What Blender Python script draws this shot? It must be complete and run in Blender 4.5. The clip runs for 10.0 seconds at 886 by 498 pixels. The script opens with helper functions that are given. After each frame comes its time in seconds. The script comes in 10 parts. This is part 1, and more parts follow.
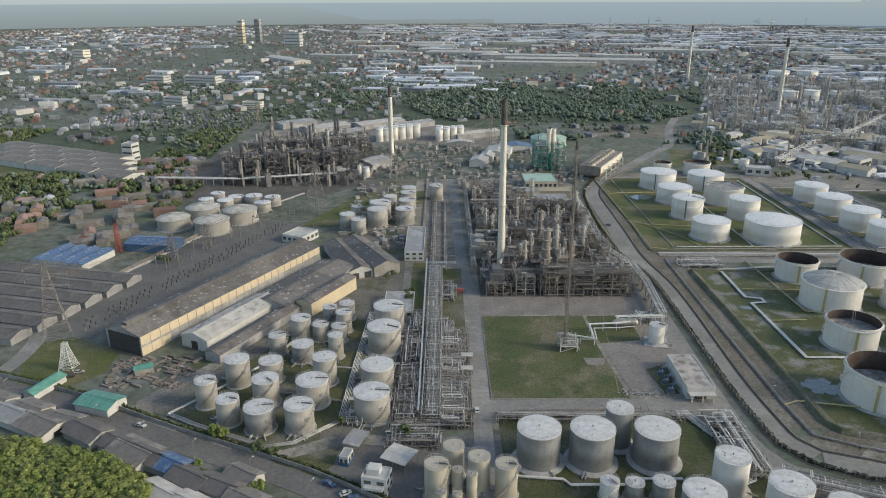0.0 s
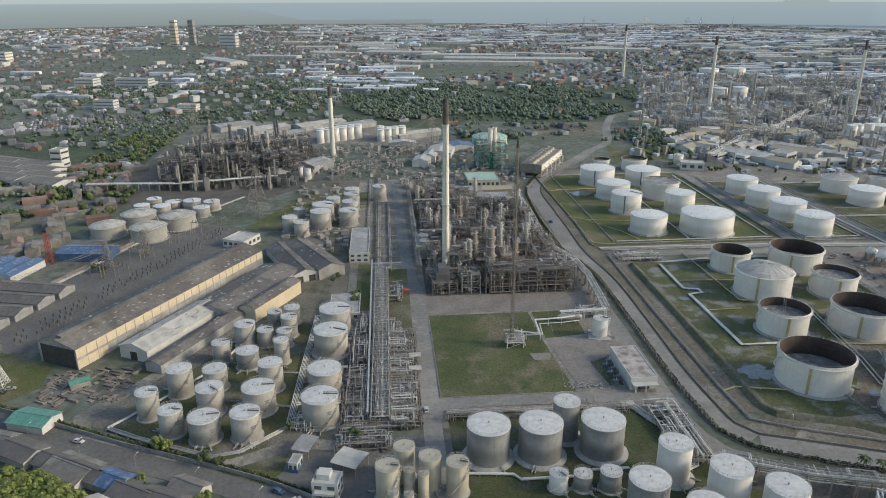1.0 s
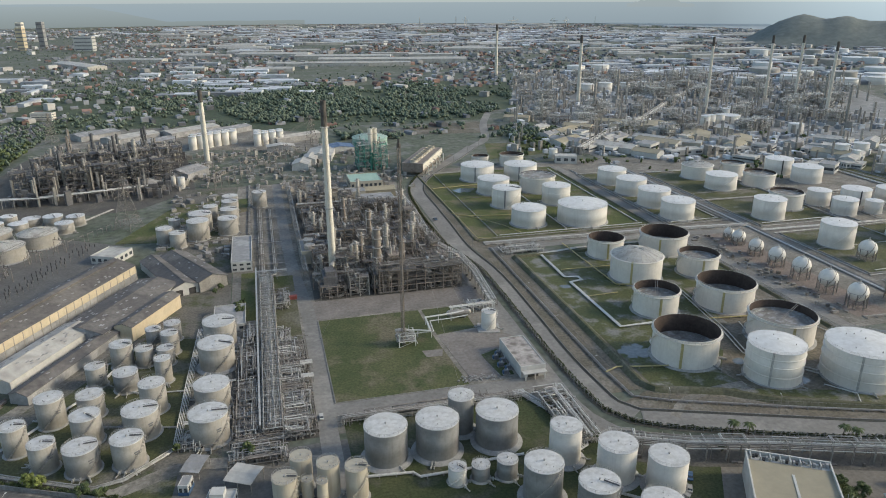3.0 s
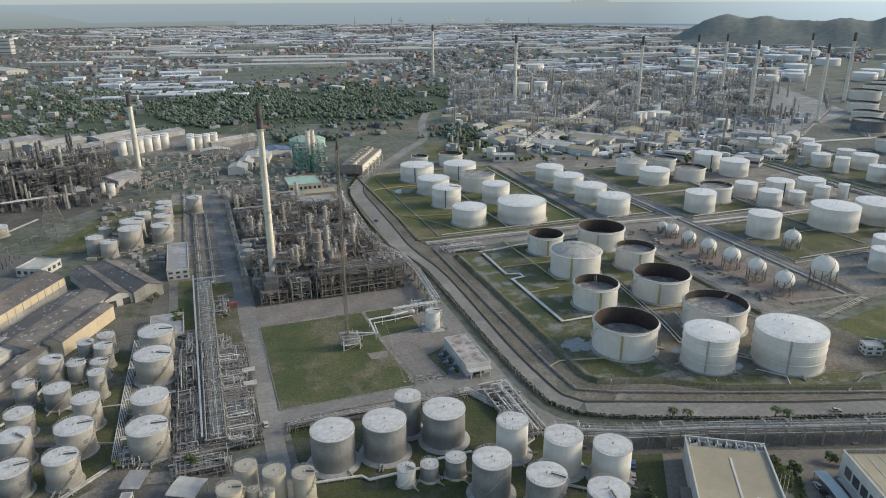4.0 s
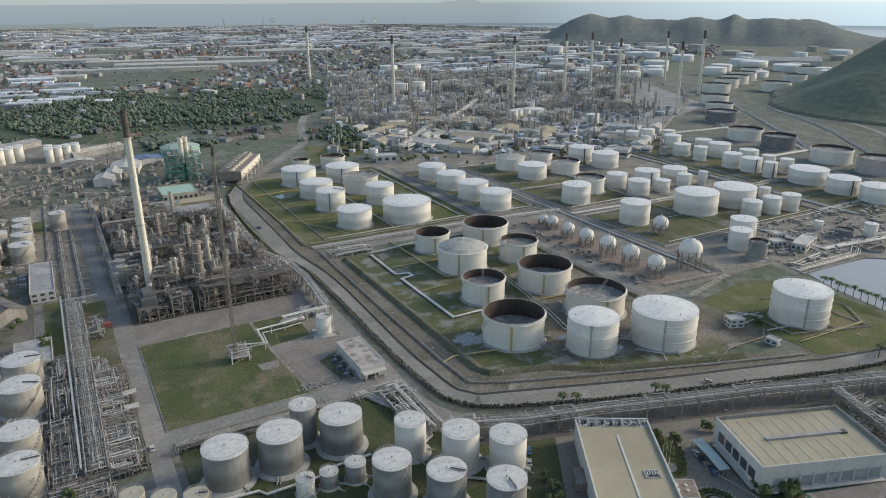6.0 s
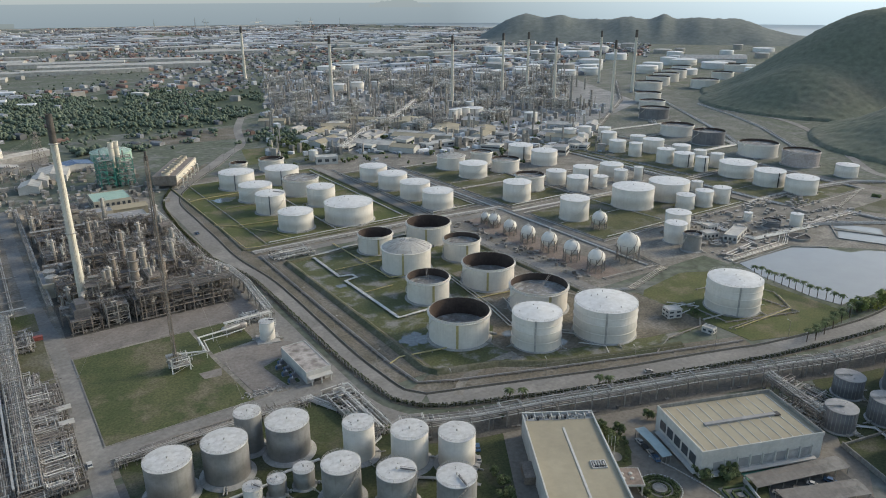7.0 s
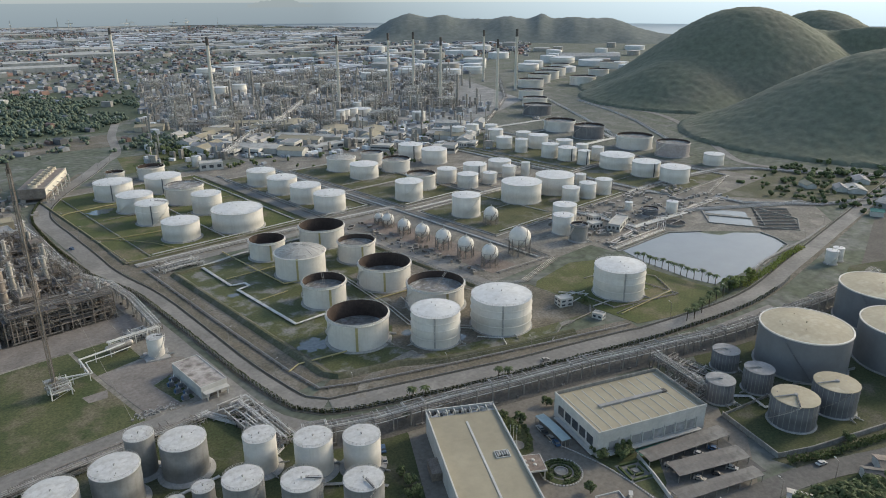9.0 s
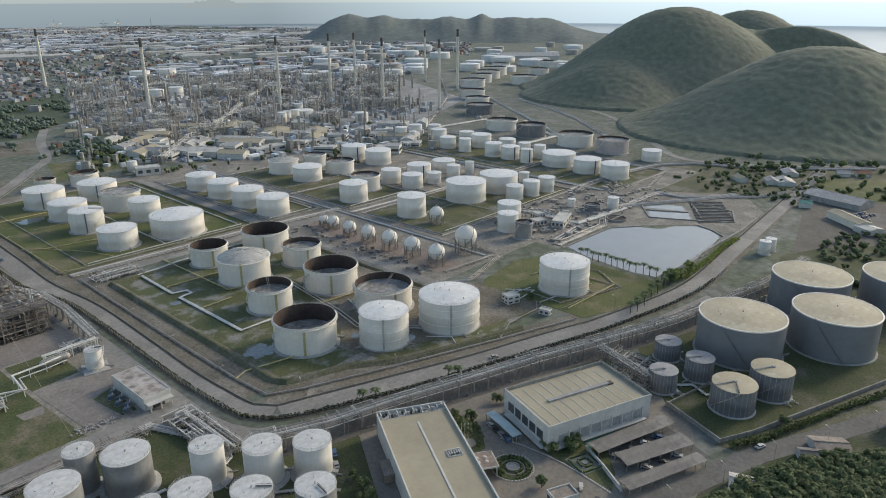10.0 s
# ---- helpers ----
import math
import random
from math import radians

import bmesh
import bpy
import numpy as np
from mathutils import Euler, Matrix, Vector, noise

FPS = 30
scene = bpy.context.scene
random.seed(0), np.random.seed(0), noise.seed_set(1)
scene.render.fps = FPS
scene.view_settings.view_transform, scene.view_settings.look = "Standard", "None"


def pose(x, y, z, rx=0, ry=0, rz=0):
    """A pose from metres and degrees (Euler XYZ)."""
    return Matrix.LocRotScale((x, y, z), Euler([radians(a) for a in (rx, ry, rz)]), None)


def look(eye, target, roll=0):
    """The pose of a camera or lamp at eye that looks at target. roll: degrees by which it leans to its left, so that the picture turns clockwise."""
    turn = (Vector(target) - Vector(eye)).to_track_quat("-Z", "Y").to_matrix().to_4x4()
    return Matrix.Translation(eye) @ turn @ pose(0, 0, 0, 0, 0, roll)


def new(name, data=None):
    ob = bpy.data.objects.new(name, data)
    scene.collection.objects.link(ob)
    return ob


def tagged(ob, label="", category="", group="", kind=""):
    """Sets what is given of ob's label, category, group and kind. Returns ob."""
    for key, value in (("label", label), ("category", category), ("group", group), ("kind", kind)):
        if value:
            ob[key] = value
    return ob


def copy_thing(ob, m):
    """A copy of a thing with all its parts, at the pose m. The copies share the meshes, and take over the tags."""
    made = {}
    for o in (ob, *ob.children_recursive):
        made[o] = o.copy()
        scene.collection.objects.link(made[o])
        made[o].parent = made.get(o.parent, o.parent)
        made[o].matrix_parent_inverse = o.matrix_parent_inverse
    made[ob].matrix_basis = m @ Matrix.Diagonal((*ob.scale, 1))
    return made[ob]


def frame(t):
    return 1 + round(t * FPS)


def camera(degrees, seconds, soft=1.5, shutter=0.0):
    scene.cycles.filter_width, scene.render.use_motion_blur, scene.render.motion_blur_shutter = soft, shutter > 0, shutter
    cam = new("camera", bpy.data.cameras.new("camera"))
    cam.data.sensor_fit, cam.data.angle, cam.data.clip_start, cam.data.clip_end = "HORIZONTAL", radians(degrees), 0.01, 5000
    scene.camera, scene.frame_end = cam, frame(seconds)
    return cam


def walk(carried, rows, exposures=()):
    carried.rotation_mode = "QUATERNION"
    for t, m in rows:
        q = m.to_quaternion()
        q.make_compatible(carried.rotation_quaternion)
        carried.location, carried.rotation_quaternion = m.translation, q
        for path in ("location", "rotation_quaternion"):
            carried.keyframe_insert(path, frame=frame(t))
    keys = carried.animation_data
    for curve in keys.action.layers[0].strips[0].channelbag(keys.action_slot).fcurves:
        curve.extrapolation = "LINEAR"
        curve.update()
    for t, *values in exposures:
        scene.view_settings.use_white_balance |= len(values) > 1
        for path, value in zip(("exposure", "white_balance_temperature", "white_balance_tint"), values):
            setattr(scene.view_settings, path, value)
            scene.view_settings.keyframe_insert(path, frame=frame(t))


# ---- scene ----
# ---- camera ----
cam = camera(64.42, 10.0, 1.0)
EYE = (0.0, 0.0, 160.0)
ROWS = [
    (0.0, 70.295, 0.180, -0.068),
    (0.5, 70.285, 0.165, -2.230),
    (1.0, 70.280, 0.170, -4.820),
    (1.5, 70.268, 0.168, -7.170),
    (2.0, 70.268, 0.170, -9.740),
    (3.5, 70.286, 0.190, -17.080),
    (4.0, 70.296, 0.200, -19.630),
    (4.5, 70.308, 0.214, -22.010),
    (5.0, 70.317, 0.228, -24.510),
    (5.5, 70.316, 0.218, -26.890),
    (7.0, 70.286, 0.190, -34.200),
    (7.5, 70.272, 0.158, -36.470),
    (8.0, 70.267, 0.141, -38.780),
    (8.5, 70.264, 0.130, -40.950),
    (9.0, 70.266, 0.112, -43.220),
    (9.5, 70.278, 0.100, -45.450),
    (10.0, 70.278, 0.088, -47.830),
]
walk(cam, [(t, pose(*EYE, rx, ry, rz)) for t, rx, ry, rz in ROWS],
     exposures=[(0.0, 0.77, 6700, 6), (10.0, 0.74, 6800, 7)])

# ---- world, sun ----
SUN_AZ, SUN_EL = 103.0, 26.0
world = bpy.data.worlds.new("world")
scene.world = world
world.use_nodes = True
wn = world.node_tree.nodes
sky = wn.new("ShaderNodeTexSky")
sky.sky_type = "NISHITA"
sky.sun_disc = False
sky.sun_elevation = radians(SUN_EL)
sky.sun_rotation = radians(SUN_AZ)
sky.altitude = 100
sky.air_density = 1.0
sky.dust_density = 1.5
sky.ozone_density = 1.0
wn["Background"].inputs["Strength"].default_value = 0.145
world.node_tree.links.new(sky.outputs["Color"], wn["Background"].inputs["Color"])

sun_data = bpy.data.lights.new("sun", "SUN")
sun_data.energy = 1.5
sun_data.angle = radians(11)
sun_data.color = (1.0, 0.9, 0.74)
sun = new("sun", sun_data)
sd = Vector((math.sin(radians(SUN_AZ)) * math.cos(radians(SUN_EL)), math.cos(radians(SUN_AZ)) * math.cos(radians(SUN_EL)), math.sin(radians(SUN_EL))))
sun.matrix_world = look(sd * 900 + Vector((200, 300, 0)), (200, 300, 0))


# ---- materials ----
def stuff(name, c1, c2, rough=0.7, metal=0.0, s1=0.05, s2=0.8, coords="Object", streak=0.0, stain=(0.1, 0.08, 0.06), island=0.0,
          bump=0.0, mid=0.5, c3=None, s3=0.01, fine=0.25, spec=0.3, thin=0.0):
    """Node material: a broad mix of two colours, fine grain, optional vertical streaks, optional third colour in wide patches."""
    m = bpy.data.materials.new(name)
    m.use_nodes = True
    nt = m.node_tree
    n, l = nt.nodes, nt.links
    b = n["Principled BSDF"]
    b.inputs["Metallic"].default_value = metal
    b.inputs["Specular IOR Level"].default_value = spec
    if coords == "World":
        src = n.new("ShaderNodeNewGeometry").outputs["Position"]
    else:
        src = n.new("ShaderNodeTexCoord").outputs["Object"]

    def tex(scale, detail=4.0, vec=None):
        t = n.new("ShaderNodeTexNoise")
        t.inputs["Scale"].default_value = scale
        t.inputs["Detail"].default_value = detail
        t.inputs["Roughness"].default_value = 0.62
        l.new(vec or src, t.inputs["Vector"])
        return t.outputs["Fac"]

    def ramp(fac, a, c):
        r = n.new("ShaderNodeMapRange")
        r.inputs["From Min"].default_value = a
        r.inputs["From Max"].default_value = c
        l.new(fac, r.inputs["Value"])
        return r.outputs["Result"]

    def mix(fac, a, c, mode="MIX"):
        x = n.new("ShaderNodeMix")
        x.data_type = "RGBA"
        x.blend_type = mode
        for sock, val in ((x.inputs["Factor"], fac), (x.inputs[6], a), (x.inputs[7], c)):
            if isinstance(val, bpy.types.NodeSocket):
                l.new(val, sock)
            elif isinstance(val, (int, float)):
                sock.default_value = val
            else:
                sock.default_value = (*val, 1)
        return x.outputs[2]

    broad = tex(s1, 5.0)
    col = mix(ramp(broad, mid - 0.14, mid + 0.14), c1, c2)
    if c3:
        col = mix(ramp(tex(s3, 6.0), 0.5, 0.62), col, c3)
    if island:
        g = n.new("ShaderNodeNewGeometry")
        hsv = n.new("ShaderNodeHueSaturation")
        l.new(ramp(g.outputs["Random Per Island"], 0, 1), hsv.inputs["Fac"])
        hsv.inputs["Fac"].default_value = 1
        mr = n.new("ShaderNodeMapRange")
        mr.inputs["To Min"].default_value = 1 - island
        mr.inputs["To Max"].default_value = 1 + island
        l.new(g.outputs["Random Per Island"], mr.inputs["Value"])
        hsv2 = n.new("ShaderNodeHueSaturation")
        l.new(mr.outputs["Result"], hsv2.inputs["Value"])
        l.new(col, hsv2.inputs["Color"])
        n.remove(hsv)
        col = hsv2.outputs["Color"]
    if streak:
        mp = n.new("ShaderNodeMapping")
        mp.inputs["Scale"].default_value = (1, 1, 0.07)
        l.new(src, mp.inputs["Vector"])
        st = ramp(tex(0.9, 4.0, mp.outputs["Vector"]), 0.52, 0.78)
        mu = n.new("ShaderNodeMath")
        mu.operation = "MULTIPLY"
        l.new(st, mu.inputs[0])
        mu.inputs[1].default_value = streak
        col = mix(mu.outputs[0], col, stain)
    grain = tex(s2, 6.0)
    mr = n.new("ShaderNodeMapRange")
    mr.inputs["From Min"].default_value = 0.3
    mr.inputs["From Max"].default_value = 0.7
    mr.inputs["To Min"].default_value = 1 - fine
    mr.inputs["To Max"].default_value = 1 + fine
    l.new(grain, mr.inputs["Value"])
    h = n.new("ShaderNodeHueSaturation")
    l.new(mr.outputs["Result"], h.inputs["Value"])
    l.new(col, h.inputs["Color"])
    l.new(h.outputs["Color"], b.inputs["Base Color"])
    rr = n.new("ShaderNodeMapRange")
    rr.inputs["To Min"].default_value = max(0.03, rough - 0.1)
    rr.inputs["To Max"].default_value = min(1.0, rough + 0.1)
    l.new(broad, rr.inputs["Value"])
    l.new(rr.outputs["Result"], b.inputs["Roughness"])
    if bump:
        bp = n.new("ShaderNodeBump")
        bp.inputs["Strength"].default_value = 0.6
        bp.inputs["Distance"].default_value = bump
        l.new(grain, bp.inputs["Height"])
        l.new(bp.outputs["Normal"], b.inputs["Normal"])
    if thin:
        tr = n.new("ShaderNodeBsdfTranslucent")
        l.new(h.outputs["Color"], tr.inputs["Color"])
        mx = n.new("ShaderNodeMixShader")
        mx.inputs["Fac"].default_value = thin
        l.new(b.outputs[0], mx.inputs[1])
        l.new(tr.outputs[0], mx.inputs[2])
        l.new(mx.outputs[0], n["Material Output"].inputs["Surface"])
    return m


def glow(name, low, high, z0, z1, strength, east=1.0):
    """Plain far backdrop that glows by itself: haze as a vertical run of two colours, brighter towards the sun in the
    east.
    """
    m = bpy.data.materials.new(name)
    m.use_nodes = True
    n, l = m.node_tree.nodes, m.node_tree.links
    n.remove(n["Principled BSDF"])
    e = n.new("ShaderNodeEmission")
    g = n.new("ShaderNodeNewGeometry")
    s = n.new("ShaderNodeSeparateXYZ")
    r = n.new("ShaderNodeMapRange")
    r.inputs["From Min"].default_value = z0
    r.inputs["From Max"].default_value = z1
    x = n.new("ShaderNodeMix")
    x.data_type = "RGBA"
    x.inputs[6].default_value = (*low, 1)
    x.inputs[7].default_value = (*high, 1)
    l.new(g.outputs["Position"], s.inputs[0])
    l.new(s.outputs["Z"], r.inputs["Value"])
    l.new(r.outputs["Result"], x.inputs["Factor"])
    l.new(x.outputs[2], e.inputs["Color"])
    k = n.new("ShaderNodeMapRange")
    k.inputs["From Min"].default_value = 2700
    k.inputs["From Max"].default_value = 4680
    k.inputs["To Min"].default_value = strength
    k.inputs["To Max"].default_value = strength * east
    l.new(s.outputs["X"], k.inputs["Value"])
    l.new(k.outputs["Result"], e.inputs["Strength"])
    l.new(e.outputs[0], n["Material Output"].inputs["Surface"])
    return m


M_GROUND = stuff("ground_soil", (0.085, 0.1, 0.065), (0.115, 0.122, 0.095), 0.95, s1=0.02, s2=0.16, coords="World", c3=(0.145, 0.148, 0.13), s3=0.03, fine=0.4)
M_HILLYARD = stuff("grassy_gravel", (0.135, 0.138, 0.112), (0.1, 0.108, 0.082), 0.95, s1=0.03, s2=0.3, coords="World", c3=(0.17, 0.166, 0.145), s3=0.035, fine=0.4)
M_YARD = stuff("yard_gravel", (0.205, 0.187, 0.158), (0.14, 0.129, 0.107), 0.95, s1=0.05, s2=0.6, coords="World", c3=(0.25, 0.228, 0.192), s3=0.06, fine=0.35)
# paler version of the yard for far ground, haze put into its colour
M_PALEYARD = stuff("hazed_far_yard", (0.25, 0.245, 0.23), (0.18, 0.178, 0.168), 0.95, s1=0.03, s2=0.3, coords="World", c3=(0.30, 0.292, 0.272), s3=0.04, fine=0.35)
M_GRASS = stuff("grass", (0.066, 0.084, 0.025), (0.104, 0.106, 0.04), 0.95, s1=0.045, s2=1.2, coords="World", c3=(0.145, 0.125, 0.072), s3=0.04, fine=0.4)
M_LAWN = stuff("patchy_lawn", (0.054, 0.069, 0.025), (0.09, 0.095, 0.042), 0.95, s1=0.05, s2=0.9, coords="World", c3=(0.135, 0.118, 0.075), s3=0.045, fine=0.4)
M_WEED = stuff("weedy_soil", (0.118, 0.107, 0.088), (0.152, 0.14, 0.118), 0.95, s1=0.07, s2=0.9, coords="World", c3=(0.075, 0.084, 0.042), s3=0.06, fine=0.4)
M_BOG = stuff("boggy_grass", (0.062, 0.074, 0.026), (0.094, 0.096, 0.04), 0.8, s1=0.06, s2=1.0, coords="World", c3=(0.19, 0.182, 0.162), s3=0.075, fine=0.4)
M_BRICKPAVE = stuff("brick_paving", (0.215, 0.17, 0.14), (0.16, 0.13, 0.11), 0.9, s1=0.15, s2=0.9, coords="World", fine=0.3)
M_GRASS_DARK = stuff("wet_grass", (0.064, 0.072, 0.030), (0.100, 0.096, 0.045), 0.95, s1=0.07, s2=1.0, coords="World", c3=(0.15, 0.14, 0.115), s3=0.05, fine=0.4)
# darker copy of the wet grass, with the tanks' shade in its colour
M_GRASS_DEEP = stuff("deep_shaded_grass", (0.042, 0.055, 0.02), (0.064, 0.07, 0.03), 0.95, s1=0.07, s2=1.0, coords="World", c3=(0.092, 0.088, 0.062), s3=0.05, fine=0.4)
M_FOREST = stuff("forest_floor", (0.05, 0.066, 0.038), (0.075, 0.09, 0.052), 0.95, s1=0.05, s2=0.25, coords="World", fine=0.4)
M_SCRUB = stuff("dry_scrub", (0.07, 0.076, 0.038), (0.105, 0.098, 0.06), 0.95, s1=0.05, s2=0.8, coords="World", c3=(0.14, 0.13, 0.10), s3=0.04, fine=0.35)
M_VERGE = stuff("brown_verge", (0.150, 0.128, 0.098), (0.105, 0.094, 0.066), 0.95, s1=0.06, s2=0.7, coords="World", c3=(0.178, 0.16, 0.132), s3=0.05, fine=0.4)
# plain darker ground, used under pipes and plant
M_DARKGROUND = stuff("dark_ground", (0.078, 0.072, 0.062), (0.115, 0.105, 0.09), 0.9, s1=0.08, s2=0.8, coords="World", fine=0.35)
M_CONC = stuff("concrete_road", (0.212, 0.2, 0.18), (0.172, 0.162, 0.145), 0.85, s1=0.04, s2=0.5, coords="World", fine=0.2, c3=(0.25, 0.236, 0.21), s3=0.03)
M_ASPH = stuff("asphalt_road", (0.142, 0.135, 0.123), (0.105, 0.1, 0.092), 0.9, s1=0.05, s2=0.6, coords="World", fine=0.22)
M_APRON = stuff("concrete_apron", (0.215, 0.192, 0.17), (0.158, 0.141, 0.125), 0.9, s1=0.08, s2=0.6, coords="World", fine=0.22)
M_PAVE = stuff("warm_paving", (0.18, 0.161, 0.133), (0.156, 0.139, 0.115), 0.85, s1=0.06, s2=0.6, coords="World", fine=0.22)
M_DITCH = stuff("dark_ditch", (0.035, 0.034, 0.03), (0.055, 0.055, 0.045), 0.9, s1=0.2, s2=1.0, coords="World")
M_WALL = stuff("concrete_wall", (0.27, 0.26, 0.235), (0.19, 0.182, 0.163), 0.85, s1=0.2, s2=1.2, streak=0.5)
M_SEA = stuff("sea", (0.25, 0.29, 0.315), (0.275, 0.315, 0.34), 0.35, s1=0.002, s2=0.02, coords="World", fine=0.05, spec=0.5)
M_POND = stuff("pond_water", (0.17, 0.17, 0.16), (0.20, 0.2, 0.187), 0.2, s1=0.01, s2=0.1, coords="World", fine=0.04, spec=0.4)
M_PUDDLE = stuff("puddle", (0.09, 0.10, 0.09), (0.12, 0.12, 0.11), 0.12, s1=0.2, s2=0.6, coords="World", spec=0.8)
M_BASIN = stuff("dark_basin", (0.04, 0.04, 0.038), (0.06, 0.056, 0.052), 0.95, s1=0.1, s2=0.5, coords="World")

M_WHITE = stuff("white_tank_paint", (0.635, 0.598, 0.532), (0.57, 0.535, 0.475), 0.5, s1=0.12, s2=0.7, streak=0.3, stain=(0.40, 0.34, 0.27), fine=0.06)
M_WHITE_ROOF = stuff("white_roof_paint", (0.60, 0.595, 0.575), (0.535, 0.53, 0.51), 0.6, s1=0.18, s2=0.5, fine=0.07, c3=(0.51, 0.50, 0.475), s3=0.3)
M_SILVER = stuff("aluminium_tank_paint", (0.285, 0.28, 0.268), (0.225, 0.22, 0.21), 0.42, 0.25, s1=0.15, s2=0.8, streak=0.5, stain=(0.17, 0.155, 0.138), fine=0.1)
M_SILVER_ROOF = stuff("pale_tank_roof", (0.53, 0.522, 0.50), (0.46, 0.452, 0.43), 0.65, s1=0.25, s2=0.8, fine=0.12, c3=(0.43, 0.415, 0.385), s3=0.35)
M_CREAM = stuff("cream_tank_paint", (0.35, 0.328, 0.288), (0.275, 0.258, 0.226), 0.5, s1=0.15, s2=0.8, streak=0.55, stain=(0.21, 0.165, 0.12), fine=0.1)
M_BEIGE = stuff("beige_vessel_paint", (0.42, 0.38, 0.30), (0.35, 0.315, 0.25), 0.55, s1=0.2, s2=0.8, streak=0.4, stain=(0.22, 0.17, 0.12), fine=0.08)
M_SLATE = stuff("slate_grey_paint", (0.175, 0.178, 0.183), (0.15, 0.152, 0.157), 0.5, s1=0.08, s2=0.5, streak=0.3, stain=(0.20, 0.20, 0.20), fine=0.06)
M_CORRUG = stuff("grey_cladding", (0.17, 0.17, 0.175), (0.13, 0.13, 0.135), 0.45, 0.2, s1=0.2, s2=0.8, streak=0.6, stain=(0.30, 0.30, 0.29), fine=0.08)
M_TANROOF = stuff("tan_tank_roof", (0.37, 0.322, 0.225), (0.31, 0.268, 0.186), 0.7, s1=0.08, s2=0.5, fine=0.1, c3=(0.395, 0.348, 0.255), s3=0.12)
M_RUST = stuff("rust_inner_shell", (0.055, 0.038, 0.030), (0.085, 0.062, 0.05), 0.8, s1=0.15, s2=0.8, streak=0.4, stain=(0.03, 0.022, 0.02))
M_FLOAT = stuff("floating_roof", (0.24, 0.225, 0.20), (0.15, 0.14, 0.125), 0.7, s1=0.2, s2=0.7, c3=(0.33, 0.33, 0.32), s3=0.25)
M_PINK = stuff("primer_shell", (0.42, 0.37, 0.345), (0.35, 0.305, 0.285), 0.6, s1=0.15, s2=0.8, streak=0.5, stain=(0.24, 0.19, 0.16))
M_FOUND = stuff("tank_foundation", (0.33, 0.32, 0.30), (0.25, 0.24, 0.22), 0.9, s1=0.3, s2=1.2)
M_IRON = stuff("dark_steel", (0.075, 0.070, 0.066), (0.05, 0.047, 0.045), 0.6, 0.3, s1=0.5, s2=2)
M_STEEL = stuff("grey_steelwork", (0.32, 0.297, 0.265), (0.24, 0.222, 0.197), 0.6, 0.2, s1=0.3, s2=1.5, island=0.25)
M_BROWNST = stuff("weathered_steelwork", (0.232, 0.194, 0.16), (0.15, 0.126, 0.105), 0.7, 0.1, s1=0.3, s2=1.5, island=0.4)
M_DARKST = stuff("sooty_steelwork", (0.122, 0.117, 0.115), (0.085, 0.082, 0.083), 0.7, 0.1, s1=0.2, s2=1.0, island=0.35)
M_PIPE = stuff("galvanised_pipe", (0.415, 0.403, 0.37), (0.305, 0.295, 0.27), 0.45, 0.25, s1=0.4, s2=2, island=0.35)
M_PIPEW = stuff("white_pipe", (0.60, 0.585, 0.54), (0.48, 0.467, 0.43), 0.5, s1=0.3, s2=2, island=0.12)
M_PIPEB = stuff("dull_pipe", (0.25, 0.226, 0.198), (0.165, 0.148, 0.131), 0.55, 0.15, s1=0.4, s2=2, island=0.45)
M_YELLOW = stuff("yellow_pipe", (0.43, 0.362, 0.165), (0.34, 0.288, 0.14), 0.6, s1=0.3, s2=2)
M_VESSEL = stuff("insulated_vessel", (0.40, 0.37, 0.325), (0.28, 0.258, 0.226), 0.45, 0.2, s1=0.3, s2=1.5, streak=0.5, stain=(0.17, 0.135, 0.10), island=0.25)
M_STACK = stuff("stack_concrete", (0.62, 0.58, 0.49), (0.54, 0.50, 0.42), 0.75, s1=0.12, s2=0.6, streak=0.35, stain=(0.35, 0.30, 0.24), fine=0.08)
M_SOOT = stuff("stack_soot", (0.105, 0.093, 0.08), (0.07, 0.062, 0.055), 0.9, s1=0.3, s2=1)
M_STAINED = stuff("stained_flat_roof", (0.40, 0.36, 0.325), (0.25, 0.222, 0.198), 0.9, s1=0.25, s2=0.9, c3=(0.16, 0.14, 0.122), s3=0.22, fine=0.2)
M_ROOFB = stuff("weathered_fibre_cement", (0.128, 0.117, 0.109), (0.093, 0.086, 0.08), 0.9, s1=0.06, s2=0.5, streak=0.0, c3=(0.165, 0.15, 0.135), s3=0.05, fine=0.2)
M_ROOFG = stuff("grey_sheet_roof", (0.27, 0.265, 0.255), (0.21, 0.205, 0.20), 0.7, s1=0.08, s2=0.5, fine=0.12, c3=(0.34, 0.33, 0.315), s3=0.1)
M_ROOFD = stuff("dull_sheet_roof", (0.175, 0.16, 0.142), (0.125, 0.114, 0.102), 0.85, s1=0.12, s2=0.6, fine=0.15, c3=(0.22, 0.205, 0.18), s3=0.1)
M_ROOFW = stuff("pale_sheet_roof", (0.455, 0.432, 0.385), (0.37, 0.35, 0.31), 0.6, s1=0.1, s2=0.6, fine=0.12, c3=(0.30, 0.28, 0.25), s3=0.15)
M_ROOFTAN = stuff("tan_membrane_roof", (0.335, 0.292, 0.203), (0.28, 0.245, 0.172), 0.75, s1=0.05, s2=0.4, fine=0.1)
M_ROOFBLUE = stuff("blue_sheet_roof", (0.058, 0.105, 0.2), (0.085, 0.135, 0.225), 0.5, s1=0.1, s2=0.6, c3=(0.16, 0.19, 0.23), s3=0.3)
M_ROOFCYAN = stuff("pale_cyan_sheet_roof", (0.36, 0.43, 0.415), (0.30, 0.36, 0.345), 0.6, s1=0.1, s2=0.6, fine=0.1)
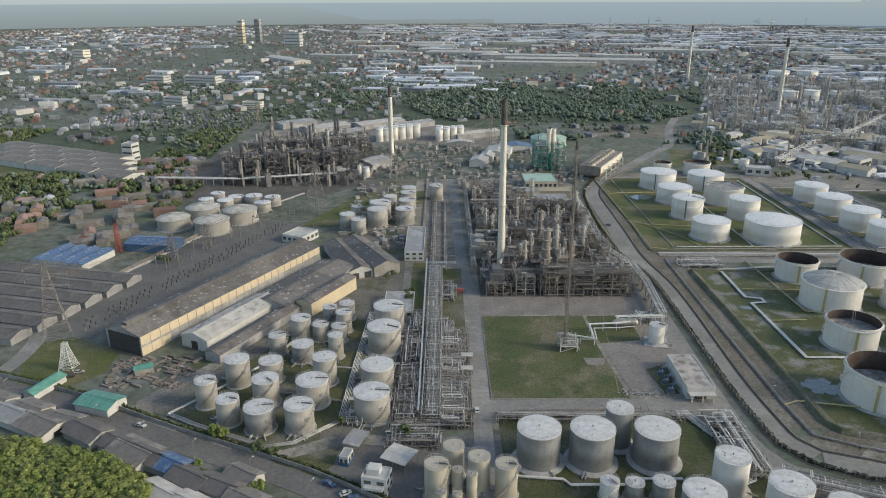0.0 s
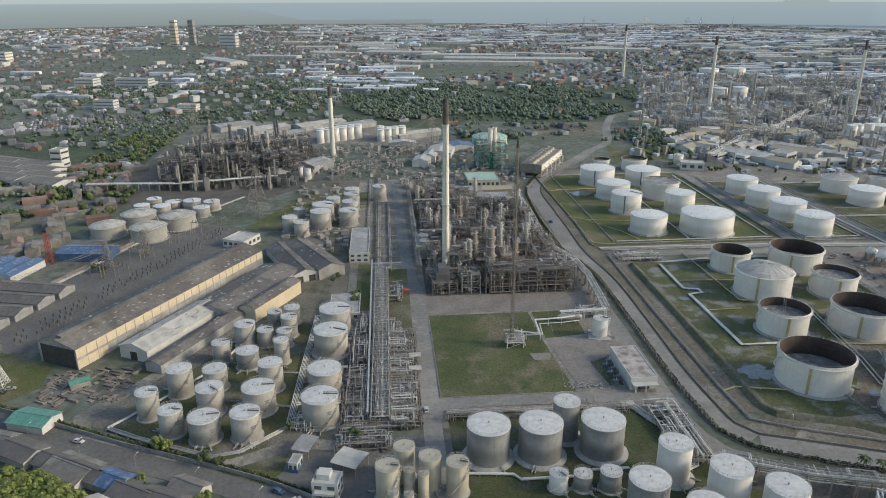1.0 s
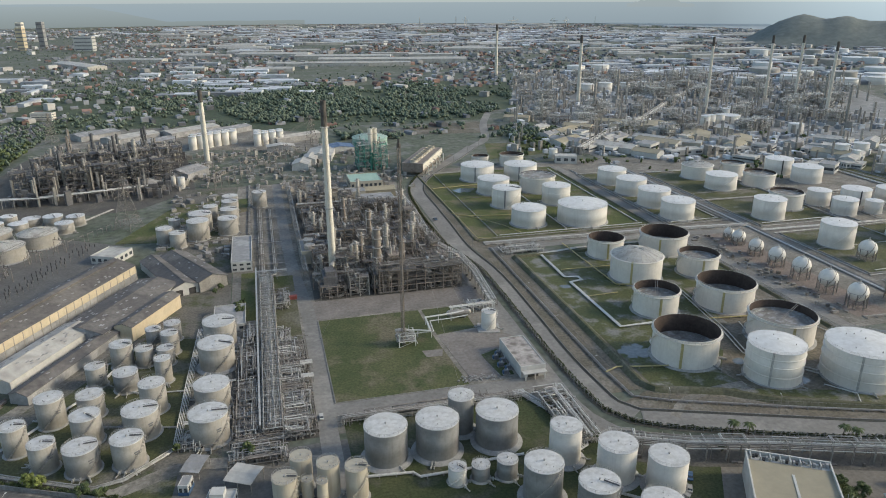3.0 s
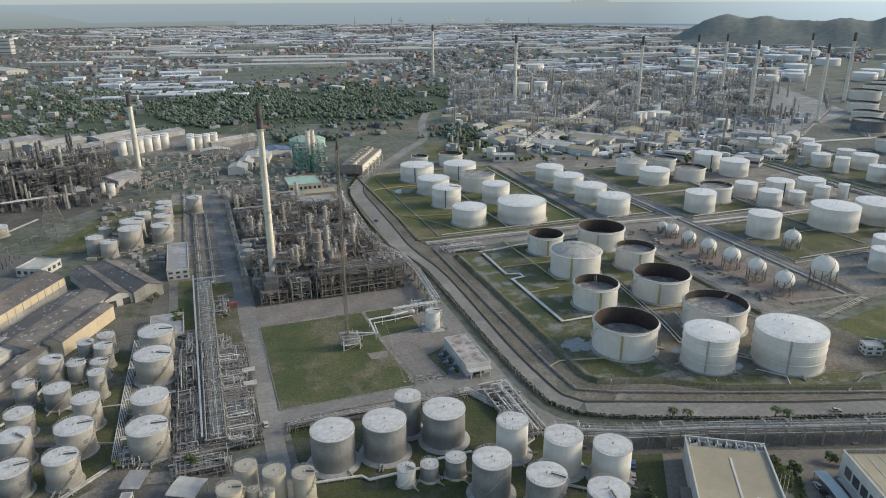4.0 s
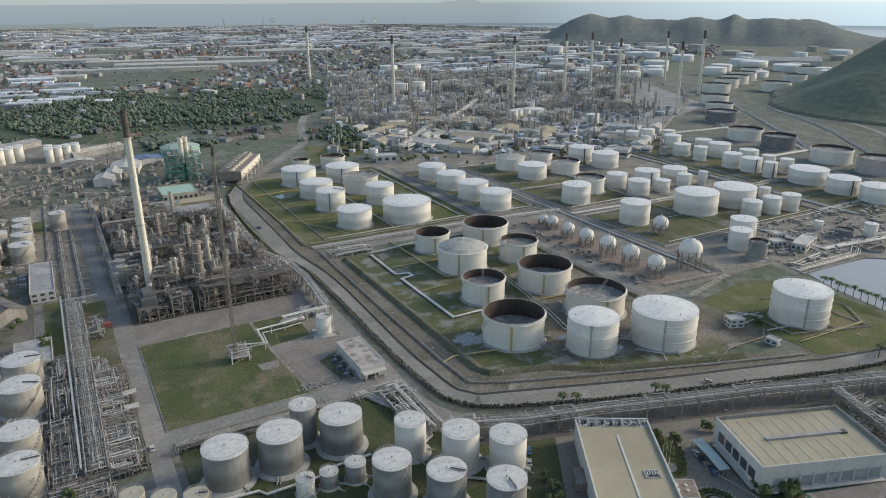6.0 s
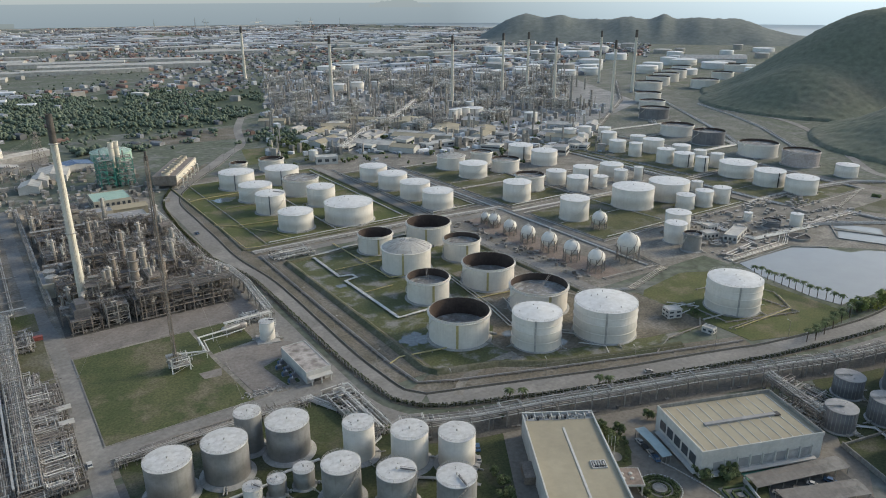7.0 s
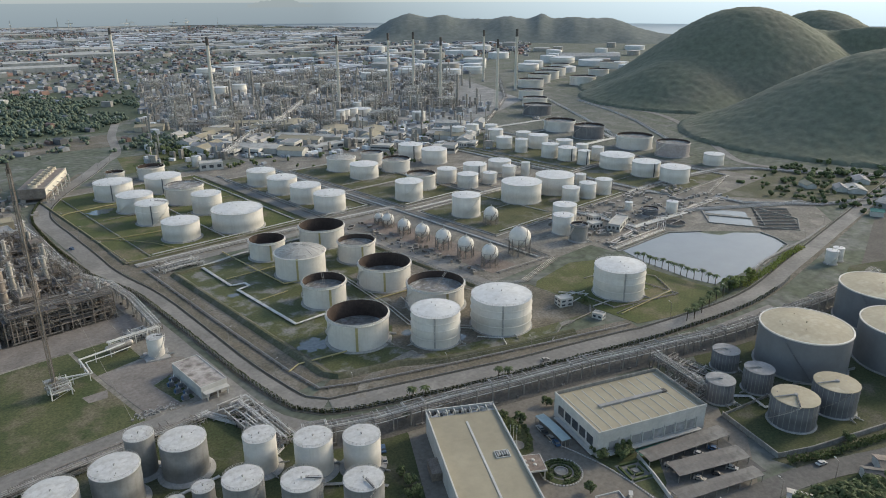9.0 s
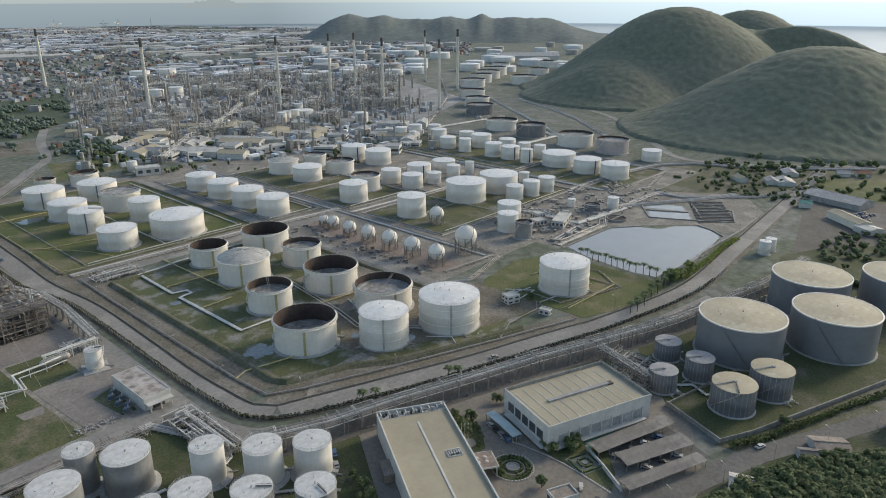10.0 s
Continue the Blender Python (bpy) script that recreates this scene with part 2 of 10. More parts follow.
M_ROOFGRN = stuff("green_sheet_roof", (0.085, 0.22, 0.17), (0.11, 0.25, 0.20), 0.55, s1=0.1, s2=0.6)
M_ROOFRED = stuff("rusty_sheet_roof", (0.20, 0.085, 0.055), (0.15, 0.075, 0.055), 0.8, s1=0.1, s2=0.6)
M_OCHRE = stuff("ochre_cladding", (0.52, 0.435, 0.30), (0.45, 0.375, 0.26), 0.65, s1=0.1, s2=0.5, streak=0.4, stain=(0.31, 0.235, 0.15), fine=0.08)
M_PLASTER = stuff("white_plaster", (0.49, 0.476, 0.44), (0.41, 0.397, 0.365), 0.75, s1=0.2, s2=1, streak=0.35, stain=(0.34, 0.32, 0.285), fine=0.08)
M_GLASS = stuff("window_glass", (0.05, 0.056, 0.062), (0.07, 0.077, 0.083), 0.12, s1=0.4, s2=1, spec=0.8)
M_TEAL = stuff("teal_steel", (0.05, 0.20, 0.16), (0.065, 0.24, 0.19), 0.5, s1=0.3, s2=1)
M_PALEGRN = stuff("pale_green_tank", (0.32, 0.44, 0.36), (0.28, 0.39, 0.32), 0.6, s1=0.2, s2=1)
M_RED = stuff("red_paint", (0.30, 0.085, 0.065), (0.25, 0.07, 0.055), 0.5, s1=0.3, s2=1)
M_BLUE = stuff("blue_paint", (0.06, 0.11, 0.19), (0.05, 0.095, 0.165), 0.5, s1=0.3, s2=1)
M_LEAF = stuff("leaves", (0.165, 0.205, 0.05), (0.21, 0.235, 0.075), 0.7, s1=0.05, s2=0.9, coords="World", island=0.35, thin=0.3)
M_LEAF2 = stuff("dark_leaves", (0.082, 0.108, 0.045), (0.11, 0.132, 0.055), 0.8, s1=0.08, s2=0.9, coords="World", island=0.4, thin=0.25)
# distant leaves paler and bluer than the near ones: haze in the colour
M_FAR_LEAF = stuff("hazed_distant_leaves", (0.085, 0.112, 0.078), (0.108, 0.13, 0.092), 0.9, s1=0.01, s2=0.1, coords="World", island=0.25)
M_HEDGE = stuff("clipped_hedge_leaves", (0.05, 0.062, 0.026), (0.07, 0.08, 0.036), 0.8, s1=0.2, s2=0.9, coords="World", island=0.4, thin=0.15)
# both hill colours are lifted towards grey-blue to carry the haze
M_HILL = stuff("hazed_hill_woodland", (0.115, 0.128, 0.088), (0.14, 0.148, 0.106), 0.95, s1=0.008, s2=0.12, coords="World", c3=(0.15, 0.15, 0.11), s3=0.006, fine=0.22)
M_FARHILL = stuff("hazed_far_woodland", (0.115, 0.133, 0.122), (0.142, 0.157, 0.142), 0.95, s1=0.01, s2=0.05, coords="World", fine=0.2)
M_BARK = stuff("bark", (0.11, 0.085, 0.06), (0.075, 0.06, 0.045), 0.9, s1=1, s2=4)
M_TYRE = stuff("rubber", (0.02, 0.02, 0.02), (0.03, 0.03, 0.03), 0.8)
M_CITYWALL = stuff("town_walls", (0.42, 0.40, 0.37), (0.33, 0.32, 0.30), 0.8, s1=0.004, s2=0.1, coords="World", island=0.35)
# town and works roofs lean slightly blue, a touch of haze in the colour
M_CITYROOF = stuff("town_roofs", (0.30, 0.305, 0.312), (0.15, 0.153, 0.158), 0.8, s1=0.01, s2=0.1, coords="World", island=0.6)
M_SHEDROOF = stuff("works_roofs", (0.45, 0.46, 0.47), (0.31, 0.32, 0.33), 0.7, s1=0.005, s2=0.06, coords="World", island=0.5)
M_TILE = stuff("red_tile_roofs", (0.23, 0.145, 0.115), (0.18, 0.12, 0.10), 0.8, s1=0.01, s2=0.1, coords="World", island=0.4)
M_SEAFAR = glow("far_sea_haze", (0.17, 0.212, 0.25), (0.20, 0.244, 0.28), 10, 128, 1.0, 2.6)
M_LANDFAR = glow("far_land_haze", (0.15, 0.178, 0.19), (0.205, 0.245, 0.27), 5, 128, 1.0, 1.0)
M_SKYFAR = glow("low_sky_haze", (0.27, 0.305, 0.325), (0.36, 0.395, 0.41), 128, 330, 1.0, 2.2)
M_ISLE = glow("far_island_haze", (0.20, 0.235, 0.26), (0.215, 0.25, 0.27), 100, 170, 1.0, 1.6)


# ---- mesh tools ----
class Mesh:
    """Collects vertices and faces of one part."""

    def __init__(self):
        self.v, self.f = [], []

    def add(self, vs, fs):
        k = len(self.v)
        self.v.extend(vs)
        self.f.extend([tuple(i + k for i in f) for f in fs])
        return self

    def box(self, x, y, z, sx, sy, sz, rot=0.0):
        """A box on its base centre."""
        c, s = math.cos(radians(rot)), math.sin(radians(rot))
        vs = []
        for dz in (0, sz):
            for dx, dy in ((-1, -1), (1, -1), (1, 1), (-1, 1)):
                px, py = dx * sx / 2, dy * sy / 2
                vs.append((x + px * c - py * s, y + px * s + py * c, z + dz))
        return self.add(vs, [(3, 2, 1, 0), (4, 5, 6, 7), (0, 1, 5, 4), (1, 2, 6, 5), (2, 3, 7, 6), (3, 0, 4, 7)])

    def tube(self, p, q, r, n=6, r2=None):
        p, q = Vector(p), Vector(q)
        d = q - p
        if d.length < 1e-6:
            return self
        d.normalize()
        a = d.cross(Vector((0, 0, 1)) if abs(d.z) < 0.9 else Vector((1, 0, 0))).normalized()
        b = d.cross(a)
        r2 = r if r2 is None else r2
        vs = []
        for c, rad in ((p, r), (q, r2)):
            for i in range(n):
                t = 2 * math.pi * (i + 0.5) / n
                vs.append(tuple(c + a * math.cos(t) * rad + b * math.sin(t) * rad))
        fs = [(i, (i + 1) % n, n + (i + 1) % n, n + i) for i in range(n)]
        fs += [tuple(range(n))[::-1], tuple(range(n, 2 * n))]
        return self.add(vs, fs)

    def path(self, pts, r, n=6):
        """One bent tube with mitred corners."""
        P = [Vector(p) for p in pts]
        P = [q for i, q in enumerate(P) if i == 0 or (q - P[i - 1]).length > 1e-4]
        if len(P) < 2:
            return self
        D = [(b - a).normalized() for a, b in zip(P, P[1:])]
        a = Vector((0, 0, 1)) if abs(D[0].z) < 0.9 else Vector((1, 0, 0))
        vs, m = [], len(P)
        for i, c in enumerate(P):
            d0, d1 = D[max(0, i - 1)], D[min(m - 2, i)]
            t = d0 + d1
            t = t.normalized() if t.length > 0.3 else d1
            a = a - t * a.dot(t)
            if a.length < 0.05:
                a = t.cross(Vector((0.31, 0.52, 0.8)))
            a = a.normalized()
            b = t.cross(a)
            k = d1 - d0
            f = min(0.5, 1 / max(0.3, t.dot(d1)) - 1)
            k = k.normalized() if k.length > 1e-3 else Vector((0, 0, 0))
            for j in range(n):
                w = 2 * math.pi * (j + 0.5) / n
                u = a * math.cos(w) + b * math.sin(w)
                u = u + k * (u.dot(k) * f)
                vs.append((c.x + u.x * r, c.y + u.y * r, c.z + u.z * r))
        fs = [(i * n + j, i * n + (j + 1) % n, (i + 1) * n + (j + 1) % n, (i + 1) * n + j) for i in range(m - 1) for j in range(n)]
        fs += [tuple(range(n))[::-1], tuple(range((m - 1) * n, m * n))]
        return self.add(vs, fs)

    def lathe(self, prof, n=40, x=0.0, y=0.0, close=False):
        """Turns (radius, height) pairs round the upright axis."""
        vs, fs = [], []
        m = len(prof)
        for i in range(n):
            t = 2 * math.pi * i / n
            for r, z in prof:
                vs.append((x + r * math.cos(t), y + r * math.sin(t), z))
        for i in range(n):
            j = (i + 1) % n
            for k in range(m - 1):
                fs.append((i * m + k, j * m + k, j * m + k + 1, i * m + k + 1))
        return self.add(vs, fs)

    def prism(self, poly, z0, z1):
        n = len(poly)
        vs = [(x, y, z0) for x, y in poly] + [(x, y, z1) for x, y in poly]
        fs = [tuple(range(n))[::-1], tuple(range(n, 2 * n))] + [(i, (i + 1) % n, n + (i + 1) % n, n + i) for i in range(n)]
        return self.add(vs, fs)

    def ball(self, c, r, nu=16, nv=10):
        prof = [(max(1e-3, r * math.sin(math.pi * k / nv)), c[2] - r * math.cos(math.pi * k / nv)) for k in range(nv + 1)]
        return self.lathe(prof, nu, c[0], c[1])

    def data(self, name, mat, smooth=True, angle=35):
        me = bpy.data.meshes.new(name)
        me.from_pydata(self.v, [], self.f)
        me.update()
        for m in (mat if isinstance(mat, (list, tuple)) else [mat]):
            me.materials.append(m)
        if smooth:
            me.polygons.foreach_set("use_smooth", [True] * len(me.polygons))
            me.set_sharp_from_angle(angle=radians(angle))
        return me


JOINED = {"staircase", "wire", "bracing", "roof_walkway", "cladding_seaming", "dome_ribbing", "handrail", "rolling_ladder", "lattice", "tower", "cable", "bent"}


def part(name, mesh, mat, parent=None, label="", loc=(0, 0, 0), rot=0.0, smooth=True):
    """Links a mesh as one object, under a thing or a part."""
    me = mesh.data(name, mat, smooth) if isinstance(mesh, Mesh) else mesh
    ob = new(name, me)
    ob.matrix_basis = pose(*loc, 0, 0, rot)
    if parent:
        ob.parent = parent
    if label:
        ob["label"] = label
    if name in JOINED:
        tagged(ob, kind="stuff")
    return ob


def thing(name, label, category, loc=(0, 0, 0), rot=0.0, group="", kind=""):
    ob = new(name)
    ob.empty_display_size = 0.5
    ob.matrix_basis = pose(*loc, 0, 0, rot)
    return tagged(ob, label, category, group, kind)


def setting(name, mesh, mat, label, category="", smooth=False):
    return tagged(part(name, mesh, mat, smooth=smooth), label, category or name, "", "structure")


def offset_line(pts, d):
    """The polyline shifted sideways by d (to the right of its run)."""
    out = []
    for i, p in enumerate(pts):
        a = Vector(pts[max(0, i - 1)][:2])
        b = Vector(pts[min(len(pts) - 1, i + 1)][:2])
        t = (b - a).normalized()
        out.append((p[0] + t.y * d, p[1] - t.x * d))
    return out


def smooth_line(pts, step=6.0):
    """A Catmull-Rom run through the points."""
    out = []
    P = [Vector(p[:2]) for p in pts]
    P = [2 * P[0] - P[1]] + P + [2 * P[-1] - P[-2]]
    for i in range(1, len(P) - 2):
        n = max(1, int((P[i + 1] - P[i]).length / step))
        for k in range(n):
            t = k / n
            a, b, c, d = P[i - 1:i + 3]
            q = 0.5 * (2 * b + (c - a) * t + (2 * a - 5 * b + 4 * c - d) * t * t + (3 * b - a - 3 * c + d) * t ** 3)
            out.append((q.x, q.y))
    out.append((P[-2].x, P[-2].y))
    return out


def along(pts, step):
    """Points and headings every step metres along a polyline."""
    out, left = [], 0.0
    for p, q in zip(pts, pts[1:]):
        a, b = Vector(p[:2]), Vector(q[:2])
        ln = (b - a).length
        d = left
        while d < ln:
            c = a.lerp(b, d / ln)
            out.append((c.x, c.y, math.degrees(math.atan2(b.y - a.y, b.x - a.x))))
            d += step
        left = d - ln
    return out


def band(pts, profile):
    """Sweeps a cross-section of (sideways, height) pairs along a polyline."""
    m = Mesh()
    rows = [offset_line(pts, d) for d, z in profile]
    k = len(profile)
    vs = [(rows[j][i][0], rows[j][i][1], profile[j][1]) for i in range(len(pts)) for j in range(k)]
    fs = [(i * k + j, i * k + j + 1, (i + 1) * k + j + 1, (i + 1) * k + j) for i in range(len(pts) - 1) for j in range(k - 1)]
    fs = [f[::-1] for f in fs]
    return m.add(vs, fs)


def rect(x0, y0, x1, y1):
    return [(x0, y0), (x1, y0), (x1, y1), (x0, y1)]


rng = random.Random(7)
# ---- ground, roads, lawns, water ----
gm = Mesh()
N_G = 96
gv = [(0, 0, 0)] + [(4850 * math.cos(2 * math.pi * i / N_G), 4850 * math.sin(2 * math.pi * i / N_G), 0) for i in range(N_G)]
gm.add(gv, [(0, 1 + i, 1 + (i + 1) % N_G) for i in range(N_G)])
setting("ground", gm, M_GROUND, "flat dusty soil with patches of scrub", "ground")

sea_line = [(1230, 5600), (1700, 4700), (2010, 4480), (2250, 3900), (2370, 3600), (2450, 3300), (2900, 2700), (3100, 2200), (3000, 1700), (2700, 1300), (2500, 700), (2450, 0), (2600, -900), (5200, -900), (5200, 5600)]
sm = Mesh().prism(sea_line, -1.0, 1.2)
setting("water_sea", sm, M_SEA, "calm hazy blue-grey sea", "sea")
bm_ = Mesh()
bv, bf = [], []
for i in range(0, 61):
    a = radians(-60 + i * 3)
    bv += [(4750 * math.sin(a), 4750 * math.cos(a), -5), (4750 * math.sin(a), 4750 * math.cos(a), 128)]
bf = [(2 * i, 2 * i + 1, 2 * i + 3, 2 * i + 2) for i in range(60)]
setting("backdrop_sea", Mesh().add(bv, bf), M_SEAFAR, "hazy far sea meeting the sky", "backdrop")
lv = []
for i in range(0, 161):
    a = radians(-60 + i * 0.4)
    far = max(0.0, min(1.0, (-6.0 - (-60 + i * 0.4)) / 5.0))
    lv += [(4745 * math.sin(a), 4745 * math.cos(a), -5), (4745 * math.sin(a), 4745 * math.cos(a), 26 + 90 * far + 4 * noise.noise((i * 0.23, 1, 0)) + 2 * noise.noise((i * 0.9, 5, 0)))]
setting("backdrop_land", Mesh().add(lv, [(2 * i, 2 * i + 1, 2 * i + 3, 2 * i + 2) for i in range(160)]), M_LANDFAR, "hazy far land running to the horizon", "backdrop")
bv = []
for i in range(0, 61):
    a = radians(-60 + i * 3)
    bv += [(4755 * math.sin(a), 4755 * math.cos(a), 128), (4755 * math.sin(a), 4755 * math.cos(a), 330)]
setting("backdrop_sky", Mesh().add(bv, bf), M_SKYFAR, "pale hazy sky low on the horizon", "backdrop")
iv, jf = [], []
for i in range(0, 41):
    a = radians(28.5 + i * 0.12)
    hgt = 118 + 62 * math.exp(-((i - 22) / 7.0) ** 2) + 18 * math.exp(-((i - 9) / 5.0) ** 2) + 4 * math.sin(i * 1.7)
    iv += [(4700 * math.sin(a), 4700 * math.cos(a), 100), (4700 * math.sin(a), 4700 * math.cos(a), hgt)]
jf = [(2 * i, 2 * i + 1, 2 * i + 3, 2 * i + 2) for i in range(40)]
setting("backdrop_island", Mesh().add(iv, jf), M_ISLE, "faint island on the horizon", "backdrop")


def sheet(name, poly, z, mat, label, category):
    return setting(name, Mesh().prism(poly, -0.3, z), mat, label, category)


def road(name, pts, width, z, mat, label, curve=True):
    line = smooth_line(pts, 8) if curve else pts
    w = width / 2
    return setting(name, band(line, [(-w, -0.2), (-w, z), (w, z), (w, -0.2)]), mat, label, "road")


LAWN_LEFT = [(-203, 309), (-185, 317), (-156, 302), (-153, 282), (-166, 267), (-185, 266), (-197, 292)]
# paved yards and gravel under the works
sheet("ground_yard_works", rect(-24, 236, 116, 640), 0.05, M_YARD, "grey gravel of the process area", "ground")
sheet("ground_yard_tanks", rect(140, 420, 660, 660), 0.05, M_YARD, "grey gravel between the white tanks", "ground")
sheet("ground_yard_spheres", rect(272, 262, 660, 420), 0.055, M_YARD, "grey gravel round the gas spheres", "ground")
sheet("pavement_spheres", rect(297, 272, 319, 412), 0.075, M_BRICKPAVE, "reddish-brown paving under the gas spheres", "pavement")
sheet("ground_yard_west", [(-128, 255), (-60, 215), (-24.5, 215), (-24.5, 640), (-75, 640), (-75, 420)], 0.05, M_WEED, "worn yard of the older tanks", "ground")
sheet("ground_yard_gate", [(-45, 190), (26, 180), (26, 232), (-20, 232), (-40, 226)], 0.09, M_ASPH, "dark patched asphalt yard", "ground")
sheet("ground_yard_office", [(140, 188), (246, 150), (256, 96), (214, 70), (150, 60), (110, 110)], 0.09, M_PAVE, "warm pale paved office yard", "ground")
sheet("pavement_car_park", [(196, 116), (238, 101), (228, 74), (190, 90)], 0.1, M_ASPH, "grey asphalt car park", "pavement")
sheet("ground_yard_east", [(470, 120), (640, 160), (700, 150), (700, 60), (520, 40)], 0.05, M_DARKGROUND, "dark works yard", "ground")

# far edge of the works road, from the north round the corner to the east
KERB = [(235, 754), (208, 712), (156, 638), (135, 590), (132, 530), (131, 480), (129.6, 440), (131, 415), (133.8, 392), (134.8, 365), (133.7, 320), (132.3, 275), (133.2, 247), (135, 229), (141, 221), (152, 217), (171, 210), (201, 199), (227, 189.6), (256, 181), (286, 171.6), (305, 165.5), (375, 153), (450, 157.4), (540, 164.5), (660, 174.5), (760, 187), (836, 235)]
kerb_line = smooth_line(KERB, 6)
turn_ = next(i for i, q in enumerate(kerb_line) if q[1] < 226)
narrow_ = next(i for i, q in enumerate(kerb_line) if q[1] < 408)
for name_, line_, w_ in (("road_main_north", kerb_line[:narrow_ + 1], 11.5), ("road_main", kerb_line[narrow_:turn_ + 1], 7.8), ("road_main_east", kerb_line[turn_:], 10.2)):
    setting(name_, band(line_, [(0.4, -0.2), (0.4, 0.14), (w_, 0.14), (w_, -0.2)]), M_CONC, "wide pale concrete works road", "road")
FENCE = [(196, 722), (146, 650), (122, 592), (115.5, 530), (114.5, 480), (115.5, 440), (120.5, 414), (124.3, 392), (125, 358), (124, 305), (123.5, 268), (124, 247), (126.5, 224), (133, 214), (146, 206), (164, 198.5), (192, 187.5), (232, 175), (273, 162), (305, 153), (375, 141), (450, 145), (540, 153), (640, 162)]
fence_line = smooth_line(FENCE, 6)
setting("lawn_road_verge", band(fence_line, [(-3.4, -0.2), (-3.4, 0.12), (1.0, 0.12), (1.0, -0.2)]), M_VERGE, "worn brown verge beside the works road", "lawn")
# drain strip; its dark colour also holds the kerb's narrow shadow
setting("road_verge_ditch", band(kerb_line, [(-0.9, 0.1), (-0.9, 0.17), (0.3, 0.17), (0.3, 0.1)]), M_DITCH, "dark drain beside the road", "ditch")
setting("kerb_road", band(kerb_line, [(-1.3, 0.0), (-1.3, 0.45), (-1.0, 0.45), (-1.0, 0.0)]), M_WALL, "low concrete kerb beside the drain", "kerb")
INNER = [(113, 560), (114, 470), (115.5, 350), (115, 300), (114.5, 260), (115, 232), (120, 215), (132, 203), (178, 182), (235, 161), (290, 145), (372, 131)]
road("road_inner", INNER, 9.5, 0.11, M_CONC, "narrow concrete service road")
road("road_west", [(15.5, 150), (15.5, 236), (16.5, 341), (13, 400), (11.5, 437), (10, 520), (9.5, 640)], 7.5, 0.12, M_CONC, "pale concrete service road")
road("road_cross", [(13, 253), (118, 253)], 9.5, 0.13, M_CONC, "pale concrete cross road", False)
sheet("pavement_apron", rect(13, 342, 113, 366), 0.115, M_APRON, "stained concrete apron before the process unit", "pavement")
road("road_old_tanks", [(-58, 407), (-70, 356), (-87, 321), (-114, 274), (-126, 257), (-121, 245), (-100, 233), (-75, 223), (-60, 220), (-44, 228), (-30, 230), (-5, 224), (12, 221)], 6.5, 0.116, M_YARD, "old curving dusty road")
PUBLIC = [(-330, 320), (-194, 270), (-158, 256), (-106, 230), (-62, 210), (-36, 196), (20, 160)]
road("road_public", PUBLIC, 10, 0.13, M_ASPH, "public road outside the works")
LOWER = [(120, 105), (203, 74), (222, 68), (241, 61), (256, 53.5), (300, 31.5), (380, -8), (520, -70)]
road("road_lower", LOWER, 9, 0.13, M_ASPH, "pale public road below the office")
road("road_hill", [(941, 634), (921, 526), (801, 393), (757, 356), (708, 306), (714, 254), (748, 198), (803, 132)], 9, 0.2, M_CONC, "pale track at the foot of the hill")
road("road_left", [(-205, 255), (-200, 300), (-212, 330), (-260, 360), (-420, 470)], 8, 0.12, M_CONC, "pale lane beside the field")
road("road_north", [(232, 757), (260, 800), (290, 900), (330, 1000)], 10, 0.14, M_CONC, "pale road running north")
road("road_tank_row", [(284, 240), (282, 420), (282, 640)], 7, 0.13, M_CONC, "service road between tank rows")
road("road_tank_cross", [(142, 424), (300, 418), (350, 410), (540, 400)], 7, 0.125, M_CONC, "service road between tank fields")
road("road_tank_far", [(340, 500), (345, 640), (350, 760), (420, 900)], 7, 0.125, M_CONC, "service road to the far units")

sheet("lawn_main", [(20.8, 258.5), (79, 258.5), (75, 305), (74, 340), (20.8, 340)], 0.16, M_LAWN, "mown green lawn before the process unit", "lawn")
sheet("lawn_side", [(76, 340), (77, 309), (98, 312), (98, 340)], 0.15, M_LAWN, "green lawn beside the pipes", "lawn")
sheet("pavement_pad", [(77, 307), (99, 310), (113, 300), (112, 292), (92, 284), (94, 262), (81, 262)], 0.165, M_APRON, "cracked grey concrete pad", "pavement")
sheet("pavement_patch", [(65.7, 294), (76, 293.4), (74, 286.7), (66.6, 287.5)], 0.18, M_APRON, "small worn concrete patch in the lawn", "pavement")
sheet("lawn_corner", [(92, 283), (101, 287), (101, 262), (95, 262)], 0.17, M_LAWN, "small grass corner", "lawn")
for i, (a, b, c, d) in enumerate([(-1.5, 384.5, 11.2, 410), (5, 246, 11, 262), (-19, 350, -11, 420)]):
    sheet("lawn_strip", rect(a, b, c, d), 0.15, M_GRASS, "narrow grass strip beside the pipe track", "lawn")
sheet("lawn_worn", rect(-1, 321, 11.4, 371.5), 0.15, M_SCRUB, "worn brown grass beside the pipe track", "lawn")
sheet("ground_pipe_bed", rect(-22, 236, 12, 320), 0.07, M_DARKGROUND, "dark ground under the pipes", "ground")
# dark sheet gives the shaded gaps of the unit through the ground colour
sheet("ground_unit_shade", rect(21, 366, 107, 600), 0.08, M_DARKGROUND, "dark ground of the process unit, shaded gaps in its colour", "ground")
sheet("lawn_tanks_near", [(22, 162), (22, 244), (96, 244), (112, 236), (114, 214), (140, 196), (150, 180), (118, 128), (40, 128)], 0.10, M_GRASS_DEEP, "wet grass under the near tanks, darkened as in shade", "lawn")
sheet("lawn_open_tanks", [(156, 236), (156, 402), (272, 402), (272, 252), (300, 245), (300, 196), (250, 196)], 0.12, M_BOG, "wet grass with puddles in the tank bund", "lawn")
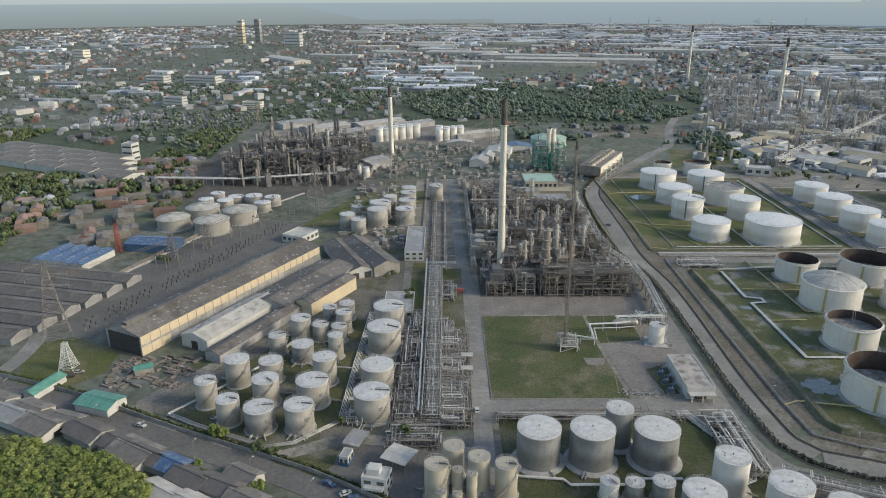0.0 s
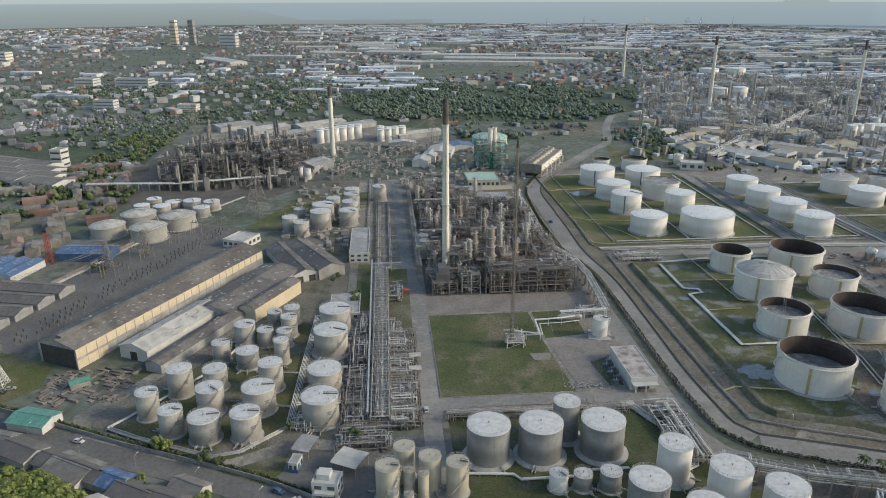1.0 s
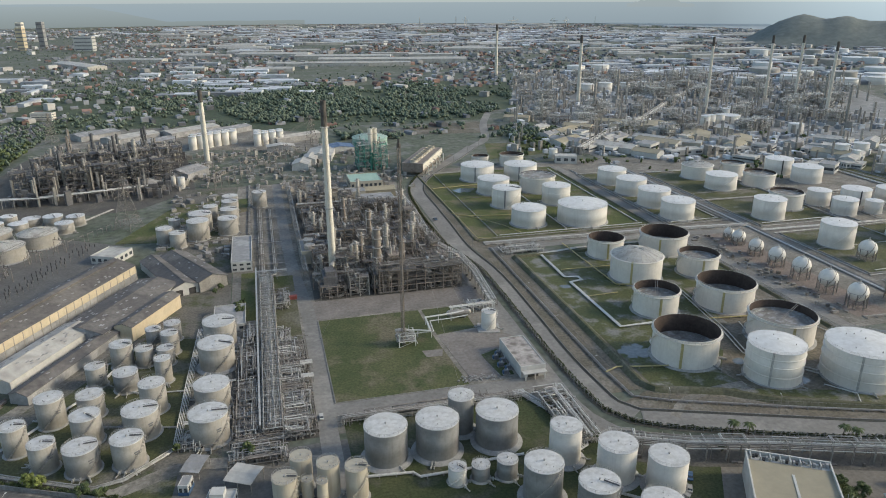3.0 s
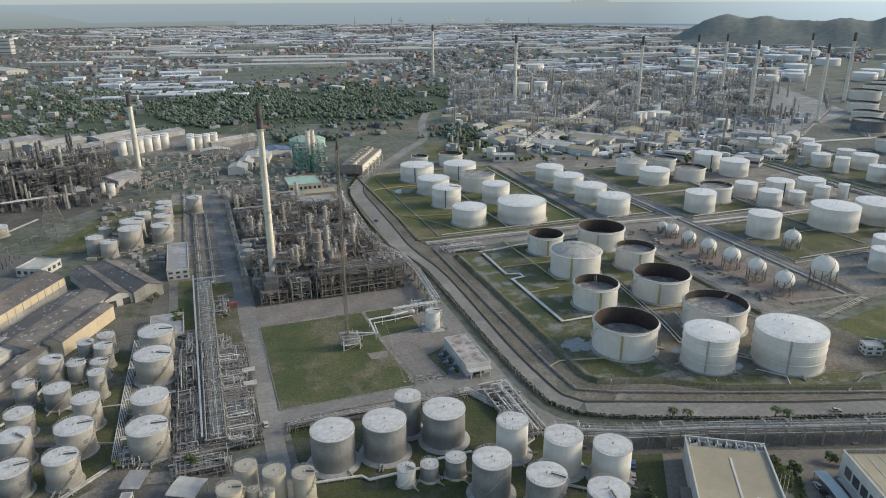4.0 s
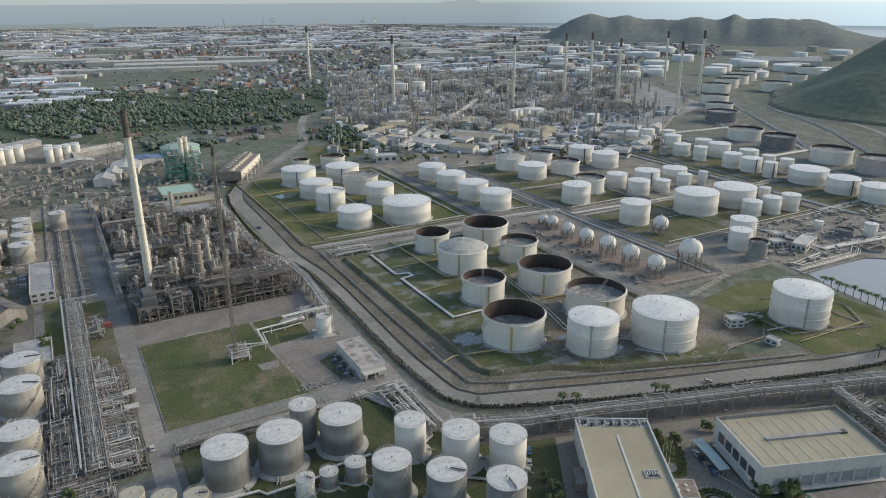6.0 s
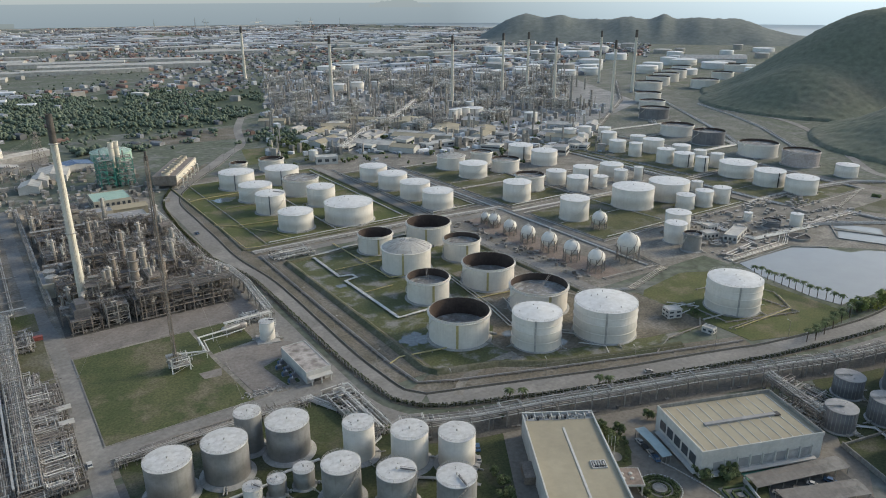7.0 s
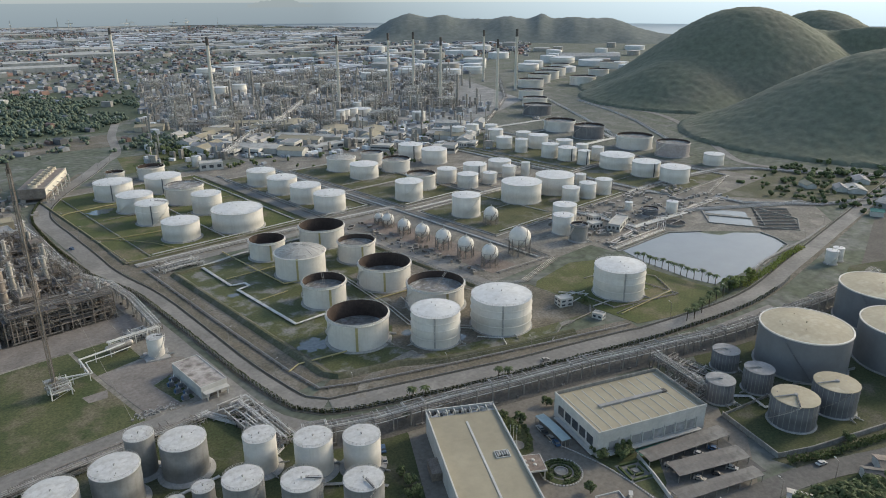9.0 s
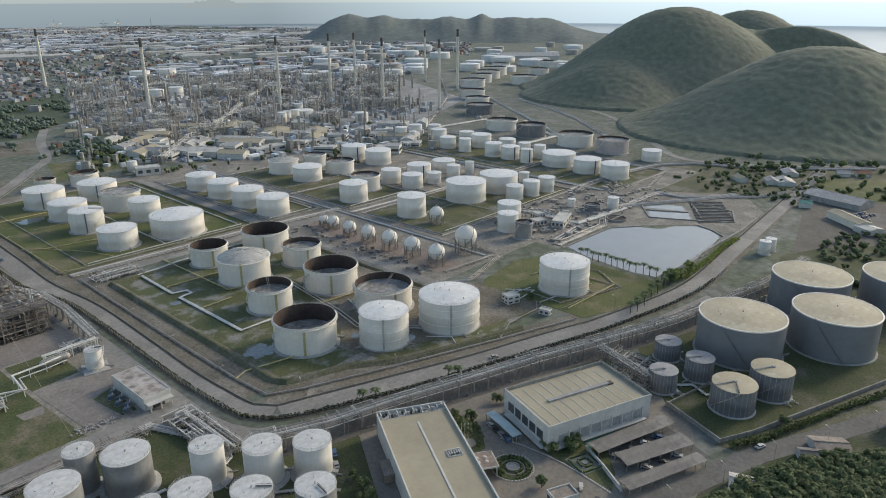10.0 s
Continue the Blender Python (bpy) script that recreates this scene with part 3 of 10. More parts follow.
sheet("lawn_bund_corner", [(137, 228), (156, 236), (250, 197), (300, 178), (296, 169), (256, 181.5), (201, 199.5), (152, 217.5), (141, 221.5)], 0.1, M_VERGE, "brown dirt outside the bund", "lawn")
sheet("lawn_west_bund", [(134, 236), (156, 236), (156, 440), (142, 440), (142, 640), (140, 640), (134, 560), (131, 440), (135.5, 395), (136, 365), (134.5, 320)], 0.09, M_VERGE, "brown dirt verge along the bund", "lawn")
sheet("lawn_white_tanks", rect(142, 446, 276, 640), 0.13, M_GRASS, "green grass in the white tanks' bund", "lawn")
sheet("lawn_row_two", rect(289, 440, 335, 600), 0.13, M_GRASS_DARK, "grass under the second tank row", "lawn")
sheet("lawn_row_three", rect(352, 420, 420, 590), 0.13, M_GRASS_DARK, "grass under the third tank row", "lawn")
sheet("lawn_row_four", rect(352, 320, 520, 400), 0.135, M_GRASS_DARK, "grass in the far tank bund", "lawn")
sheet("lawn_row_five", rect(540, 290, 640, 620), 0.12, M_GRASS_DARK, "grass between the far tanks", "lawn")
sheet("lawn_round_tank", [(300, 240), (306.5, 245), (346, 250.6), (363.8, 241), (374, 226), (372, 158), (330, 160), (300, 172)], 0.14, M_GRASS, "green lawn round the ringed tank", "lawn")
sheet("lawn_grey_tanks", [(250, 101.5), (239, 75), (252, 68), (330, 38.5), (430, 5), (440, 100), (380, 122), (290, 136)], 0.10, M_GRASS_DEEP, "grass round the grey tanks, darkened as in shade", "lawn")
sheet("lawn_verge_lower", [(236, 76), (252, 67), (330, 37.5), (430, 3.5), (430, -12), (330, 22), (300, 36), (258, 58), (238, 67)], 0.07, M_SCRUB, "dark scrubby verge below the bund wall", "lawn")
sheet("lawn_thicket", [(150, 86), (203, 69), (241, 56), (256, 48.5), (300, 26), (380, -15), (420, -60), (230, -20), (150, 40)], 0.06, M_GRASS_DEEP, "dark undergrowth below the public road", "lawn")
sheet("ground_yard_hill", [(662, 400), (735, 384), (800, 424), (905, 560), (1010, 760), (1280, 1130), (1100, 1160), (905, 770), (664, 655)], 0.055, M_HILLYARD, "dark grass and gravel below the hillside tanks", "ground")
sheet("lawn_field_hill", [(652, 162), (706, 170), (742, 122), (656, 102), (646, 118)], 0.07, M_GRASS, "green field at the foot of the hill", "lawn")
sheet("lawn_hill_foot", [(560, 262), (660, 300), (704, 290), (712, 250), (745, 192), (800, 126), (900, 20), (560, -40), (505, 40), (640, 172), (600, 190)], 0.045, M_SCRUB, "rough scrub at the foot of the hill", "lawn")
sheet("pavement_lot_east", [(575, 130), (606, 131), (622, 96), (586, 86), (560, 100)], 0.08, M_ASPH, "worn asphalt lot", "pavement")
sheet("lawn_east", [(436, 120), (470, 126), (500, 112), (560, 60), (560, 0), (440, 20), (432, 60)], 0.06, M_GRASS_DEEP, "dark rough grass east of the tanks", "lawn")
sheet("water_east_pool", [(452, 72), (462, 76), (474, 66), (464, 60)], 0.1, M_POND, "small pale pool in the rough grass", "pond")
sheet("lawn_old_tanks", [(-110, 246), (-66, 225), (-58, 228), (-40, 243), (-38, 335), (-64, 342), (-96, 282)], 0.09, M_GRASS_DARK, "damp soil and grass between the old tanks", "lawn")
sheet("lawn_mid_hill", [(-104, 500), (-72, 588), (-14, 597), (-14, 560), (-64, 535), (-74, 495)], 0.3, M_GRASS, "green grassy bank", "lawn")
sheet("lawn_field_left", LAWN_LEFT, 0.1, M_GRASS, "green field beside the pylon", "lawn")
sheet("lawn_field_far", [(-448, 699), (-420, 708), (-339, 650), (-345, 600), (-420, 585), (-470, 640)], 0.1, M_GRASS, "rough green field", "lawn")
sheet("lawn_field_mid", [(230, 690), (300, 700), (310, 760), (250, 770)], 0.1, M_GRASS, "rough grass beside the road", "lawn")
sheet("ground_forest", [(-330, 1010), (-130, 985), (60, 905), (120, 960), (180, 945), (300, 935), (330, 1005), (415, 1030), (520, 1330), (310, 1420), (60, 1330), (-150, 1420), (-360, 1300)], 0.044, M_FOREST, "dark floor of the distant wood", "ground")
sheet("ground_grove", [(-640, 560), (-300, 600), (-236, 640), (-260, 880), (-420, 920), (-700, 900)], 0.038, M_FOREST, "dark leafy ground between the houses", "ground")
sheet("ground_plant_west", [(-250, 560), (-100, 585), (-60, 640), (-80, 800), (-240, 810)], 0.045, M_DARKGROUND, "dark ground of the old process unit", "ground")
sheet("ground_yard_ponds", [(384, 262), (384, 243.5), (448, 242), (468, 224), (496, 196), (490, 172), (500, 166), (560, 168), (604, 200), (566, 262), (660, 264), (640, 286), (520, 300), (430, 330), (350, 300)], 0.064, M_YARD, "grey works yard round the ponds", "ground")
sheet("ground_bare_field", [(182, 908), (287, 920), (300, 880), (268, 837), (170, 849)], 0.058, M_VERGE, "bare brown field beside the wood", "ground")
sheet("lawn_gate", [(-70, 214), (-60, 216), (-47, 229), (-39, 229), (-40, 214), (-49, 204.5), (-66, 211)], 0.11, M_GRASS_DARK, "dark grass triangle by the gate", "lawn")
sheet("water_pond", [(390, 240), (420, 239.5), (446, 237.5), (462, 225), (468, 210), (480, 207), (492, 194), (489, 182), (480, 171), (452, 167), (430, 166), (404, 167), (379, 169.5), (376.5, 184), (379, 202), (382, 219)], 0.17, M_POND, "still pale pond reflecting the sky", "pond")
sheet("water_basin_north", [(523, 253), (536, 224), (524, 216), (512, 245)], 0.18, M_POND, "rectangular settling basin", "pond")
sheet("water_basin_south", [(508, 240), (520, 212), (505, 203), (492, 231)], 0.18, M_POND, "rectangular settling basin", "pond")
sheet("ground_drying_beds", [(552.7, 226.9), (570.8, 206.7), (522.5, 176.7), (500, 195.5)], 0.16, M_BASIN, "dark drying beds", "ground")
for cx, cy, r in ((164, 267, 9), (165, 350, 4), (222, 224, 4), (234, 226, 3), (206, 246, 4), (168, 575, 11), (205, 600, 7)):
    poly = []
    for k in range(72):
        c, s_ = math.cos(k * math.pi / 36), math.sin(k * math.pi / 36)
        g = r * (0.72 + 0.4 * noise.noise((c * 1.1 + cx * 0.31, s_ * 1.1 + cy * 0.31, r)) + 0.24 * noise.noise((c * 3.2 + cx, s_ * 3.2 + cy, 2)) + 0.2 * noise.noise((c * 8 + cx, s_ * 8 + cy, 5)))
        poly.append((cx + 1.1 * g * c, cy + g * s_))
    sheet("puddle", poly, 0.152, M_PUDDLE, "shallow ragged puddle on the grass", "puddle")


for k in range(7):
    f = (k + 0.5) / 7
    p, q = (552.7 + (500 - 552.7) * f, 226.9 + (195.5 - 226.9) * f), (570.8 + (522.5 - 570.8) * f, 206.7 + (176.7 - 206.7) * f)
    setting("trim_bed_wall", band([p, q], [(-0.3, 0), (-0.3, 0.9), (0.3, 0.9), (0.3, 0)]), M_WALL, "low wall between drying beds", "wall")



def bund(name, pts, h=1.8, top=1.2, base=6.0, mat=None, label="grassed earth bund"):
    line = pts
    prof = [(-base / 2, 0), (-top / 2, h), (top / 2, h), (base / 2, 0)]
    return setting(name, band(line, prof), mat or M_SCRUB, label, "bund")


bund("bund_west", [(153.5, 404), (153, 300), (152, 240), (155, 234), (182, 225), (200, 212.5), (238, 197.5), (268, 189)])
bund("bund_north_west", [(140.5, 640), (140.5, 500), (138.5, 442)], 0.9, 0.7, 3)
bund("bund_middle", [(140, 441.5), (275, 441.5), (276, 620)], 1.0, 0.7, 3)
bund("bund_lower", [(155, 404), (274, 404), (274, 250)], 1.2, 0.8, 4)


def wall_line(name, pts, h, w, mat=None, label="low concrete wall"):
    return setting(name, band(pts, [(-w / 2, 0), (-w / 2, h), (w / 2, h), (w / 2, 0)]), mat or M_WALL, label, "wall")


wall_line("wall_grey_tanks", [(250, 101.5), (238.5, 74.5), (252, 67.5), (330, 38), (430, 4)], 2.2, 0.5, None, "stained concrete bund wall")
wall_line("wall_grey_tanks_inner", [(250, 101.5), (300, 90), (330, 78)], 1.2, 0.4)
for pts in ([(20.4, 341), (20.4, 258.2), (79, 258.2)],):
    wall_line("kerb_lawn", pts, 0.35, 0.4, None, "pale concrete kerb")
for x0, y0, x1, y1 in ((289, 440, 335, 600), (352, 420, 420, 590), (352, 320, 520, 400), (430, 405, 530, 480), (540, 290, 640, 400), (560, 405, 650, 620)):
    p = rect(x0, y0, x1, y1)
    wall_line("wall_bund", p + [p[0]], 1.0, 0.6, None, "low concrete bund wall")
wall_line("wall_public", offset_line(smooth_line(PUBLIC, 10), -6.5), 1.8, 0.3, None, "pale boundary wall")

# ---- hills ----


def hills():
    bumps = [  # centre, half-widths, turn, height
        (1255, 567, 291, 260, 109, 140),
        (1573, 567, 209, 292, -22, 130),
        (1007, 255, 274, 225, -31, 100),
        (1470, 112, 343, 284, 19, 120),
        (1387, 402, 253, 76, -65, 110),
        (1076, 597, 147, 175, -14, 55),
    ]

    def height(x, y):
        s = 0.0
        for cx, cy, a, b, rot, h in bumps:
            c, sn = math.cos(radians(rot)), math.sin(radians(rot))
            u, v = ((x - cx) * c + (y - cy) * sn) / a, (-(x - cx) * sn + (y - cy) * c) / b
            d = math.sqrt(u * u + v * v)
            if d < 1.0:
                k = h * (0.5 + 0.5 * math.cos(math.pi * d)) ** 0.82
                s = (s ** 4 + k ** 4) ** 0.25
        return s

    m = Mesh()
    x0, y0, step, nx, ny = 690, -180, 4.0, 270, 265
    vs = []
    for j in range(ny):
        for i in range(nx):
            x, y = x0 + i * step, y0 + j * step
            h = height(x, y)
            if h > 1:
                n1 = noise.noise((x * 0.006, y * 0.006, 0)) * 4 * min(1, h / 60)
                n2 = noise.noise((x * 0.11, y * 0.11, 4)) * 1.5 + noise.noise((x * 0.23, y * 0.23, 14)) * 0.9 + noise.noise((x * 0.02, y * 0.02, 9)) * 1.6 * min(1, h / 25)
                h = max(0.2, h + n1 + n2 + 2)
            else:
                h = -1.0
            vs.append((x, y, h))
    fs = [(j * nx + i, j * nx + i + 1, (j + 1) * nx + i + 1, (j + 1) * nx + i) for j in range(ny - 1) for i in range(nx - 1)
          if max(vs[j * nx + i][2], vs[(j + 1) * nx + i + 1][2], vs[j * nx + i + 1][2], vs[(j + 1) * nx + i][2]) > 0]
    setting("ground_hill", m.add(vs, fs), M_HILL, "wooded dark green hill", "hill", smooth=True)

    def ease(a, b, x):
        f = max(0.0, min(1.0, (x - a) / (b - a)))
        return f * f * (3 - 2 * f)

    m = Mesh()
    vs, rows_ = [], 15
    for i in range(151):
        b = 35.5 + i * 0.18
        h = 70 * ease(36.5, 39.4, b) * (1 - ease(54.5, 60.5, b)) + 20 * ease(54, 57, b) * (1 - ease(60, 62.5, b))
        for peak, wide, rise in ((40.6, 1.2, 25), (43.1, 1.1, 23), (48.0, 1.3, 15), (50.8, 0.6, 24), (53.4, 1.3, 14)):
            h += rise * math.exp(-((b - peak) / wide) ** 2)
        mid = 3020 + 60 * noise.noise((b * 0.4, 3, 0))
        for j in range(rows_):
            u = j / (rows_ - 1)
            d = mid - 330 + 700 * u
            x, y = d * math.sin(radians(b)), d * math.cos(radians(b))
            z = math.sin(math.pi * min(1.0, u / 0.943)) ** 1.25
            z = h * z + (noise.noise((x * 0.01, y * 0.01, 2)) * 9 + noise.noise((x * 0.05, y * 0.05, 6)) * 4) * z ** 0.5 - (3 if j in (0, rows_ - 1) else 0)
            vs.append((x, y, z))
    fs = [(i * rows_ + j, (i + 1) * rows_ + j, (i + 1) * rows_ + j + 1, i * rows_ + j + 1) for i in range(150) for j in range(rows_ - 1)]
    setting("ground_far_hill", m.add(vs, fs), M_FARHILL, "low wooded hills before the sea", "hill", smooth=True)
    return height


hill_height = hills()

wall_line("wall_pond", [(541, 167), (500, 164.5), (466, 165.5), (436, 166), (402, 161.5), (386, 161)], 1.4, 1.6, None, "concrete bank of the pond")
# ---- storage tanks ----


def spiral_stair(r, h, a0, sweep=1.5, z0=0.3):
    """A stair that climbs round the shell: stringers, treads, rail."""
    m = Mesh()
    n = max(8, int(h / 0.9))
    pts = [(z0 + (h - z0) * k / n, a0 + sweep * k / n) for k in range(n + 1)]
    for rad in (r + 0.12, r + 0.95):
        m.path([(rad * math.cos(a), rad * math.sin(a), z) for z, a in pts], 0.09, 4)
    m.path([((r + 0.95) * math.cos(a), (r + 0.95) * math.sin(a), z + 1.0) for z, a in pts], 0.06, 4)
    for z, a in pts:
        m.box((r + 0.53) * math.cos(a), (r + 0.53) * math.sin(a), z - 0.05, 0.8, 0.5, 0.1, math.degrees(a))
    return m


def edge_rail(r, z, n=28):
    m = Mesh()
    pts = [(r * math.cos(2 * math.pi * k / n), r * math.sin(2 * math.pi * k / n)) for k in range(n + 1)]
    for x, y in pts[:-1]:
        m.tube((x, y, z), (x, y, z + 1.05), 0.05, 4)
    for dz in (0.55, 1.05):
        m.path([(x, y, z + dz) for x, y in pts], 0.04, 4)
    return m


def roof_fittings(r, z0, seed):
    rr = random.Random(seed)
    m = Mesh()
    m.lathe([(0.22, z0 - 0.1), (0.22, z0 + 0.5), (0.36, z0 + 0.5), (0.36, z0 + 0.65), (0.01, z0 + 0.7)], 10)
    for _ in range(rr.randint(3, 6)):
        a, d = rr.random() * 6.28, r * rr.uniform(0.35, 0.86)
        x, y = d * math.cos(a), d * math.sin(a)
        m.tube((x, y, z0 - 0.9 - 0.5 * d / r), (x, y, z0 - d * 0.05 + rr.uniform(0.1, 0.4)), rr.uniform(0.1, 0.24), 8)
    return m


def base_pipes(r, seed, reach=4.0):
    rr = random.Random(seed)
    m = Mesh()
    for k in range(rr.randint(2, 3)):
        a = rr.choice([-1.6, -1.2, -2.0, -0.4, 2.8]) + rr.uniform(-0.15, 0.15)
        c, s = math.cos(a), math.sin(a)
        q = rr.uniform(0.18, 0.3)
        m.path([((r - 0.1) * c, (r - 0.1) * s, 0.9), ((r + reach * 0.5) * c, (r + reach * 0.5) * s, 0.9), ((r + reach * 0.5) * c, (r + reach * 0.5) * s, 0.45), ((r + reach) * c, (r + reach) * s, 0.45)], q, 6)
        m.box((r + reach * 0.3) * c, (r + reach * 0.3) * s, 0, 0.5, 0.5, 1.3, math.degrees(a))
    return m


def cone_tank(x, y, r, h, shell_mat, roof_mat, label, group, seed, skirt=0.0, rings=(), slope=0.085, rail=True, stair=True, stair_mat=None, n=48, pipe=None, seam=None):
    t = thing("storage_tank", label, "storage tank", (x, y, 0.08), 0, group)
    fr = r + 0.7 + skirt
    part("foundation", Mesh().lathe([(r - 0.3, 0.0), (fr, 0.0), (fr, 0.12), (r + 0.15, 0.5 + 0.35 * skirt), (r - 0.3, 0.5)], n), M_FOUND, t)
    part("shell", Mesh().lathe([(r, 0.3), (r, h * 0.33), (r + 0.012, h * 0.33 + 0.02), (r + 0.012, h * 0.66), (r, h * 0.66 + 0.02), (r, h)], n), shell_mat, t)
    zc = h + r * slope
    part("roof", Mesh().lathe([(r, h - 0.25), (r + 0.14, h - 0.2), (r + 0.14, h + 0.02), (r * 0.97, h + 0.1), (r * 0.66, h + r * slope * 0.38), (r * 0.33, h + r * slope * 0.74), (0.02, zc)], n), roof_mat, t)
    for k, f in enumerate(rings):
        part("stiffener_ring", Mesh().lathe([(r - 0.02, h * f - 0.14), (r + 0.28, h * f - 0.12), (r + 0.28, h * f + 0.12), (r - 0.02, h * f + 0.14)], n), shell_mat, t)
    tagged(part("roof_gear", roof_fittings(r, zc, seed), M_PIPE, t, "small roof vents and hatches"), kind="stuff")
    if rail:
        part("handrail", edge_rail(r - 0.05, h), M_PIPE, t, "thin steel edge rail")
    if stair:
        a0 = math.atan2(-y, -x) + random.Random(seed).choice([-1.2, -0.8, -0.4, -0.1])
        part("staircase", spiral_stair(r, h, a0, 1.0 + 0.35 * h / r), stair_mat or (M_WHITE if shell_mat is M_WHITE else M_STEEL), t, "stair climbing round the shell")
        if r < 12 and n > 40 and seed % 3:
            a1 = a0 + 1.0 + 0.35 * h / r
            c, s = math.cos(a1), math.sin(a1)
            w_ = Mesh()
            w_.tube((0.98 * r * c, 0.98 * r * s, h + 0.45), (0.2 * r * c, 0.2 * r * s, h + r * slope * 0.8 + 0.45), 0.28, 5)
            w_.tube((0.98 * r * c, 0.98 * r * s, h + 1.2), (0.2 * r * c, 0.2 * r * s, h + r * slope * 0.8 + 1.2), 0.06, 4)
            part("roof_walkway", w_, M_DARKST, t, "dark railed walkway on the roof")
    if group in ("old steel tanks", "wide cream tanks") and seed % 4:
        fa = math.atan2(-y, -x) + 0.45
        for z_, w_ in ((h * 0.62, 1.9), (h * 0.62 - 0.9, 1.5)):
            part("painted_mark", Mesh().box((r - 0.03) * math.cos(fa), (r - 0.03) * math.sin(fa), z_, 0.3, w_, 0.5, math.degrees(fa)), M_CORRUG, t, "faded dark painted mark")
    if seam:
        a = seam
        part("downpipe", Mesh().box((r + 0.12) * math.cos(a), (r + 0.12) * math.sin(a), 0.3, 0.3, 0.9, h, math.degrees(a)), M_CORRUG if pipe is None else pipe, t, "upright cable tray on the shell")
    if n > 36:
        tagged(part("inlet_pipework", base_pipes(r, seed), M_PIPE, t, "short inlet pipes at the foot"), kind="stuff")
    return t


def open_tank(x, y, r, h, shell_mat, label, group, seed, depth=6.0, stripe=None, n=56):
    t = thing("floating_roof_tank", label, "storage tank", (x, y, 0.08), 0, group)
    part("foundation", Mesh().lathe([(r - 0.3, 0.0), (r + 1.5, 0.0), (r + 1.4, 0.15), (r + 0.2, 0.6), (r - 0.3, 0.6)], n), M_FOUND, t)
    part("shell", Mesh().lathe([(r, 0.3), (r, h * 0.5), (r + 0.012, h * 0.5), (r + 0.012, h), (r - 0.06, h + 0.03), (r - 0.12, h)], n), shell_mat, t)
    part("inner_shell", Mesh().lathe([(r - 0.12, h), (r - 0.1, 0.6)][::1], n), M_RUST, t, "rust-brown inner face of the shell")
    part("wind_girder", Mesh().lathe([(r, h - 1.25), (r + 0.9, h - 1.2), (r + 0.9, h - 1.0), (r, h - 0.95)], n), shell_mat, t, "walkway ring round the top")
    if n > 40:
        part("handrail", edge_rail(r + 0.85, h - 1.0, 36), M_PIPE, t, "thin walkway rail")
    zr = h - depth
    part("floating_roof", Mesh().lathe([(r - 0.14, zr - 0.5), (r - 0.14, zr + 0.5), (r - 2.2, zr + 0.55), (r - 2.4, zr), (0.02, zr + 0.1)], n), M_FLOAT, t, "stained floating deck")
    lad = Mesh()
    a = random.Random(seed).random() * 6
    for off in (-0.45, 0.45):
        lad.tube(((r - 0.5) * math.cos(a) - off * math.sin(a), (r - 0.5) * math.sin(a) + off * math.cos(a), h - 0.3), (-0.1 * r * math.cos(a) - off * math.sin(a), -0.1 * r * math.sin(a) + off * math.cos(a), zr + 0.6), 0.12, 4)
    part("rolling_ladder", lad, M_STEEL, t)
    part("staircase", spiral_stair(r + 0.05, h - 1.1, 2.2, 1.0), M_WHITE, t)
    if stripe is not None:
        part("riser", Mesh().box((r + 0.1) * math.cos(stripe), (r + 0.1) * math.sin(stripe), 0.3, 0.35, 1.2, h - 1.4, math.degrees(stripe)), M_YELLOW, t, "faded yellow upright riser")
    tagged(part("inlet_pipework", base_pipes(r, seed), M_PIPE, t), kind="stuff")
    return t


def dome_tank(x, y, r, h, rise, shell_mat, dome_mat, label, group, seed, stripe=None):
    t = thing("domed_tank", label, "storage tank", (x, y, 0.08), 0, group)
    n = 40
    part("foundation", Mesh().lathe([(r - 0.3, 0.0), (r + 1.3, 0.0), (r + 1.2, 0.15), (r - 0.3, 0.6)], n), M_FOUND, t)
    part("shell", Mesh().lathe([(r, 0.3), (r, h)], n), shell_mat, t)
    part("wind_girder", Mesh().lathe([(r, h - 0.5), (r + 0.7, h - 0.4), (r + 0.7, h - 0.2), (r, h)], n), shell_mat, t)
    R = (r * r + rise * rise) / (2 * rise)
    prof = []
    for k in range(7):
        d = r * (1 - k / 6)
        prof.append((max(0.02, d), h + math.sqrt(R * R - d * d) - (R - rise)))
    part("dome", Mesh().lathe(prof, 20), dome_mat, t, "pale faceted dome of metal panels", smooth=False)
    ribs = Mesh()
    for i in range(20):
        a = 2 * math.pi * i / 20
        for (d0, z0), (d1, z1) in zip(prof, prof[1:]):
            ribs.tube((d0 * math.cos(a), d0 * math.sin(a), z0 + 0.05), (d1 * math.cos(a), d1 * math.sin(a), z1 + 0.05), 0.1, 4)
            if d1 > 0.5:
                b = a + 2 * math.pi / 20
                ribs.tube((d0 * math.cos(a), d0 * math.sin(a), z0 + 0.05), (d1 * math.cos(b), d1 * math.sin(b), z1 + 0.05), 0.08, 4)
    part("dome_ribbing", ribs, M_PIPE, t)
    part("staircase", spiral_stair(r, h, 0.4, 1.0), M_WHITE, t)
    if stripe is not None:
        part("riser", Mesh().box((r + 0.1) * math.cos(stripe), (r + 0.1) * math.sin(stripe), 0.3, 0.35, 1.2, h, math.degrees(stripe)), M_YELLOW, t, "faded yellow upright riser")
    return t


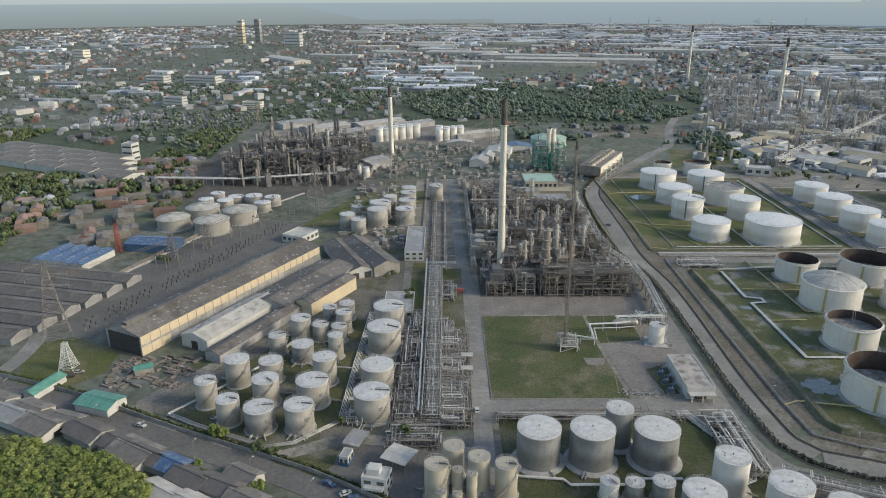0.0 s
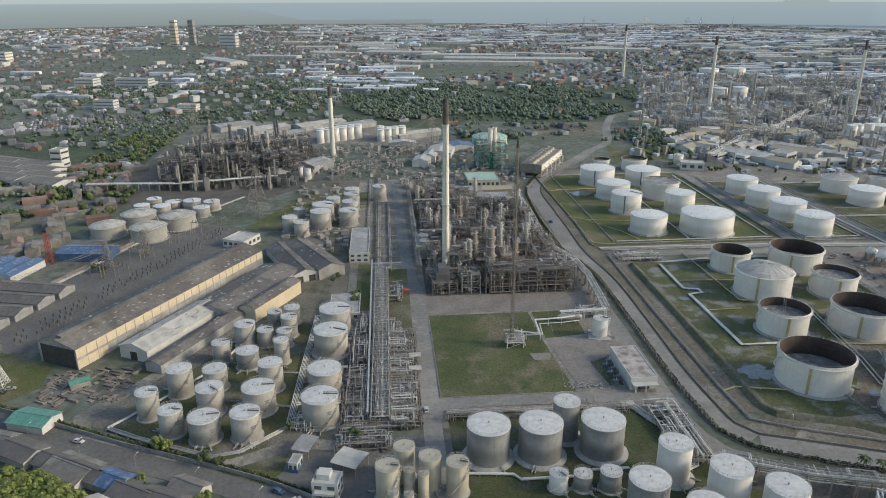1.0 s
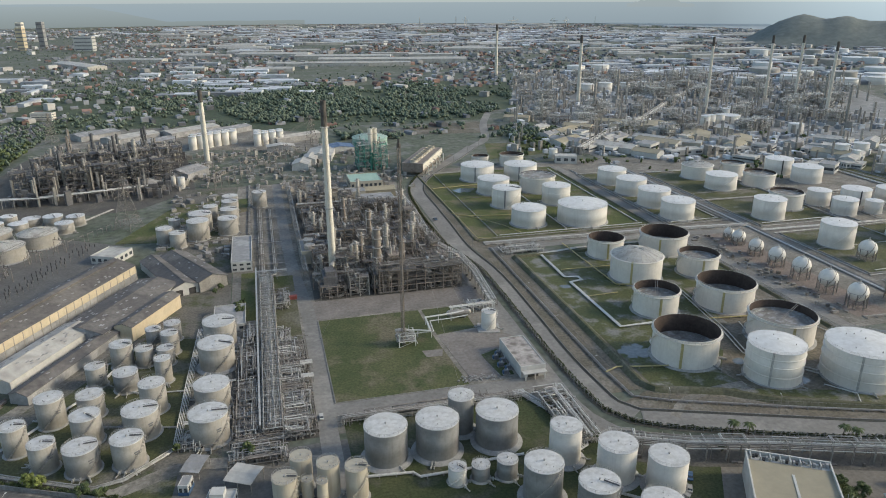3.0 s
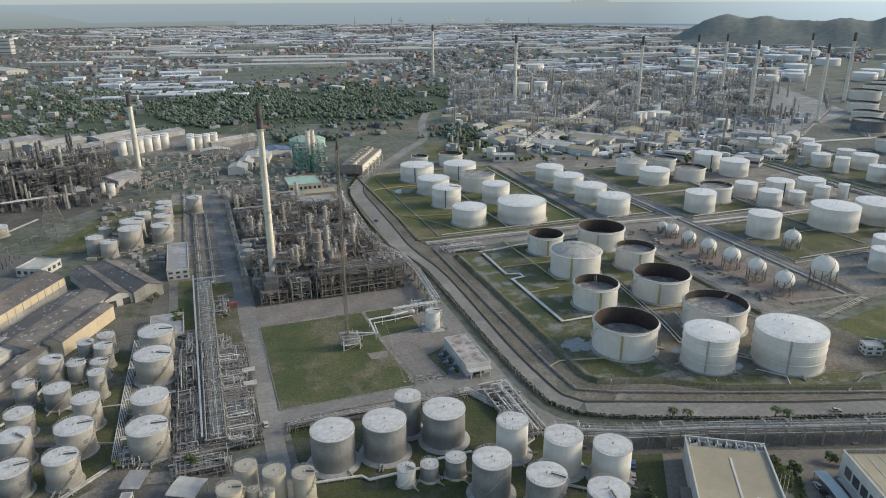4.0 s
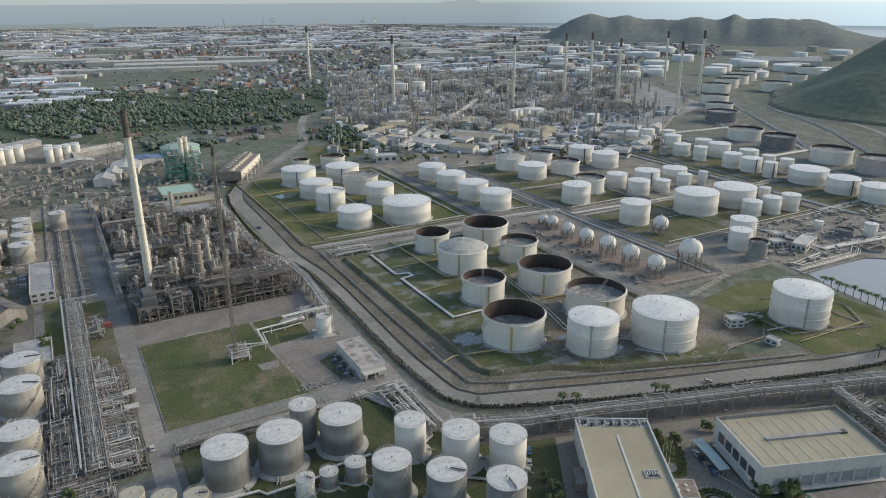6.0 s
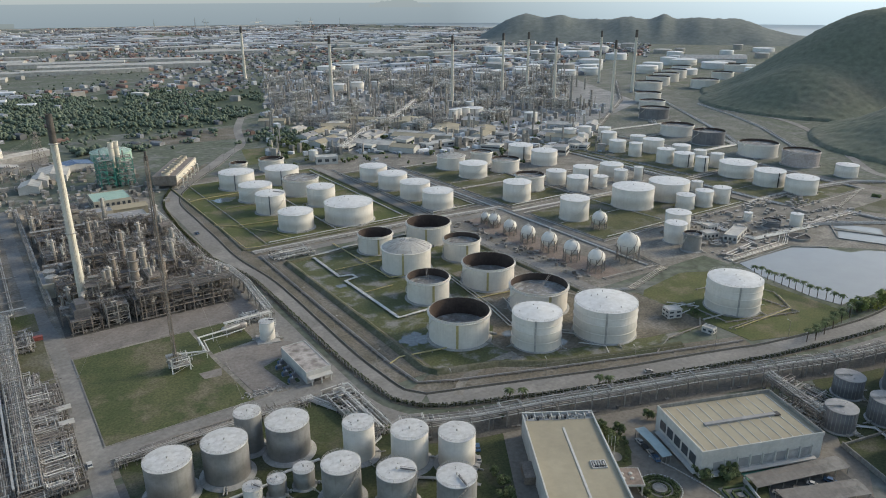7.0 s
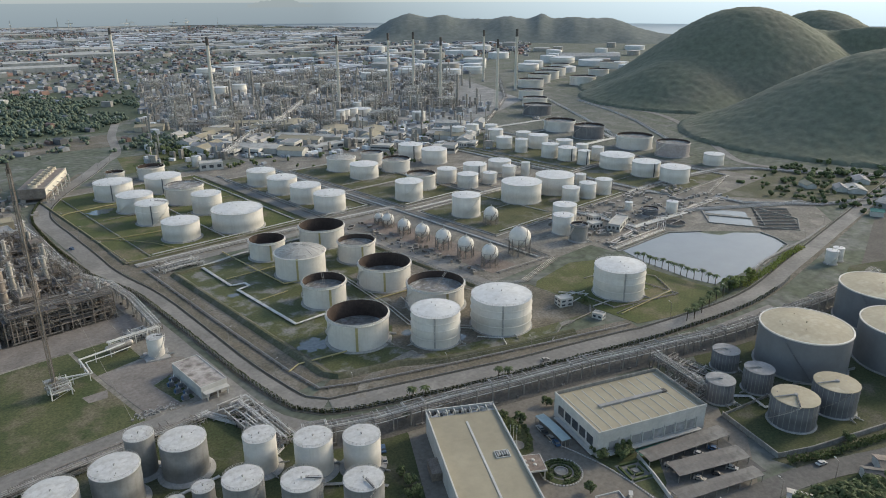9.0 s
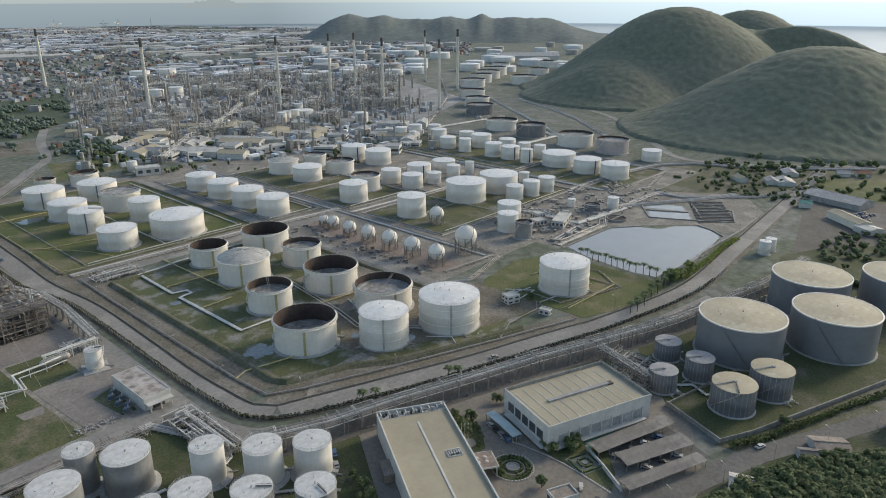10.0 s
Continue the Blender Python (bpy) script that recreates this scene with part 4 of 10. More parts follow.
# older tanks beside the long shed: x, y, radius, height
OLD = [
    (-98.3, 254.8, 4.4, 11.7), (-85.7, 242.1, 4.6, 10.8), (-90.0, 272.1, 5.3, 12.2), (-72.1, 237.6, 5.9, 9.9), (-74.0, 256.6, 5.5, 11.5), (-76.2, 275.6, 5.1, 9.5),
    (-78.8, 300.3, 4.1, 9.5), (-70.4, 315.6, 4.9, 11.4), (-65.6, 293.6, 5.1, 8.3), (-56.5, 237.7, 5.7, 10.9), (-54.5, 256.4, 6.7, 10.9), (-52.0, 273.2, 5.2, 12.6),
    (-60.7, 314.4, 3.9, 8.4), (-58.3, 330.5, 3.6, 10.5), (-50.6, 338.2, 4.0, 9.1), (-50.3, 323.7, 4.0, 10.7), (-51.3, 312.9, 3.8, 8.3), (-50.5, 296.2, 3.5, 11.5),
]
for i, (x, y, r, h) in enumerate(OLD):
    cone_tank(x, y, r, h, M_SILVER if i % 5 == 3 else M_CREAM, M_SILVER_ROOF, "streaked cream steel tank with a pale roof and spiral stair", "old steel tanks", 100 + i, slope=0.06)
for i, (x, y, r, h) in enumerate([(-27.7, 327.3, 7.7, 12.5), (-28.3, 304.5, 8.0, 12.0), (-28.8, 270.8, 7.2, 10.0), (-28.8, 246.0, 7.3, 11.6)]):
    cone_tank(x, y, r, h, M_CREAM, M_SILVER_ROOF, "wide cream steel tank standing beside the pipe field", "wide cream tanks", 130 + i, skirt=1.2 if i < 2 else 0.4, slope=0.06)
MID = [
    (-70.1, 493.7, 5.5, 10.8), (-60.7, 483.0, 5.3, 10.2), (-66.7, 524.4, 4.1, 7.7), (-48.2, 498.0, 7.5, 13.4), (-28.4, 505.4, 7.0, 11.5), (-47.8, 517.7, 8.1, 13.0),
    (-41.5, 536.8, 5.3, 12.4), (-27.9, 525.7, 6.3, 12.5), (-27.6, 545.7, 6.0, 13.1), (-27.8, 562.0, 5.9, 12.9), (-5.5, 569.9, 5.7, 12.6),
]
for i, (x, y, r, h) in enumerate(MID):
    cone_tank(x, y, r, h, M_CREAM, M_SILVER_ROOF, "greyish steel tank on a grassy bank", "middle tanks", 150 + i, slope=0.06)
DRUMS = [
    (-198.6, 495.9, 11.6, 8.2), (-167.1, 485.8, 12.1, 9.5), (-153.7, 512.0, 12.2, 9.5), (-184.2, 519.4, 12.2, 9.5), (-175.7, 547.9, 6.4, 6.6), (-170.4, 560.8, 6.3, 6.2),
    (-155.4, 559.4, 6.8, 7.2), (-143.1, 538.1, 6.3, 7.4), (-139.2, 555.5, 6.3, 7.2), (-189.6, 574.0, 5.7, 5.4), (-194.4, 557.5, 6.0, 4.8),
]
for i, (x, y, r, h) in enumerate(DRUMS):
    if i < 4:
        dome_tank(x, y, r, h, 2.4, M_CREAM, M_ROOFW, "squat cream tank with a shallow domed roof", "squat tanks", 170 + i)
    else:
        cone_tank(x, y, r, h, M_CREAM, M_WHITE_ROOF, "squat pale tank on bare ground", "squat tanks", 170 + i, rail=False)
# grey tanks on the near lawn
NEAR = [
    (34.5, 216.6, 7.9, 14.2), (53.7, 216.1, 8.0, 14.2), (65.8, 226.6, 5.0, 15.9), (77.0, 216.3, 8.0, 13.9), (97.6, 199.5, 5.8, 14.3), (110.9, 185.5, 6.8, 14.0),
    (124.8, 175.6, 6.7, 13.2), (81.8, 181.8, 6.6, 14.2), (95.3, 168.3, 6.6, 14.0), (110.4, 155.3, 6.6, 13.5),
]
for i, (x, y, r, h) in enumerate(NEAR):
    pale = i in (4, 5, 6)
    cone_tank(x, y, r, h, M_WHITE if pale else M_SILVER, M_SILVER_ROOF, "tall %s steel tank with a blotched white roof" % ("white" if pale else "aluminium-grey"), "near lawn tanks", 200 + i, skirt=1.3, slope=0.05, stair=i in (7, 8, 9), n=64)
for i, (x, y, r, h) in enumerate([(56.1, 196.9, 3.2, 6.4), (64.5, 196.5, 3.2, 6.0), (73.9, 195.4, 3.7, 7.2)]):
    cone_tank(x, y, r, h, M_WHITE if i == 0 else M_SILVER, M_SILVER_ROOF, "small %s tank beside the larger ones" % ("white" if i == 0 else "grey"), "small lawn tanks", 220 + i, slope=0.1, stair=i == 0)
for i, (x, y, r, h) in enumerate([(-2.4, 197.1, 4.1, 13.2), (3.5, 207.8, 3.7, 12.9), (12.1, 201.6, 3.8, 12.9), (21.2, 198.1, 3.8, 12.5), (4.7, 197.1, 1.9, 11.0), (9.4, 194.2, 1.8, 11.4), (-0.7, 186.1, 1.7, 10.7), (4.3, 186.0, 1.6, 10.0)]):
    cone_tank(x, y, r, h, M_BEIGE, M_BEIGE, "beige process vessel with a railed flat top", "beige vessels", 230 + i, slope=0.03, stair=i in (0, 3), stair_mat=M_BEIGE)
# white tanks on the green bund
WHITES = [
    (191.8, 611.1, 15.4, 14.1), (232.3, 606.0, 15.3, 13.4), (191.3, 562.6, 13.8, 12.8), (188.2, 520.3, 11.6, 15.2), (230.6, 518.0, 11.4, 15.0), (188.1, 470.0, 12.8, 12.8),
    (229.6, 466.3, 18.4, 14.1), (306.0, 566.6, 12.7, 12.9), (305.2, 529.5, 12.8, 13.2), (304.4, 491.0, 12.8, 13.7), (304.3, 456.1, 12.6, 13.7),
]
for i, (x, y, r, h) in enumerate(WHITES):
    cone_tank(x, y, r, h, M_WHITE, M_WHITE_ROOF, "large white steel tank with a shallow cone roof", "white tanks", 250 + i, rings=(0.66,) if i in (3, 4) else (), seam=-2.0 if i in (0, 1, 3) else None, stair=i in (2, 3), skirt=0.8)
open_tank(212.5, 667.1, 8.1, 9.4, M_WHITE, "small white open tank with a dark inside", "open tanks", 280, 3.0)
open_tank(242.1, 657.1, 11.8, 11.7, M_WHITE, "white open tank with a dark inside", "open tanks", 281, 3.5)
open_tank(230.9, 559.7, 15.1, 14.0, M_WHITE, "white tank with its rusty floating roof near the rim", "open tanks", 282, 0.9)
# open tanks inside the earth bund
OPEN = [
    (212.5, 394.1, 11.4, 12.4, 7.5), (253.8, 392.5, 15.3, 13.2, 9.5), (252.6, 350.8, 11.9, 12.9, 3.6), (239.7, 305.9, 15.3, 13.6, 9.0), (198.2, 307.4, 11.9, 13.0, 5.0), (184.4, 257.9, 15.1, 14.6, 9.5), (241.1, 262.9, 15.6, 13.4, 4.6),
]
for i, (x, y, r, h, d) in enumerate(OPEN):
    open_tank(x, y, r, h, M_WHITE, "white open-topped tank with a rust-brown inside and yellow riser", "open tanks", 290 + i, d, stripe=-2.25 if i in (1, 3, 5) else -1.9)
dome_tank(212.1, 353.7, 15.2, 14.4, 4.0, M_WHITE, M_ROOFW, "white tank under a pale faceted dome", "domed tanks", 300, -2.25)
for i, (x, y, r, h) in enumerate([(212.0, 231.4, 12.1, 16.5), (248.2, 220.8, 15.6, 16.8), (327.9, 202.5, 14.3, 16.8)]):
    cone_tank(x, y, r, h, M_WHITE, M_WHITE_ROOF, "tall white tank with stiffener rings", "ringed tanks", 310 + i, rings=(0.3, 0.58, 0.8), seam=-2.35, slope=0.11, n=64, stair=False, pipe=M_PIPE)
# far white tanks
FAR_A = [
    (372.9, 371.0, 11.1, 16.0), (436.1, 369.3, 16.6, 16.0), (477.8, 367.3, 16.6, 15.1), (434.4, 430.3, 9.3, 11.9), (466.0, 452.8, 11.2, 12.3), (499.6, 451.7, 11.0, 10.8),
    (485.9, 427.5, 6.1, 11.6), (504.9, 423.1, 4.3, 12.4), (433.9, 457.2, 9.0, 12.2), (458.1, 426.2, 6.4, 9.9), (465.4, 340.5, 7.3, 11.0), (483.1, 336.3, 7.1, 12.6), (503.4, 334.3, 7.2, 12.5),
    (515.8, 367.1, 4.9, 9.0), (597.0, 383.4, 16.7, 12.5), (588.6, 345.3, 13.2, 13.1), (586.9, 314.3, 13.3, 13.3),
]
FAR_B = [
    (586.0, 458.6, 9.1, 13.9), (587.4, 437.2, 9.6, 13.1), (583.2, 413.2, 6.2, 14.0), (609.8, 415.3, 6.3, 13.7), (633.8, 476.5, 9.5, 9.3), (634.7, 452.9, 6.7, 7.7),
    (615.5, 499.3, 11.1, 14.2), (584.1, 496.6, 7.1, 14.0), (640.5, 542.5, 8.8, 8.7), (585.4, 523.2, 8.9, 12.4), (610.0, 559.6, 9.2, 13.5), (636.7, 591.2, 7.5, 11.8), (587.9, 599.9, 7.7, 14.0),
    (616.0, 603.4, 7.6, 13.1), (587.9, 580.7, 4.0, 11.3),
]
FAR_C = [
    (389.8, 523.6, 13.4, 12.7), (477.3, 558.4, 12.7, 14.3), (479.7, 524.1, 13.1, 14.0), (371.4, 437.4, 11.7, 15.1), (391.5, 291.5, 7.4, 13.5), (413.7, 307.2, 8.9, 13.6),
    (475.2, 290.8, 3.1, 6.6), (491.5, 262.5, 4.4, 9.8), (676.5, 322.0, 9.9, 11.0), (464.9, 135.9, 3.6, 9.0), (473.9, 135.2, 3.4, 8.7),
]
for k, group in enumerate((FAR_A, FAR_B, FAR_C)):
    for i, (x, y, r, h) in enumerate(group):
        dark = (k == 0 and i in (4, 7, 12, 13, 15, 16)) or (k == 1 and i in (0, 1, 2, 7, 12)) or (k == 2 and i == 1)
        cone_tank(x, y, r, h, M_WHITE, M_WHITE_ROOF, "white steel tank in the far tank field", "far white tanks", 400 + 30 * k + i, stair=i % 3 == 0, n=36, seam=random.Random(i).choice([-2.0, -1.2, -2.6]) if dark else None, pipe=M_IRON, slope=0.07, rail=False)
dome_tank(392.5, 564.3, 14.0, 12.2, 2.6, M_WHITE, M_ROOFW, "pale tank with a domed roof", "domed tanks", 500)
for i, (x, y, r, h, d) in enumerate([(428.7, 561.9, 10.7, 12.5, 2.0), (429.3, 524.1, 13.5, 11.9, 2.5), (403.0, 457.8, 12.8, 13.1, 2.6), (386.4, 273.6, 5.9, 12.0, 2.0), (719.6, 550.1, 19.5, 13.0, 3.0), (706.3, 495.6, 17.9, 14.9, 3.0), (693.6, 424.7, 19.7, 14.0, 3.0), (687.8, 374.0, 17.4, 14.6, 2.5)]):
    mat = {3: M_SILVER, 5: M_CORRUG, 7: M_PINK}.get(i, M_WHITE)
    open_tank(x, y, r, h, mat, "far open-topped tank with a dark top", "far open tanks", 510 + i, d, n=40)
CHAIN = [
    (798.2, 651.5, 20.0, 14.5), (859.1, 706.8, 19.0, 13.5), (919.7, 766.0, 20.0, 14.7), (1045.6, 871.8, 23.8, 14.4), (1110.9, 905.0, 21.8, 16.4), (1178.5, 940.9, 25.0, 16.0),
    (1243.6, 974.2, 25.5, 16.5), (1320.7, 1016.4, 20.0, 17.0), (1275.9, 1072.5, 23.4, 15.6), (1146.5, 826.5, 24.9, 16.0), (1308.6, 903.2, 21.6, 13.6), (1472.7, 979.7, 29.3, 14.3), (1505.7, 1158.3, 35.2, 13.3),
]
for i, (x, y, r, h) in enumerate(CHAIN):
    if i in (8, 12):
        cone_tank(x, y, r, h, M_WHITE, M_WHITE_ROOF, "wide white tank near the hill", "hillside tanks", 530 + i, stair=False, n=36, rail=False)
    else:
        open_tank(x, y, r, h, M_CORRUG if i == 0 else M_WHITE, "wide open-topped tank in a row by the hill", "hillside tanks", 530 + i, 2.5, n=36)
# big grey tanks by the office
for i, (x, y, r, h) in enumerate([(317.4, 97.6, 19.5, 19.4), (352.8, 66.3, 19.4, 19.6), (394.4, 89.2, 19.6, 19.2), (426, 52, 19.5, 19.4)]):
    t = thing("large_tank", "very large slate-grey tank with a tan roof and white rim", "storage tank", (x, y, 0.08), 0, "large grey tanks")
    part("foundation", Mesh().lathe([(r - 0.4, 0), (r + 0.9, 0), (r + 0.9, 0.5), (r - 0.4, 0.55)], 72), M_FOUND, t)
    part("shell", Mesh().lathe([(r, 0.3)] + [(r + 0.015 * (k % 2), h * k / 8) for k in range(1, 8)] + [(r, h)], 72), M_SLATE, t)
    part("rim", Mesh().lathe([(r - 0.1, h - 0.45), (r + 0.22, h - 0.38), (r + 0.22, h + 0.2), (r - 0.4, h + 0.26), (r - 0.45, h)], 72), M_WHITE, t, "white rim")
    part("roof", Mesh().lathe([(r - 0.5, h + 0.05), (r * 0.6, h + 0.7), (r * 0.25, h + 1.15), (0.02, h + 1.3)], 72), M_TANROOF, t, "tan roof")
    part("roof_gear", roof_fittings(r, h + 1.3, 600 + i), M_TANROOF, t)
    part("staircase", spiral_stair(r, h, math.atan2(-y, -x) + 0.35, -0.75), M_CORRUG, t)
for i, (x, y, r, h) in enumerate([(289.2, 120.0, 5.9, 8.8), (281.1, 101.4, 6.1, 10.1), (261.4, 109.0, 5.9, 9.3), (266.5, 80.9, 8.8, 11.6), (288.3, 73.2, 8.6, 12.2)]):
    t = cone_tank(x, y, r, h, M_CORRUG, M_TANROOF if i > 2 else M_ROOFG, "clad grey tank with a %s roof" % ("tan" if i > 2 else "grey"), "clad grey tanks", 620 + i, slope=0.05, stair=i > 2, rail=False, n=64)
    ribs = Mesh()
    for k in range(26):
        a = 2 * math.pi * k / 26
        ribs.box((r + 0.05) * math.cos(a), (r + 0.05) * math.sin(a), 0.5, 0.14, 0.22, h - 0.8, math.degrees(a))
    part("cladding_seaming", ribs, M_ROOFG, t)
    arm = Mesh().tube((0, 0, h + 0.7), (-r * 0.9, r * 0.55, h + 0.7), 0.3, 6).lathe([(0.9, h), (0.9, h + 0.9), (0.02, h + 1.0)], 12)
    part("roof_walkway", arm, M_ROOFG, t)

# ---- gas spheres ----


def gas_sphere(x, y, zc, r, seed):
    t = thing("gas_sphere", "white spherical gas tank on steel legs", "gas tank", (x, y, 0.08), 0, "gas spheres")
    part("sphere", Mesh().ball((0, 0, zc), r, 32, 20), M_WHITE, t)
    part("band", Mesh().lathe([(r * 1.0, zc - 0.15), (r + 0.06, zc - 0.1), (r + 0.06, zc + 0.1), (r, zc + 0.15)], 32), M_PIPE, t)
    n = 8 if r < 6 else 10
    for k in range(n):
        a = 2 * math.pi * k / n
        leg = Mesh().tube((r * 0.99 * math.cos(a), r * 0.99 * math.sin(a), 0), (r * 0.99 * math.cos(a), r * 0.99 * math.sin(a), zc), 0.3, 8)
        leg.box(r * 0.99 * math.cos(a), r * 0.99 * math.sin(a), 0, 0.9, 0.9, 0.4, math.degrees(a))
        part("leg", leg, M_PIPEB, t)
    br = Mesh()
    for k in range(n):
        a, b = 2 * math.pi * k / n, 2 * math.pi * (k + 1) / n
        br.tube((r * math.cos(a), r * math.sin(a), 0.5), (r * math.cos(b), r * math.sin(b), zc * 0.62), 0.07, 4)
        br.tube((r * math.cos(b), r * math.sin(b), 0.5), (r * math.cos(a), r * math.sin(a), zc * 0.62), 0.07, 4)
    part("bracing", br, M_PIPEB, t)
    st = Mesh()
    pts = []
    for k in range(25):
        f = k / 24
        lat = -0.9 + 2.2 * f
        a = -2.6 + 1.5 * f
        d = (r + 0.5) * math.cos(lat)
        pts.append((d * math.cos(a), d * math.sin(a), max(0.3, zc + (r + 0.5) * math.sin(lat))))
    st.path([(pts[0][0] * 1.6, pts[0][1] * 1.6, 0.1)] + pts, 0.16, 4)
    st.path([(p[0] * 1.05, p[1] * 1.05, p[2] + 1.0) for p in pts], 0.07, 4)
    part("staircase", st, M_PIPEB, t)
    top = Mesh().box(0, 0, zc + r - 0.1, 2.4, 2.4, 0.2).tube((0, 0, zc + r), (0, 0, zc + r + 1.8), 0.25, 8).tube((0.7, 0.2, zc + r), (0.7, 0.2, zc + r + 1.3), 0.15, 6)
    part("valve_platform", top, M_PIPE, t)
    return t


for i, (x, y, zc, r) in enumerate([(309.5, 399.6, 4.9, 3.5), (310.0, 389.5, 5.6, 4.4), (307.6, 368.4, 6.4, 4.6), (306.8, 347.9, 7.3, 5.0), (306.5, 326.2, 8.3, 5.3), (306.8, 305.2, 8.3, 5.3), (306.3, 283.2, 8.6, 5.3), (336.7, 284.8, 11.1, 7.3), (370.3, 342.2, 7.4, 5.5)]):
    gas_sphere(x, y, zc, r, i)

# ---- chimneys ----


def chimney(x, y, h, r, label, cap=0.14, mat=None, taper=0.72):
    t = thing("chimney", label, "chimney", (x, y, 0.05), 0, "tall stacks")
    part("base", Mesh().lathe([(r * 1.5, 0), (r * 1.5, 2.0), (r * 1.15, 2.4), (r, 3.2)], 20), M_FOUND, t)
    hc = h * (1 - cap)
    rt = r * (1 - (1 - taper) * (1 - cap))
    part("shaft", Mesh().lathe([(r, 0.5), (r * 0.93, h * 0.2), (r * 0.86, h * 0.45), (rt, hc)], 24), mat or M_STACK, t)
    part("tip", Mesh().lathe([(rt, hc), (rt * 1.04, hc + 0.4), (rt * 1.02, hc + 1.0), (r * taper, h), (r * taper - 0.3, h), (r * taper - 0.35, h - 3)], 24), M_SOOT, t, "sooty dark tip")
    for f in (0.42, 0.86):
        rr_ = r * (1 - (1 - taper) * f) + 0.9
        g = Mesh().lathe([(rr_ - 1.0, h * f), (rr_, h * f), (rr_, h * f + 0.15), (rr_ - 1.0, h * f + 0.15)], 20)
        part("gallery", g, M_STEEL, t)
    lad = Mesh()
    for off in (-0.3, 0.3):
        lad.tube((off, -r - 0.15, 1), (off, -rt - 0.12, hc), 0.06, 4)
    part("ladder", lad, M_STEEL, t)
    return t


chimney(34.8, 397.2, 106.4, 2.3, "tall slender cream chimney with a sooty tip", 0.135, taper=0.7)
chimney(-54.9, 744.6, 74.0, 2.9, "cream chimney with a dark tip", 0.16)
for x, y, h, r in ((499.9, 1467.4, 105.2, 3.1), (495.6, 1046.8, 103.9, 2.9), (637.4, 912.7, 105.2, 2.4), (804.7, 997.1, 100.6, 2.6), (860.5, 994.5, 100.6, 2.6), (758.1, 812.2, 102.2, 2.4), (1043.2, 993.1, 98.5, 2.4), (785.9, 719.5, 101.9, 2.3), (983.3, 855.4, 106.2, 3.0)):
    chimney(x, y, h, r, "far pale refinery chimney with a dark tip", 0.12, taper=0.75)
for x, y in ((103.5, 681), (108.5, 685)):
    t = thing("boiler_stack", "cream boiler stack with a teal lower part", "chimney", (x, y, 0.05), 0, "boiler stacks")
    part("lower_shaft", Mesh().lathe([(2.4, 0), (2.4, 16)], 20), M_TEAL, t, "teal lower shaft")
    part("upper_shaft", Mesh().lathe([(2.3, 16), (2.3, 38), (2.45, 38.2), (2.45, 39), (2.0, 39), (1.9, 36)], 20), M_STACK, t)
    part("gallery", Mesh().lathe([(2.3, 34), (3.3, 34), (3.3, 34.2), (2.3, 34.2)], 20), M_STEEL, t)
# ---- process plant pieces ----


